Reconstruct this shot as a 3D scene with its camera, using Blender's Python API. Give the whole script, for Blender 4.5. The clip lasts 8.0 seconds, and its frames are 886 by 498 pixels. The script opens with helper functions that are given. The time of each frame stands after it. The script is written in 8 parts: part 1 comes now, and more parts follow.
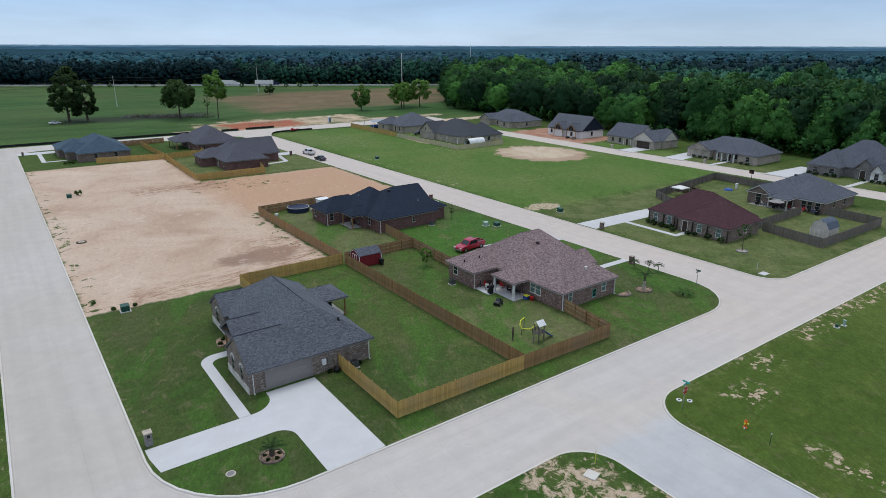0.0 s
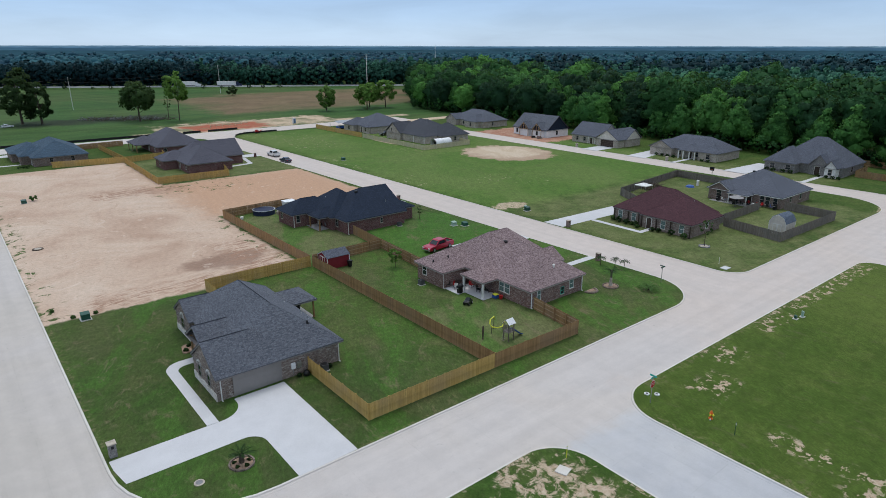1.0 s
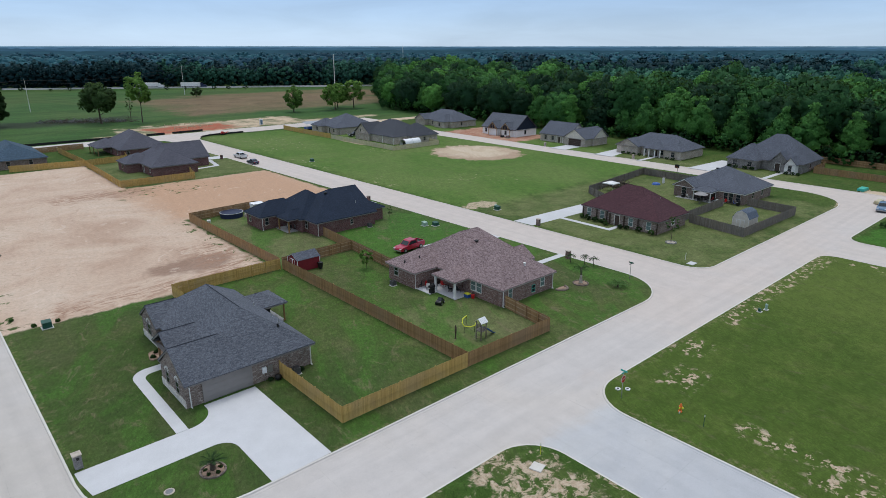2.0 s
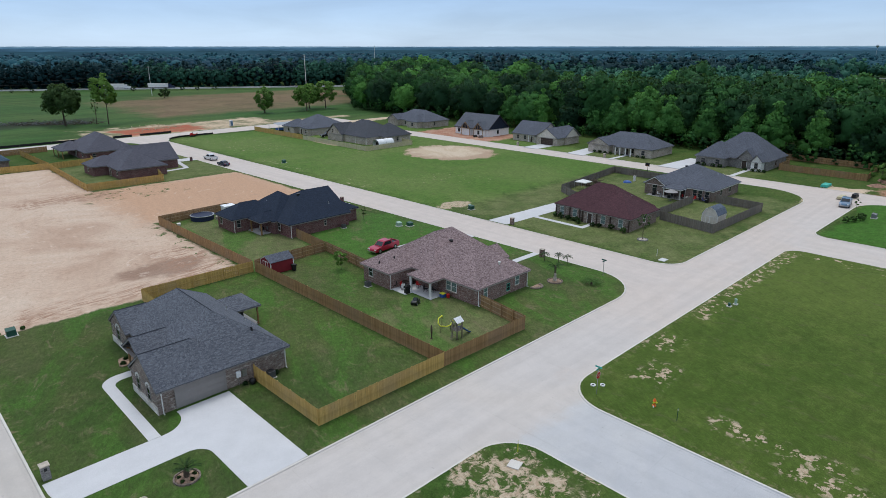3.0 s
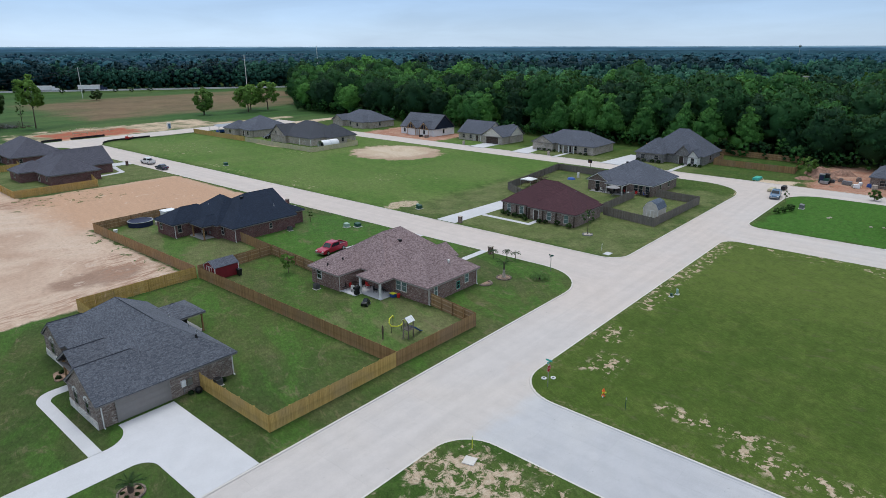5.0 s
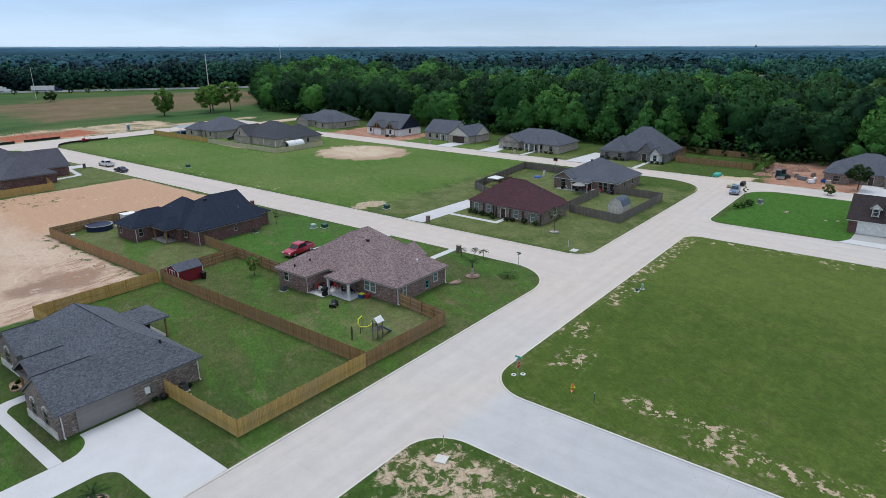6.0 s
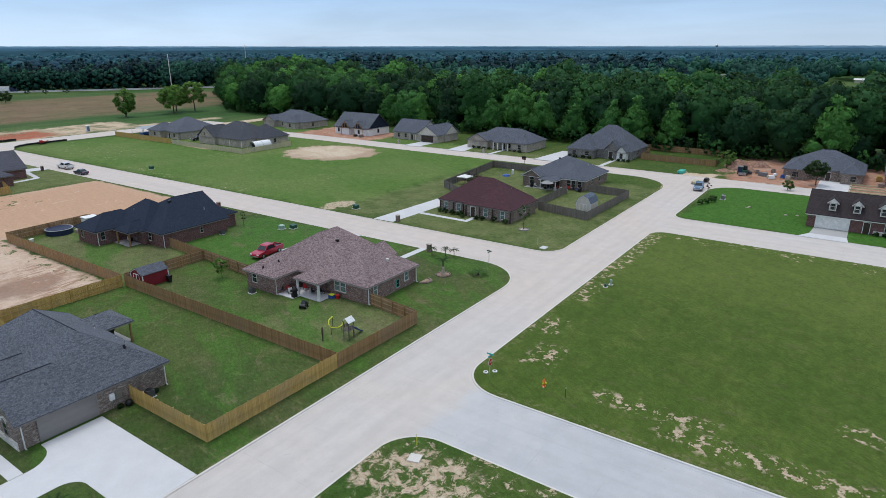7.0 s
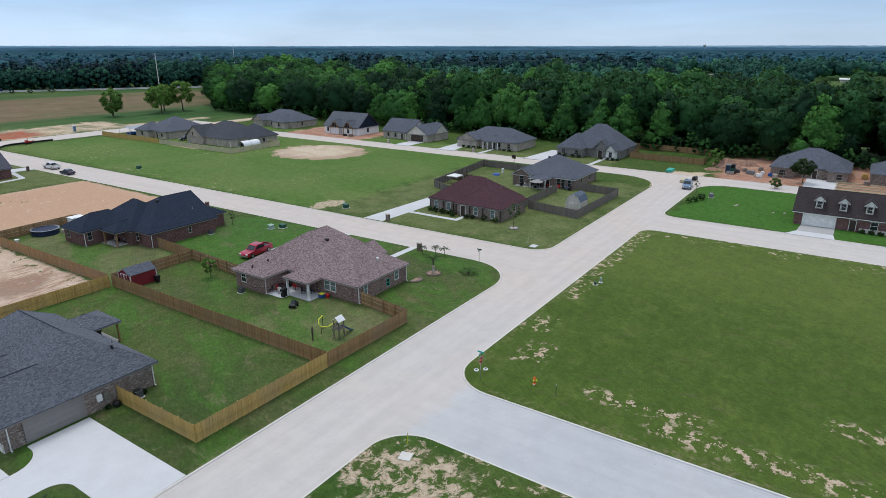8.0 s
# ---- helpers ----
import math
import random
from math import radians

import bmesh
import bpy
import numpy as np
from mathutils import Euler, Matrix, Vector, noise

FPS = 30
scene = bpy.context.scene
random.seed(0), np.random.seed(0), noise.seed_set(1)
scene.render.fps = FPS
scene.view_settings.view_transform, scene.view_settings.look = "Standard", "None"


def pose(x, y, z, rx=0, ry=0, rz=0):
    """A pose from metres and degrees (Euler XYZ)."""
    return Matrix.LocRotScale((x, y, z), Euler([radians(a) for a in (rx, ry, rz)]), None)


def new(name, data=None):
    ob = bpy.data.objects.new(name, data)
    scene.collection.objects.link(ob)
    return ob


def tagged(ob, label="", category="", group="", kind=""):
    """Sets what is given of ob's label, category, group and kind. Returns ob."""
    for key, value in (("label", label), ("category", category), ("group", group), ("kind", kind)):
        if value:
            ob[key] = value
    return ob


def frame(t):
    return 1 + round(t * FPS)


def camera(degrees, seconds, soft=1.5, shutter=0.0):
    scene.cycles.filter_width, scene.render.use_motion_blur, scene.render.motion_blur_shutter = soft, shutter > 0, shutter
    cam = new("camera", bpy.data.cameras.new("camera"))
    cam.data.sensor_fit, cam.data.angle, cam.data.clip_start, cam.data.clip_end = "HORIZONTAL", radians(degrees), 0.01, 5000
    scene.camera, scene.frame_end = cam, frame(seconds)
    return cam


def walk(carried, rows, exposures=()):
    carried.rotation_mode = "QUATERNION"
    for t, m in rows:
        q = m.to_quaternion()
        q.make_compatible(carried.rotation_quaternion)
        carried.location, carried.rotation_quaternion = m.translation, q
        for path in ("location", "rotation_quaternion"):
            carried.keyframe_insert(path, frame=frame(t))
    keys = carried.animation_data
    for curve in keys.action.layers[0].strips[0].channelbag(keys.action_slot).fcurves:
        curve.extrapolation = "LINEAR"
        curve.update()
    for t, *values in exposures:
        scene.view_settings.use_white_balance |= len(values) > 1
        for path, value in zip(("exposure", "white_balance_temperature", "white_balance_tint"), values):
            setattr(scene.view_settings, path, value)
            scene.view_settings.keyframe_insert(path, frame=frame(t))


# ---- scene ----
# Camera: a drone hovering about 33 m up, turning slowly to its right.
cam = camera(71.12, 8.0, soft=0.7)
PATH = [
    (0.0, 0.016, -0.021, 33.347, -18.17, -0.122, -35.901),
    (0.5, 0.011, 0.011, 33.341, -18.15, -0.086, -37.675),
    (1.0, 0.008, 0.041, 33.331, -18.14, -0.053, -39.000),
    (1.5, 0.006, 0.068, 33.316, -18.13, -0.024, -40.420),
    (3.0, 0.011, 0.134, 33.242, -18.10, 0.040, -44.328),
    (3.5, 0.016, 0.152, 33.207, -18.10, 0.054, -45.406),
    (4.0, 0.022, 0.166, 33.165, -18.10, 0.064, -46.677),
    (4.5, 0.031, 0.179, 33.118, -18.09, 0.070, -47.955),
    (6.0, 0.066, 0.201, 32.937, -18.10, 0.066, -52.384),
    (6.5, 0.081, 0.204, 32.863, -18.11, 0.057, -54.045),
    (7.0, 0.097, 0.204, 32.782, -18.12, 0.044, -55.245),
    (7.5, 0.115, 0.201, 32.694, -18.13, 0.028, -55.866),
    (8.0, 0.135, 0.197, 32.597, -18.14, 0.008, -56.170),
]
walk(cam, [(t, pose(x, y, z, 90 + pitch, roll, yaw)) for t, x, y, z, pitch, roll, yaw in PATH], [(0.0, -0.09), (1.5, -0.06), (3.0, -0.02), (6.0, 0.05), (8.0, 0.06)])

# ---- light: a bright overcast afternoon ----
SUN_EL, SUN_AZ = 71.0, 35.0
world = bpy.data.worlds.new("overcast_sky")
scene.world = world
world.use_nodes = True
scene.view_settings.exposure = 0.0


def link(tree, a, b):
    tree.links.new(a, b)


def node(tree, kind, **values):
    n = tree.nodes.new(kind)
    for key, value in values.items():
        if key in n.inputs:
            n.inputs[key].default_value = value
    return n


def build_sky():
    tree = world.node_tree
    tree.nodes.clear()
    out = tree.nodes.new("ShaderNodeOutputWorld")
    back = tree.nodes.new("ShaderNodeBackground")
    sky = tree.nodes.new("ShaderNodeTexSky")
    sky.sky_type, sky.sun_disc = "NISHITA", False
    sky.sun_elevation, sky.sun_rotation = radians(SUN_EL), radians(SUN_AZ)
    sky.air_density, sky.dust_density, sky.ozone_density = 1.0, 1.5, 1.0
    tint = tree.nodes.new("ShaderNodeVectorMath")
    tint.operation = "SCALE"
    tint.inputs["Scale"].default_value = 0.09
    link(tree, sky.outputs["Color"], tint.inputs[0])
    # cloud deck: pale at the horizon, blue-grey higher up, with soft streaks
    coord = tree.nodes.new("ShaderNodeTexCoord")
    split = tree.nodes.new("ShaderNodeSeparateXYZ")
    link(tree, coord.outputs["Generated"], split.inputs[0])
    ramp = tree.nodes.new("ShaderNodeValToRGB")
    els = ramp.color_ramp.elements
    els[0].position, els[0].color = 0.0, (0.54, 0.69, 0.87, 1)
    els[1].position, els[1].color = 1.0, (0.95, 1.04, 1.18, 1)
    for place, colour in ((0.018, (0.52, 0.69, 0.89, 1)), (0.042, (0.43, 0.615, 0.86, 1)), (0.07, (0.365, 0.55, 0.83, 1)), (0.25, (0.42, 0.56, 0.79, 1)), (0.5, (0.70, 0.81, 0.98, 1))):
        e = els.new(place)
        e.color = colour
    link(tree, split.outputs["Z"], ramp.inputs[0])
    stretch = tree.nodes.new("ShaderNodeMapping")
    stretch.inputs["Scale"].default_value = (2.2, 2.2, 14.0)
    link(tree, coord.outputs["Generated"], stretch.inputs["Vector"])
    clouds = node(tree, "ShaderNodeTexNoise", Scale=1.6, Detail=6.0, Roughness=0.55, Distortion=0.4)
    link(tree, stretch.outputs["Vector"], clouds.inputs["Vector"])
    soft = tree.nodes.new("ShaderNodeMapRange")
    for key, value in (("From Min", 0.35), ("From Max", 0.7), ("To Min", 0.92), ("To Max", 1.10)):
        soft.inputs[key].default_value = value
    link(tree, clouds.outputs["Fac"], soft.inputs["Value"])
    thin = tree.nodes.new("ShaderNodeMapRange")
    for key, value in (("From Min", -0.2), ("From Max", 1.0), ("To Min", 0.88), ("To Max", 1.13)):
        thin.inputs[key].default_value = value
    link(tree, split.outputs["Y"], thin.inputs["Value"])
    deck = tree.nodes.new("ShaderNodeMath")
    deck.operation = "MULTIPLY"
    link(tree, soft.outputs["Result"], deck.inputs[0])
    link(tree, thin.outputs["Result"], deck.inputs[1])
    shade = tree.nodes.new("ShaderNodeVectorMath")
    shade.operation = "SCALE"
    link(tree, ramp.outputs["Color"], shade.inputs[0])
    link(tree, deck.outputs[0], shade.inputs["Scale"])
    mix = tree.nodes.new("ShaderNodeMix")
    mix.data_type = "RGBA"
    mix.inputs["Factor"].default_value = 0.85
    link(tree, tint.outputs[0], mix.inputs["A"])
    link(tree, shade.outputs[0], mix.inputs["B"])
    link(tree, mix.outputs["Result"], back.inputs["Color"])
    back.inputs["Strength"].default_value = 1.05
    link(tree, back.outputs[0], out.inputs[0])


build_sky()
sun_data = bpy.data.lights.new("sun", "SUN")
sun_data.energy, sun_data.angle, sun_data.color = 1.15, radians(24), (0.975, 0.972, 0.955)
sun = new("sun", sun_data)
sun.matrix_world = pose(0, 0, 80, 90 - SUN_EL, 0, 180 - SUN_AZ)
tagged(sun, kind="structure")


# ---- materials ----
class Mat:
    """A node material under construction: short calls that return sockets."""

    def __init__(self, name, rough=0.8, metal=0.0, spec=0.3):
        self.m = bpy.data.materials.new(name)
        self.m.use_nodes = True
        self.t = self.m.node_tree
        self.b = self.t.nodes["Principled BSDF"]
        self.b.inputs["Roughness"].default_value = rough
        self.b.inputs["Metallic"].default_value = metal
        self.b.inputs["Specular IOR Level"].default_value = spec
        self._geo = None

    def put(self, socket, value):
        if hasattr(value, "is_linked"):
            self.t.links.new(value, socket)
        elif isinstance(value, tuple) and len(value) == 3 and socket.type == "RGBA":
            socket.default_value = (*value, 1)
        else:
            socket.default_value = value

    def pos(self):
        if self._geo is None:
            self._geo = self.t.nodes.new("ShaderNodeNewGeometry")
        return self._geo.outputs["Position"]

    def island(self):
        self.pos()
        return self._geo.outputs["Random Per Island"]

    def obrand(self):
        return self.t.nodes.new("ShaderNodeObjectInfo").outputs["Random"]

    def local(self):
        return self.t.nodes.new("ShaderNodeTexCoord").outputs["Object"]

    def uv(self):
        return self.t.nodes.new("ShaderNodeTexCoord").outputs["UV"]

    def attr(self, name):
        n = self.t.nodes.new("ShaderNodeAttribute")
        n.attribute_name = name
        return n.outputs["Fac"]

    def scaled(self, vec, s):
        n = self.t.nodes.new("ShaderNodeMapping")
        self.put(n.inputs["Vector"], vec)
        n.inputs["Scale"].default_value = s if isinstance(s, tuple) else (s, s, s)
        return n.outputs[0]

    def turned(self, vec, degrees):
        n = self.t.nodes.new("ShaderNodeMapping")
        self.put(n.inputs["Vector"], vec)
        n.inputs["Rotation"].default_value = (0, 0, radians(degrees))
        return n.outputs[0]

    def noise(self, vec, scale, detail=4.0, rough=0.55, dist=0.0):
        n = self.t.nodes.new("ShaderNodeTexNoise")
        self.put(n.inputs["Vector"], vec)
        n.inputs["Scale"].default_value, n.inputs["Detail"].default_value = scale, detail
        n.inputs["Roughness"].default_value, n.inputs["Distortion"].default_value = rough, dist
        return n.outputs["Fac"]

    def voronoi(self, vec, scale, feature="F1", out="Distance"):
        n = self.t.nodes.new("ShaderNodeTexVoronoi")
        n.feature = feature
        self.put(n.inputs["Vector"], vec)
        n.inputs["Scale"].default_value = scale
        return n.outputs[out]

    def calc(self, op, a, b=0.0, c=0.0, clamp=False):
        n = self.t.nodes.new("ShaderNodeMath")
        n.operation, n.use_clamp = op, clamp
        for socket, value in zip(n.inputs, (a, b, c)):
            self.put(socket, value)
        return n.outputs[0]

    def axis(self, vec, which):
        n = self.t.nodes.new("ShaderNodeSeparateXYZ")
        self.put(n.inputs[0], vec)
        return n.outputs[which]

    def fit(self, value, lo, hi, a=0.0, b=1.0, smooth=True):
        n = self.t.nodes.new("ShaderNodeMapRange")
        n.interpolation_type = "SMOOTHSTEP" if smooth else "LINEAR"
        for key, v in (("Value", value), ("From Min", lo), ("From Max", hi), ("To Min", a), ("To Max", b)):
            self.put(n.inputs[key], v)
        return n.outputs["Result"]

    def mix(self, fac, a, b, blend="MIX"):
        n = self.t.nodes.new("ShaderNodeMix")
        n.data_type, n.blend_type = "RGBA", blend
        self.put(n.inputs["Factor"], fac)
        self.put(n.inputs["A"], a)
        self.put(n.inputs["B"], b)
        return n.outputs["Result"]

    def ramp(self, fac, *stops):
        n = self.t.nodes.new("ShaderNodeValToRGB")
        els = n.color_ramp.elements
        els[0].position, els[0].color = stops[0][0], (*stops[0][1], 1)
        els[1].position, els[1].color = stops[-1][0], (*stops[-1][1], 1)
        for p, c in stops[1:-1]:
            e = els.new(p)
            e.color = (*c, 1)
        self.put(n.inputs[0], fac)
        return n.outputs[0]

    def times(self, colour, value):
        n = self.t.nodes.new("ShaderNodeVectorMath")
        n.operation = "SCALE"
        self.put(n.inputs[0], colour)
        self.put(n.inputs["Scale"], value)
        return n.outputs[0]

    def bump(self, height, distance=0.02, strength=0.6):
        n = self.t.nodes.new("ShaderNodeBump")
        n.inputs["Distance"].default_value, n.inputs["Strength"].default_value = distance, strength
        self.put(n.inputs["Height"], height)
        self.t.links.new(n.outputs[0], self.b.inputs["Normal"])
        return self

    def colour(self, value):
        self.put(self.b.inputs["Base Color"], value)
        return self

    def rough(self, value):
        self.put(self.b.inputs["Roughness"], value)
        return self

    def box(self, x0, y0, x1, y1, wobble=None, soft=0.75):
        """A mask that is 1 inside a rectangle of the plan, with an uneven edge."""
        x, y = self.axis(self.pos(), 0), self.axis(self.pos(), 1)
        d = self.calc("MINIMUM", self.calc("MINIMUM", self.calc("SUBTRACT", x, x0), self.calc("SUBTRACT", x1, x)),
                      self.calc("MINIMUM", self.calc("SUBTRACT", y, y0), self.calc("SUBTRACT", y1, y)))
        if wobble is not None:
            d = self.calc("ADD", d, wobble)
        return self.fit(d, -soft, soft)

    def oval(self, x, y, rx, ry, wobble=None, soft=0.15):
        """A mask that is 1 inside an oval of the plan, with an uneven edge."""
        a = self.calc("DIVIDE", self.calc("SUBTRACT", self.axis(self.pos(), 0), x), rx)
        b = self.calc("DIVIDE", self.calc("SUBTRACT", self.axis(self.pos(), 1), y), ry)
        d = self.calc("SUBTRACT", 1.0, self.calc("SQRT", self.calc("ADD", self.calc("MULTIPLY", a, a), self.calc("MULTIPLY", b, b))))
        if wobble is not None:
            d = self.calc("ADD", d, wobble)
        return self.fit(d, -soft, soft)

    def union(self, *masks):
        m = masks[0]
        for other in masks[1:]:
            m = self.calc("MAXIMUM", m, other)
        return m


def plain(name, colour, rough=0.6, metal=0.0, vary=0.12, spec=0.35):
    """Painted or moulded surface with slight soiling at two scales."""
    m = Mat(name, rough, metal, spec)
    n = m.noise(m.local(), 1.7, 3.0)
    f = m.noise(m.local(), 23.0, 2.0)
    v = m.calc("ADD", m.fit(n, 0.3, 0.7, 1 - vary, 1 + vary * 0.5), m.fit(f, 0.3, 0.7, -vary * 0.4, vary * 0.4))
    m.colour(m.times(colour, v))
    return m.m


def make_shingles(name, dark, light, warm):
    """Laminated asphalt shingles: courses of 14 cm, tabs of uneven width and tone."""
    m = Mat(name, 0.88, 0, 0.25)
    uv = m.uv()
    n = m.t.nodes.new("ShaderNodeTexBrick")
    n.offset, n.squash = 0.5, 0.8
    m.put(n.inputs["Vector"], m.scaled(uv, 1.0))
    n.inputs["Scale"].default_value = 1.0
    n.inputs["Brick Width"].default_value, n.inputs["Row Height"].default_value = 0.32, 0.15
    n.inputs["Mortar Size"].default_value, n.inputs["Mortar Smooth"].default_value = 0.008, 0.2
    n.inputs["Color1"].default_value, n.inputs["Color2"].default_value = (0, 0, 0, 1), (1, 1, 1, 1)
    n.inputs["Mortar"].default_value = (0.1, 0.1, 0.1, 1)
    tab = n.outputs["Color"]
    broad = m.noise(m.pos(), 0.22, 4.0)
    grain = m.noise(uv, 7.0, 2.0, 0.6)
    speck = m.noise(uv, 22.0, 2.0, 0.7)
    c = m.mix(m.fit(tab, 0.0, 1.0, 0.12, 0.88, smooth=False), dark, light)
    c = m.mix(m.fit(grain, 0.48, 0.66, 0.0, 0.6), c, warm)
    c = m.times(c, m.fit(speck, 0.3, 0.7, 0.72, 1.3))
    c = m.times(c, m.fit(broad, 0.3, 0.7, 0.94, 1.05))
    m.colour(c)
    m.bump(m.calc("ADD", tab, speck), 0.012, 0.6)
    return m.m


def make_brick(name, a, b, c, mortar):
    """Modular brick, 20 by 7 cm, in mixed tones."""
    m = Mat(name, 0.88, 0, 0.25)
    uv = m.uv()
    n = m.t.nodes.new("ShaderNodeTexBrick")
    m.put(n.inputs["Vector"], uv)
    n.inputs["Scale"].default_value = 1.0
    n.inputs["Brick Width"].default_value, n.inputs["Row Height"].default_value = 0.21, 0.078
    n.inputs["Mortar Size"].default_value, n.inputs["Mortar Smooth"].default_value = 0.007, 0.3
    n.inputs["Color1"].default_value, n.inputs["Color2"].default_value = (*a, 1), (*b, 1)
    n.inputs["Mortar"].default_value = (*mortar, 1)
    spots = m.fit(m.noise(m.scaled(uv, (1.0, 2.6, 1.0)), 2.0, 3.0, 0.75), 0.53, 0.6)
    dark = m.fit(m.noise(m.scaled(uv, (1.0, 2.4, 1.0)), 3.1, 3.0, 0.75), 0.55, 0.62)
    col = m.mix(spots, n.outputs["Color"], c)
    col = m.mix(m.calc("MULTIPLY", dark, 0.7), col, tuple(v * 0.38 for v in a))
    col = m.mix(n.outputs["Fac"], col, (*mortar,))
    col = m.times(col, m.fit(m.noise(m.pos(), 0.6, 3.0), 0.3, 0.7, 0.85, 1.12))
    m.colour(col)
    m.bump(m.calc("SUBTRACT", 1.0, n.outputs["Fac"]), 0.01, 0.7)
    return m.m


def make_fence_wood(name, a, b, grey):
    """Pine pickets: each board its own tone, grain along its length, some greying."""
    m = Mat(name, 0.85, 0, 0.2)
    p = m.local()
    grain = m.noise(m.scaled(p, (14.0, 14.0, 1.1)), 1.6, 4.0, 0.6)
    base = m.mix(m.calc("FRACT", m.calc("ADD", m.island(), m.obrand())), a, b)
    base = m.mix(m.fit(m.noise(m.pos(), 0.28, 3.0), 0.42, 0.7, 0.0, 0.7), base, grey)
    m.colour(m.times(base, m.fit(grain, 0.25, 0.75, 0.72, 1.2)))
    m.bump(grain, 0.004, 0.5)
    return m.m


def make_concrete(name, colour, stain, dust=None):
    """Broom-finished concrete paving, with wheel tracks, tan dust and greyer, newer pours."""
    m = Mat(name, 0.9, 0, 0.2)
    p = m.pos()
    broad = m.noise(p, 0.05, 5.0, 0.6, 0.6)
    mid = m.noise(p, 0.45, 5.0, 0.65)
    fine = m.noise(p, 14.0, 3.0, 0.7)
    c = m.mix(m.fit(broad, 0.42, 0.66, 0.0, 0.6), colour, stain)
    if dust:
        # trodden dust, thickest toward the building site
        drift = m.noise(p, 0.09, 5.0, 0.6, 0.8)
        edge = m.fit(broad, 0.2, 0.8, -16.0, 16.0, smooth=False)
        c = m.mix(m.calc("MULTIPLY", m.box(66, 27, 190, 260, edge, 20.0), 0.65), c, dust)
        c = m.mix(m.fit(drift, 0.54, 0.75, 0.0, 0.45), c, dust)
        c = m.mix(m.calc("MULTIPLY", m.box(-9, 47, 6, 300, edge, 12.0), 0.8), c, (0.475, 0.435, 0.388))
        # the side street was poured later
        c = m.mix(m.calc("MULTIPLY", m.box(30, -80, 56, 29, m.fit(mid, 0.2, 0.8, -1.5, 1.5, smooth=False), 1.5), 0.8), c, m.mix(m.fit(broad, 0.4, 0.6), (0.435, 0.445, 0.465), (0.50, 0.50, 0.50)))
        # wheel tracks along the streets
        along_x = m.noise(m.scaled(p, (0.025, 0.75, 1.0)), 1.0, 4.0, 0.55, 0.25)
        along_y = m.noise(m.scaled(p, (0.75, 0.025, 1.0)), 1.0, 4.0, 0.55, 0.25)
        main = m.box(-9, 31, 178, 40, None, 1.0)
        track = m.calc("ADD", m.calc("MULTIPLY", main, along_x), m.calc("MULTIPLY", m.calc("SUBTRACT", 1.0, main), along_y))
        c = m.times(c, m.fit(track, 0.35, 0.65, 0.965, 1.03))
        spots = m.noise(p, 1.9, 3.0, 0.7)
        c = m.times(c, m.fit(spots, 0.68, 0.74, 1.0, 0.8))
    c = m.times(c, m.fit(mid, 0.25, 0.75, 0.95, 1.045))
    c = m.times(c, m.fit(fine, 0.25, 0.75, 0.94, 1.05))
    m.colour(c)
    m.bump(fine, 0.004, 0.4)
    return m


ROOF_GREY = make_shingles("shingles_weathered_grey", (0.050, 0.056, 0.072), (0.134, 0.146, 0.172), (0.165, 0.170, 0.185))
# grey roof's ridge caps, darkened to paint in the shadow line beside them
ROOF_CAP_SHADED = make_shingles("shingles_shaded_ridge", (0.026, 0.03, 0.04), (0.05, 0.056, 0.07), (0.05, 0.053, 0.06))
ROOF_PURPLE = make_shingles("shingles_mauve_brown", (0.10, 0.062, 0.066), (0.33, 0.248, 0.245), (0.39, 0.30, 0.29))
ROOF_BLACK = make_shingles("shingles_black", (0.007, 0.013, 0.026), (0.017, 0.029, 0.054), (0.015, 0.025, 0.044))
ROOF_MAROON = make_shingles("shingles_maroon", (0.046, 0.017, 0.022), (0.092, 0.040, 0.048), (0.080, 0.040, 0.046))
ROOF_SLATE = make_shingles("shingles_slate", (0.056, 0.063, 0.082), (0.122, 0.134, 0.165), (0.112, 0.118, 0.134))
ROOF_BLUE = make_shingles("shingles_blue_grey", (0.022, 0.042, 0.066), (0.072, 0.122, 0.172), (0.05, 0.075, 0.10))
ROOF_UMBER = make_shingles("shingles_dark_umber", (0.022, 0.016, 0.018), (0.05, 0.038, 0.04), (0.042, 0.033, 0.033))
BRICK_ROSE = make_brick("brick_rose_mixed", (0.155, 0.078, 0.066), (0.25, 0.148, 0.128), (0.40, 0.32, 0.285), (0.32, 0.275, 0.25))
BRICK_TAUPE = make_brick("brick_taupe_mixed", (0.155, 0.105, 0.088), (0.25, 0.188, 0.16), (0.41, 0.36, 0.32), (0.36, 0.33, 0.30))
BRICK_RED = make_brick("brick_deep_red", (0.115, 0.045, 0.045), (0.17, 0.075, 0.07), (0.20, 0.11, 0.10), (0.24, 0.19, 0.18))
BRICK_TAN = make_brick("brick_pale_tan", (0.34, 0.28, 0.23), (0.44, 0.38, 0.32), (0.50, 0.45, 0.40), (0.48, 0.45, 0.41))
BRICK_BROWN = make_brick("brick_brown", (0.15, 0.10, 0.085), (0.22, 0.155, 0.13), (0.28, 0.22, 0.19), (0.30, 0.27, 0.24))
BRICK_GREY = make_brick("brick_grey", (0.16, 0.15, 0.145), (0.24, 0.225, 0.215), (0.30, 0.28, 0.27), (0.32, 0.31, 0.30))
WOOD_NEW = make_fence_wood("pine_new_yellow", (0.45, 0.285, 0.085), (0.58, 0.385, 0.13), (0.43, 0.30, 0.145))
WOOD_BROWN = make_fence_wood("pine_aged_brown", (0.26, 0.150, 0.068), (0.37, 0.225, 0.105), (0.29, 0.195, 0.12))
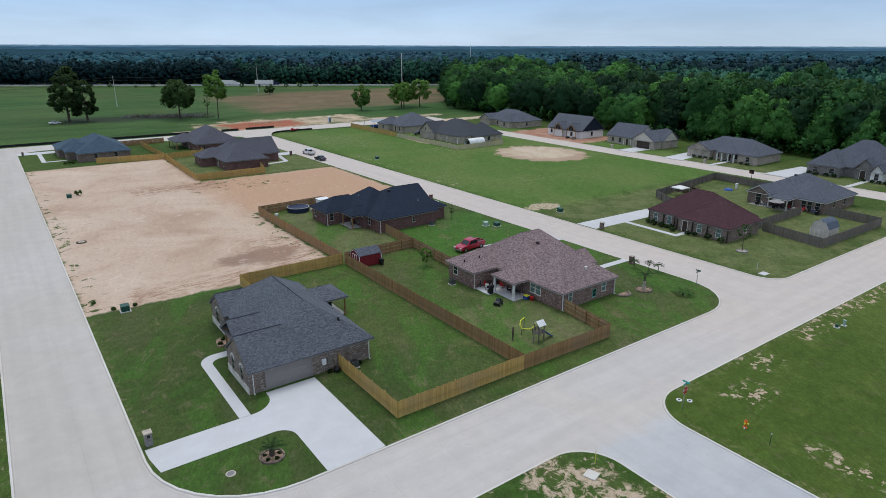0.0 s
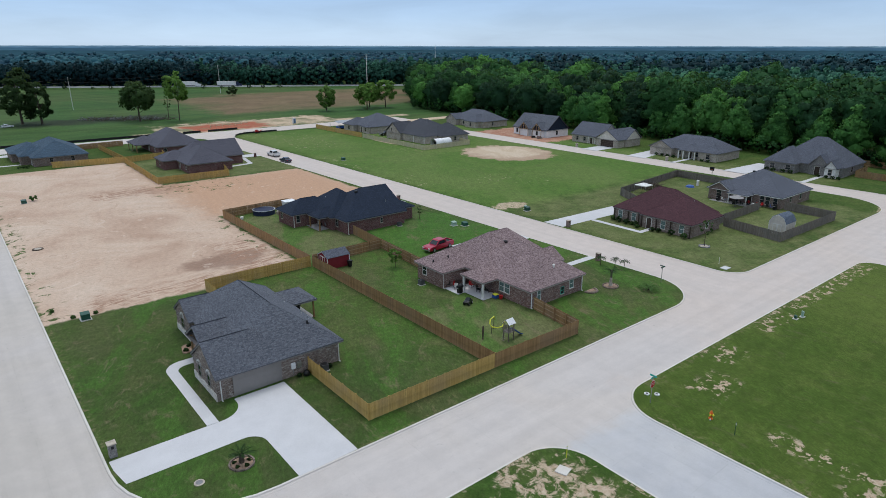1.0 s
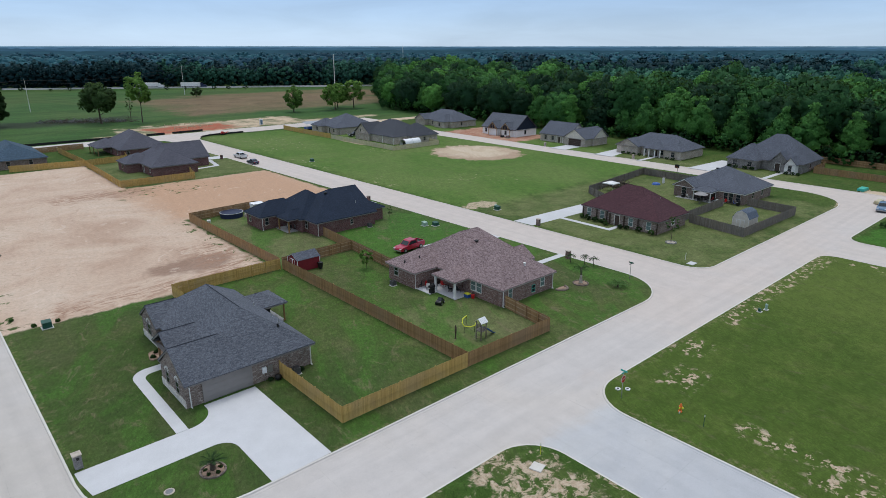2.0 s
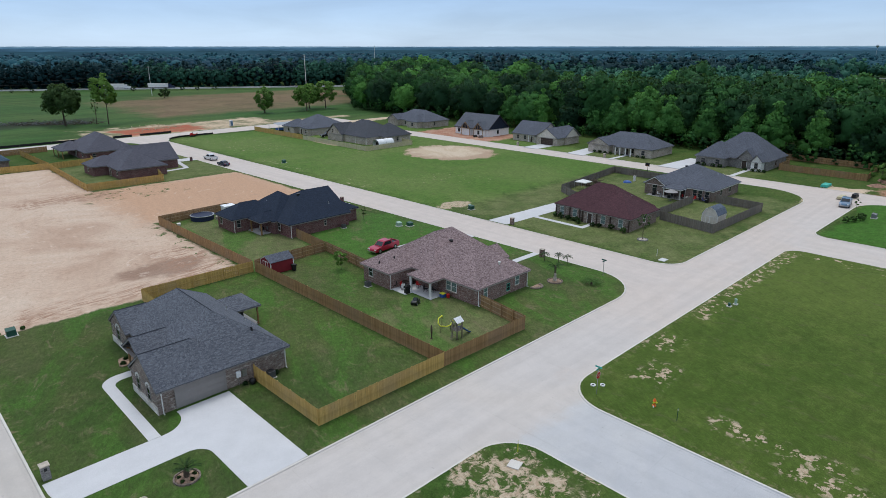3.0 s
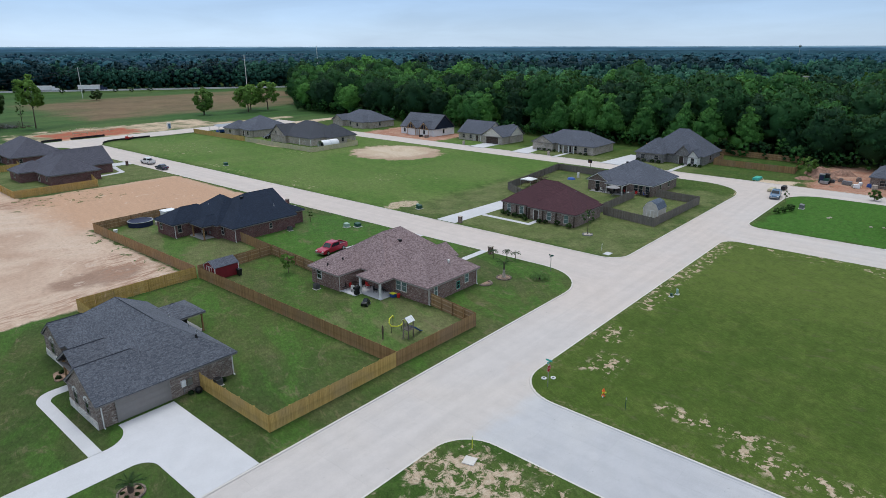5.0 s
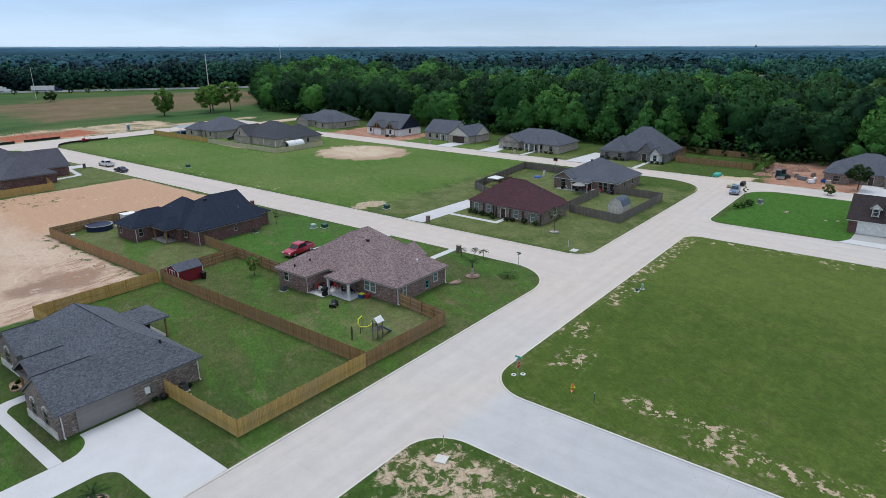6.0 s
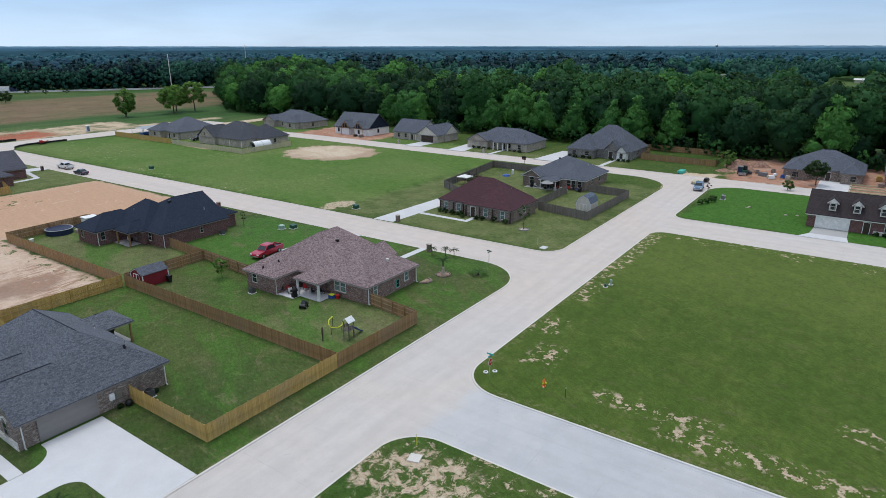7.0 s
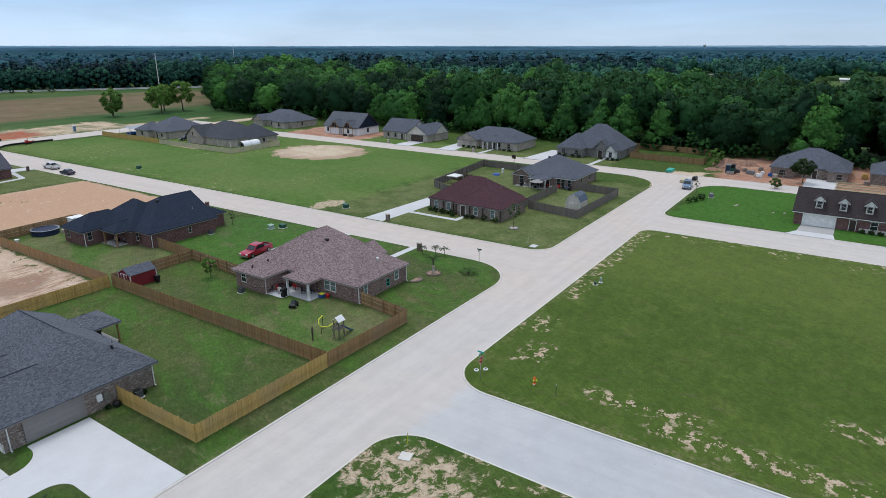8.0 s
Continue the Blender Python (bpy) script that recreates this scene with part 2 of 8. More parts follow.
WOOD_GREY = make_fence_wood("pine_weathered_grey", (0.16, 0.135, 0.115), (0.235, 0.205, 0.175), (0.15, 0.14, 0.13))
WOOD_PALE = make_fence_wood("pine_fresh_pale", (0.50, 0.44, 0.27), (0.60, 0.53, 0.34), (0.46, 0.42, 0.32))
STONE = make_brick("stone_cream_veneer", (0.66, 0.62, 0.56), (0.76, 0.72, 0.66), (0.56, 0.50, 0.44), (0.62, 0.59, 0.55))
WHITE = plain("white_painted_trim", (0.74, 0.73, 0.70), 0.55)
CREAM = plain("cream_siding", (0.62, 0.57, 0.50), 0.7)
TAUPE_PAINT = plain("taupe_painted_steel", (0.25, 0.232, 0.222), 0.5, vary=0.04)
DARK_DOOR = plain("dark_stained_door", (0.05, 0.032, 0.025), 0.45)
FASCIA_TAN = plain("pale_tan_fascia_paint", (0.40, 0.36, 0.335), 0.6)
WOOD_RAIL = make_fence_wood("pine_rail_tan", (0.36, 0.24, 0.135), (0.46, 0.32, 0.185), (0.33, 0.25, 0.18))
FASCIA = plain("grey_brown_fascia_paint", (0.24, 0.22, 0.21), 0.6)
BLACK = plain("black_rubber_or_paint", (0.012, 0.012, 0.013), 0.5)
STEEL = plain("galvanised_steel", (0.42, 0.43, 0.44), 0.4, 0.8)
GREEN_BOX = plain("dark_green_enclosure_paint", (0.02, 0.085, 0.06), 0.45)
PALE_GREEN = plain("pale_green_enclosure_paint", (0.32, 0.45, 0.36), 0.5)
RED_PAINT = plain("barn_red_siding", (0.19, 0.014, 0.022), 0.6)
ORANGE = plain("orange_hydrant_paint", (0.75, 0.16, 0.02), 0.45)
YELLOW = plain("yellow_plastic", (0.68, 0.68, 0.05), 0.45)
NAVY = plain("navy_pool_cover", (0.012, 0.022, 0.06), 0.6)
BLUE = plain("blue_plastic", (0.03, 0.10, 0.36), 0.4)
RED = plain("red_plastic", (0.5, 0.02, 0.02), 0.45)
TEAL = plain("teal_fabric", (0.06, 0.42, 0.34), 0.7)
BARK = plain("bark", (0.10, 0.075, 0.055), 0.95, vary=0.35)
MULCH = plain("bark_mulch", (0.33, 0.225, 0.16), 0.95, vary=0.4)
LIMESTONE = plain("pale_edging_stone", (0.46, 0.40, 0.33), 0.85, vary=0.25)
HOUSEWRAP = plain("white_house_wrap", (0.80, 0.80, 0.80), 0.5, vary=0.06)
METAL_ROOF = plain("grey_metal_roof", (0.30, 0.32, 0.34), 0.4, 0.5)
EDGING = plain("brown_edging_stone", (0.21, 0.165, 0.135), 0.9, vary=0.3)
DEAD_WOOD = plain("dead_grey_wood", (0.17, 0.17, 0.175), 0.95, vary=0.3)
UMBRELLA_GREY = plain("grey_canvas", (0.30, 0.285, 0.275), 0.9)
HVAC_GREY = plain("dark_grey_enamel", (0.085, 0.088, 0.092), 0.5)
ASPHALT_GREY = plain("grey_polymer", (0.20, 0.20, 0.205), 0.6)


def make_glass():
    m = Mat("window_glass", 0.06, 0, 0.5)
    m.colour((0.02, 0.026, 0.03))
    return m.m


GLASS = make_glass()


def make_blind_glass():
    """A pane with pale blinds drawn close behind it."""
    m = Mat("window_glass_with_blinds", 0.08, 0, 0.5)
    slat = m.noise(m.scaled(m.pos(), (0.6, 0.6, 30.0)), 1.0, 1.0, 0.4)
    m.colour(m.times((0.14, 0.205, 0.195), m.fit(slat, 0.35, 0.65, 0.7, 1.2)))
    return m.m


GLASS_BLIND = make_blind_glass()


def make_paint(name, colour):
    """Car paint with clear coat."""
    m = Mat(name, 0.3, 0.2, 0.5)
    m.colour(m.times(colour, m.fit(m.noise(m.local(), 3.0, 3.0), 0.3, 0.7, 0.92, 1.06)))
    m.b.inputs["Coat Weight"].default_value = 0.4
    m.b.inputs["Coat Roughness"].default_value = 0.08
    return m.m


PAINT_RED = make_paint("red_car_paint", (0.40, 0.001, 0.034))
PAINT_WHITE = make_paint("white_car_paint", (0.72, 0.72, 0.72))
PAINT_NAVY = make_paint("navy_car_paint", (0.012, 0.02, 0.06))
PAINT_BLUE = make_paint("steel_blue_car_paint", (0.10, 0.19, 0.30))
PAINT_BLACK = make_paint("black_car_paint", (0.01, 0.01, 0.012))


def make_road():
    m = make_concrete("concrete_paving", (0.53, 0.489, 0.458), (0.555, 0.498, 0.445), (0.565, 0.482, 0.425))
    return m.m


def make_drive():
    m = make_concrete("concrete_driveway_pale", (0.575, 0.57, 0.575), (0.53, 0.525, 0.52))
    return m.m


ROAD = make_road()
DRIVE = make_drive()
PATIO = make_concrete("concrete_patio_grey", (0.40, 0.39, 0.38), (0.34, 0.325, 0.31)).m
KERB = make_concrete("concrete_kerb", (0.62, 0.595, 0.55), (0.54, 0.48, 0.41)).m


def make_lawn():
    """Mown lawns, dry patches, and the bare lots among them."""
    m = Mat("lawn_and_bare_lots", 0.95, 0, 0.1)
    p = m.pos()
    n_big = m.noise(p, 0.035, 4.0, 0.6, 0.5)
    n_mid = m.noise(p, 0.22, 5.0, 0.65, 0.3)
    n_sml = m.noise(p, 1.6, 4.0, 0.7)
    n_fine = m.noise(p, 9.0, 3.0, 0.75)
    green = m.mix(m.fit(n_big, 0.36, 0.64), (0.042, 0.086, 0.016), (0.066, 0.106, 0.023))
    green = m.mix(m.fit(n_mid, 0.45, 0.75, 0.0, 0.7), green, (0.098, 0.114, 0.036))
    green = m.mix(m.fit(n_sml, 0.52, 0.8, 0.0, 0.6), green, (0.122, 0.138, 0.052))
    # dry yards and lush ones
    edge = m.fit(n_mid, 0.2, 0.8, -3.0, 3.0, smooth=False)
    dry = m.union(m.box(92, 41, 150, 92, edge, 3.0), m.box(43, 44, 57, 60, edge, 2.0), m.box(42, 86, 57, 121, edge, 2.0), m.box(171, 60, 181, 120, edge, 3.0), m.box(41, 164, 80, 206, edge, 2.0))
    green = m.mix(m.calc("MULTIPLY", dry, m.fit(n_mid, 0.36, 0.62, 0.4, 0.8)), green, (0.155, 0.172, 0.070))
    lush = m.union(m.box(126, -30, 162, 30, edge, 1.0), m.box(57, 78, 79, 100, edge, 2.0), m.box(-20, 250, 60, 300, edge, 3.0))
    open_field = m.union(m.box(90, 92, 164, 240, edge, 3.0), m.box(171, 110, 182, 215, edge, 2.0))
    green = m.mix(m.calc("MULTIPLY", open_field, 0.7), green, m.mix(m.fit(n_big, 0.4, 0.6), (0.104, 0.188, 0.038), (0.140, 0.204, 0.056)))
    green = m.mix(m.calc("MULTIPLY", lush, 0.75), green, (0.050, 0.148, 0.020))
    swath = m.noise(m.scaled(m.turned(p, 24), (0.16, 0.07, 1.0)), 1.0, 4.0, 0.6, 0.8)
    yards = m.box(6, 39, 82, 126, None, 1.0)
    green = m.mix(m.calc("MULTIPLY", yards, m.fit(swath, 0.48, 0.6, 0.0, 0.7)), green, (0.054, 0.138, 0.018))
    green = m.mix(m.calc("MULTIPLY", yards, m.fit(swath, 0.5, 0.34, 0.0, 0.35)), green, (0.115, 0.110, 0.054))
    blotch = m.noise(m.scaled(p, (0.55, 0.8, 1.0)), 1.0, 6.0, 0.7, 0.6)
    green = m.times(green, m.fit(blotch, 0.32, 0.68, 0.84, 1.12))
    green = m.times(green, m.fit(n_fine, 0.25, 0.75, 0.74, 1.22))
    shady = m.box(6, 39, 30, 85.5, edge, 3.0)
    green = m.mix(m.calc("MULTIPLY", shady, 0.6), green, m.times(green, 0.76))
    olive = m.box(86, -60, 114, 33, m.fit(n_big, 0.2, 0.8, -8.0, 8.0, smooth=False), 12.0)
    green = m.mix(m.calc("MULTIPLY", olive, 0.65), green, m.times((0.118, 0.148, 0.040), m.fit(n_fine, 0.25, 0.75, 0.7, 1.28)))
    green = m.times(green, m.fit(m.noise(m.scaled(m.turned(p, 24), (3.4, 1.5, 1.0)), 1.0, 4.0, 0.75), 0.3, 0.7, 0.8, 1.2))
    meadow = m.box(47, -60, 115, 33, None, 1.0)
    green = m.mix(m.calc("MULTIPLY", meadow, 0.5), green, m.times(m.times((0.090, 0.132, 0.022), m.fit(n_fine, 0.25, 0.75, 0.75, 1.25)), m.calc("MULTIPLY", m.fit(blotch, 0.32, 0.68, 0.85, 1.12), m.fit(n_mid, 0.3, 0.7, 0.9, 1.1))))
    # tufts, thin spots and mower lines
    tufts = m.noise(m.scaled(m.turned(p, 24), (4.2, 1.7, 1.0)), 1.0, 5.0, 0.8, 0.3)
    thin = m.noise(m.scaled(m.turned(p, -12), (0.9, 0.35, 1.0)), 1.0, 6.0, 0.72, 0.5)
    mown = m.noise(m.scaled(m.turned(p, 33), (1.5, 0.12, 1.0)), 1.0, 4.0, 0.6, 0.6)
    green = m.mix(m.fit(thin, 0.54, 0.74, 0.0, 0.6), green, (0.118, 0.112, 0.056))
    green = m.times(green, m.fit(tufts, 0.3, 0.7, 0.82, 1.17))
    green = m.times(green, m.fit(mown, 0.35, 0.65, 0.95, 1.05))
    green = m.mix(m.calc("MULTIPLY", yards, 0.10), green, m.times((0.125, 0.128, 0.072), m.fit(tufts, 0.3, 0.7, 0.8, 1.2)))
    scuffs = m.calc("MULTIPLY", m.fit(m.noise(m.scaled(m.turned(p, 24), (0.5, 0.26, 1.0)), 1.0, 7.0, 0.72, 0.8), 0.55, 0.68, 0.0, 0.65), yards)
    green = m.mix(scuffs, green, m.times((0.165, 0.142, 0.080), m.fit(tufts, 0.3, 0.7, 0.72, 1.25)))
    # near part of the field, darkened in colour for the lens's dim edges
    deep = m.box(47, -60, 84, 33, edge, 14.0)
    green = m.mix(m.calc("MULTIPLY", deep, 0.25), green, m.times(green, 0.78))
    # bare earth
    wob = m.calc("ADD", m.fit(n_mid, 0.2, 0.8, -3.2, 3.2, smooth=False), m.fit(n_sml, 0.2, 0.8, -1.4, 1.4, smooth=False))
    rim = m.calc("MULTIPLY", wob, 0.22)
    lot = m.union(m.box(5.6, 86.2, 41.6, 204, rim, 0.4), m.box(40, 124.5, 78.2, 163, rim, 0.5))
    earth = m.ramp(m.noise(p, 0.06, 6.0, 0.62, 0.8), (0.3, (0.45, 0.31, 0.225)), (0.5, (0.55, 0.41, 0.31)), (0.72, (0.62, 0.50, 0.395)))
    earth = m.mix(m.box(40, 126, 80, 164, wob, 5.0), earth, (0.50, 0.315, 0.205))
    damp = m.oval(33.0, 96.5, 7.0, 3.6, m.fit(n_mid, 0.2, 0.8, -0.55, 0.55, smooth=False), 0.3)
    earth = m.mix(m.calc("MULTIPLY", damp, 0.75), earth, (0.25, 0.155, 0.11))
    rut = m.noise(m.scaled(m.turned(p, -9), (0.16, 0.75, 1.0)), 1.0, 5.0, 0.62, 2.2)
    worn = m.union(m.box(12, 87.2, 40.5, 91.5, wob, 1.6), m.box(34, 88, 41, 106, wob, 2.2), m.box(24, 155, 46, 163.5, wob, 1.6))
    earth = m.mix(m.calc("MULTIPLY", worn, m.fit(rut, 0.45, 0.55, 0.0, 0.9)), earth, (0.34, 0.205, 0.14))
    scrape = m.noise(m.scaled(m.turned(p, 35), (0.35, 0.2, 1.0)), 1.0, 7.0, 0.7, 1.4)
    earth = m.mix(m.fit(scrape, 0.57, 0.66, 0.0, 0.4), earth, (0.40, 0.275, 0.20))
    earth = m.mix(m.fit(scrape, 0.42, 0.32, 0.0, 0.5), earth, (0.66, 0.545, 0.445))
    clods = m.noise(p, 0.9, 6.0, 0.75, 0.8)
    earth = m.mix(m.fit(clods, 0.63, 0.69, 0.0, 0.6), earth, (0.33, 0.215, 0.15))
    crumbs = m.noise(p, 2.4, 6.0, 0.8, 0.6)
    earth = m.times(earth, m.fit(crumbs, 0.52, 0.76, 1.0, 0.68))
    tracks = m.noise(m.scaled(m.turned(p, 12), (0.9, 0.09, 1.0)), 1.0, 4.0, 0.6, 0.8)
    earth = m.times(earth, m.fit(tracks, 0.35, 0.65, 0.975, 1.015))
    earth = m.times(earth, m.fit(n_sml, 0.25, 0.75, 0.9, 1.08))
    earth = m.times(earth, m.fit(n_fine, 0.25, 0.75, 0.92, 1.06))
    weeds = m.calc("MULTIPLY", m.fit(m.noise(p, 0.35, 6.0, 0.72, 0.6), 0.55, 0.61), m.union(m.box(5, 84, 8.5, 206, rim, 1.2), m.box(38, 150, 60, 166, wob, 1.5), m.box(39.5, 86, 43, 123, wob, 0.4)))
    lot = m.calc("MULTIPLY", lot, m.calc("SUBTRACT", 1.0, weeds))
    sand = m.oval(144.5, 145, 14.0, 15.5, m.calc("ADD", m.fit(n_mid, 0.2, 0.8, -0.2, 0.2, smooth=False), m.fit(n_sml, 0.2, 0.8, -0.08, 0.08, smooth=False)), 0.06)
    red = m.union(m.box(170.5, 152, 193, 191, wob, 1.0), m.box(171, -14, 210, 31, wob, 1.4))
    pads = m.union(m.box(160, 236, 205, 262, wob, 1.0), m.box(152, 33, 176, 41, wob, 0.6), m.oval(127, 190, 1.6, 9, m.fit(n_mid, 0.2, 0.8, -0.4, 0.4, smooth=False)))
    # worn verges beside the kerbs
    patchy = m.calc("MULTIPLY", m.fit(m.noise(p, 0.7, 6.0, 0.72, 0.4), 0.568, 0.625), m.fit(n_big, 0.25, 0.5, 0.4, 1.0))
    verge = m.union(m.box(110, -30, 114.5, 30, wob, 0.8), m.box(24, 13, 38, 30, wob, 1.8), m.box(92, 122, 95, 132, wob, 2.0), m.box(92, 150, 94, 172, wob, 1.5), m.box(-30, 40, -4, 90, wob, 2.0))
    strewn = m.union(m.box(52.0, 7.5, 54.2, 18.5, rim, 0.7), m.box(49.2, -14, 52.0, 12, rim, 0.7), m.box(58.6, -6.5, 60.8, -2.0, rim, 0.6), m.box(55.0, 24.5, 60.0, 28.0, rim, 0.8), m.box(62.5, 27.5, 67.5, 31.2, rim, 0.6), m.box(75, 28.8, 112, 31.2, rim, 0.5))
    strewn = m.calc("MULTIPLY", strewn, m.fit(m.noise(p, 0.95, 5.0, 0.7, 0.15), 0.535, 0.58))
    loose = m.calc("MULTIPLY", m.union(m.oval(113, 118, 9, 4, None, 0.5), m.oval(127, 172, 9, 10, None, 0.5), m.oval(118, 108, 5, 4, None, 0.5), m.box(93, 190, 112, 240, wob, 3.0)), m.fit(m.noise(p, 0.8, 5.0, 0.75, 0.4), 0.6, 0.64))
    bare = m.union(strewn, loose, m.calc("MULTIPLY", patchy, verge), m.calc("MULTIPLY", m.oval(31.5, 24.0, 4.6, 6.2, m.fit(n_mid, 0.2, 0.8, -0.8, 0.8, smooth=False)), m.fit(m.noise(p, 0.8, 6.0, 0.75, 0.6), 0.46, 0.56)),
                   m.calc("MULTIPLY", m.oval(95, 94, 4.2, 3.0, m.fit(n_mid, 0.2, 0.8, -0.8, 0.8, smooth=False)), m.fit(n_sml, 0.35, 0.5)))
    # dry, dusty fringe where the grass meets the kerb
    fringe = m.union(m.box(20, 40.0, 80, 40.6, rim, 0.3), m.box(47.0, -60, 48.0, 27, rim, 0.4), m.box(52, 30.4, 114, 31.4, rim, 0.4), m.box(92, 40.4, 160, 41.4, rim, 0.4), m.box(125.5, 30.3, 160, 31.3, rim, 0.4), m.box(5, 54, 6.3, 86, rim, 0.3))
    green = m.mix(m.calc("MULTIPLY", fringe, m.fit(m.noise(p, 1.7, 5.0, 0.7, 0.4), 0.46, 0.66, 0.0, 0.55)), green, (0.24, 0.19, 0.115))
    col = m.mix(lot, green, earth)
    col = m.mix(m.calc("MULTIPLY", bare, 0.88), col, m.times(m.mix(m.fit(crumbs, 0.4, 0.62), (0.57, 0.455, 0.345), (0.43, 0.31, 0.215)), m.fit(n_fine, 0.2, 0.8, 0.85, 1.12)))
    inner = m.oval(145.5, 147, 11.5, 12.5, m.fit(n_mid, 0.2, 0.8, -0.35, 0.35, smooth=False), 0.3)
    sand_tone = m.mix(inner, (0.40, 0.285, 0.20), m.mix(m.fit(swath, 0.4, 0.6), (0.51, 0.40, 0.285), (0.57, 0.465, 0.345)))
    col = m.mix(sand, col, m.times(sand_tone, m.calc("MULTIPLY", m.fit(n_sml, 0.2, 0.8, 0.84, 1.1), m.fit(clods, 0.6, 0.68, 1.0, 0.8))))
    col = m.mix(pads, col, m.times((0.55, 0.43, 0.31), m.fit(n_sml, 0.2, 0.8, 0.85, 1.1)))
    col = m.mix(red, col, m.times(m.mix(m.fit(n_mid, 0.35, 0.65), (0.36, 0.175, 0.115), (0.44, 0.275, 0.195)), m.fit(n_sml, 0.2, 0.8, 0.7, 1.2)))
    m.colour(col)
    m.bump(m.calc("ADD", n_fine, m.calc("MULTIPLY", n_sml, 1.5)), 0.03, 0.2)
    return m.m


LAWN = make_lawn()


def make_meadow():
    """Rough pasture, with a tan hay field, ploughed red earth by the building site and a dark wet strip."""
    m = Mat("pasture", 0.95, 0, 0.1)
    p = m.pos()
    n_big = m.noise(p, 0.012, 5.0, 0.6, 0.6)
    n_mid = m.noise(p, 0.12, 5.0, 0.65)
    n_sml = m.noise(p, 1.1, 4.0, 0.7)
    wob = m.fit(n_mid, 0.2, 0.8, -9.0, 9.0, smooth=False)
    green = m.mix(m.fit(n_big, 0.36, 0.64), (0.044, 0.098, 0.026), (0.070, 0.110, 0.034))
    green = m.times(green, m.fit(m.noise(m.scaled(p, (0.02, 0.09, 1.0)), 1.0, 5.0, 0.65, 0.6), 0.3, 0.7, 0.78, 1.2))
    hay = m.union(m.box(118, 322, 262, 440, wob, 9.0), m.box(160, 380, 300, 455, wob, 9.0))
    green = m.mix(m.calc("MULTIPLY", hay, m.fit(n_big, 0.3, 0.6, 0.55, 1.0)), green, m.times((0.180, 0.128, 0.074), m.fit(m.noise(m.scaled(p, (0.05, 0.09, 1.0)), 1.0, 6.0, 0.7, 0.9), 0.3, 0.7, 0.76, 1.16)))
    wet = m.box(28, 322, 92, 345, wob, 5.0)
    green = m.mix(m.calc("MULTIPLY", wet, 0.9), green, (0.032, 0.042, 0.024))
    small = m.fit(n_mid, 0.2, 0.8, -3.0, 3.0, smooth=False)
    tan = m.union(m.box(60, 262, 190, 268, small, 2.0), m.box(74, 260, 152, 290, wob, 3.0), m.box(-40, 262, 40, 265, small, 1.0))
    col = m.mix(m.calc("MULTIPLY", tan, m.fit(n_mid, 0.35, 0.6, 0.3, 1.0)), green, (0.52, 0.40, 0.28))
    red = m.calc("MULTIPLY", m.box(82, 263, 116, 283, m.fit(n_mid, 0.2, 0.8, -6.0, 6.0, smooth=False), 2.5), m.fit(n_mid, 0.3, 0.46, 0.35, 1.0))
    col = m.mix(red, col, (0.36, 0.12, 0.07))
    col = m.times(col, m.fit(n_sml, 0.25, 0.75, 0.8, 1.2))
    m.colour(col)
    m.bump(n_sml, 0.05, 0.2)
    return m.m


MEADOW = make_meadow()


def make_leaves(name, a, b, c, grain=0.5, rough=0.3, each=0.2, relief=0.0, through_light=0.3):
    """Foliage: a tone for each tree, a lighter one for its outer sprays."""
    m = Mat(name, 0.75, 0, 0.15)
    t = m.attr("tint")
    col = m.ramp(t, (0.0, a), (0.5, b), (1.0, c))
    col = m.times(col, m.fit(m.noise(m.pos(), grain, 4.0, 0.75), 0.28, 0.72, 1 - rough, 1 + rough))
    col = m.times(col, m.fit(m.noise(m.pos(), grain * 6, 3.0, 0.7), 0.3, 0.7, 1 - rough, 1 + rough))
    if relief:
        m.bump(m.noise(m.pos(), grain * 5, 4.0, 0.75), relief, 0.6)
    col = m.times(col, m.fit(m.island(), 0.0, 1.0, 1 - each, 1 + each))
    m.colour(col)
    # some of the light passes through the leaves
    thin = m.t.nodes.new("ShaderNodeBsdfTranslucent")
    m.put(thin.inputs["Color"], m.mix(0.3, col, (0.16, 0.24, 0.03)) if through_light > 0.2 else col)
    both = m.t.nodes.new("ShaderNodeMixShader")
    both.inputs[0].default_value = through_light
    m.t.links.new(m.b.outputs[0], both.inputs[1])
    m.t.links.new(thin.outputs[0], both.inputs[2])
    m.t.links.new(both.outputs[0], m.t.nodes["Material Output"].inputs["Surface"])
    return m.m


LEAF_WOOD = make_leaves("woodland_leaves", (0.017, 0.055, 0.027), (0.050, 0.160, 0.045), (0.125, 0.325, 0.068), 0.35, 0.2, 0.16)
# leaves past the near wood: the blue of haze is mixed into their colours
LEAF_PINE = make_leaves("pine_needles", (0.009, 0.036, 0.042), (0.012, 0.048, 0.054), (0.019, 0.068, 0.070), 0.1, 0.12, 0.1, 0.0, 0.1)
LEAF_FAR = make_leaves("distant_woodland_hazed", (0.020, 0.076, 0.058), (0.038, 0.132, 0.084), (0.064, 0.194, 0.102), 0.1, 0.14, 0.1, 0.0, 0.15)
LEAF_REMOTE = make_leaves("remote_woodland_hazed", (0.014, 0.066, 0.092), (0.020, 0.090, 0.116), (0.033, 0.124, 0.140), 0.05, 0.14, 0.08, 0.0, 0.1)
LEAF_PINE_REMOTE = make_leaves("remote_pine_needles_hazed", (0.010, 0.048, 0.074), (0.014, 0.059, 0.088), (0.021, 0.078, 0.106), 0.05, 0.14, 0.08, 0.0, 0.1)
LEAF_TREE = make_leaves("tree_leaves", (0.035, 0.065, 0.024), (0.060, 0.115, 0.038), (0.15, 0.29, 0.06), 0.5, 0.25, 0.15)
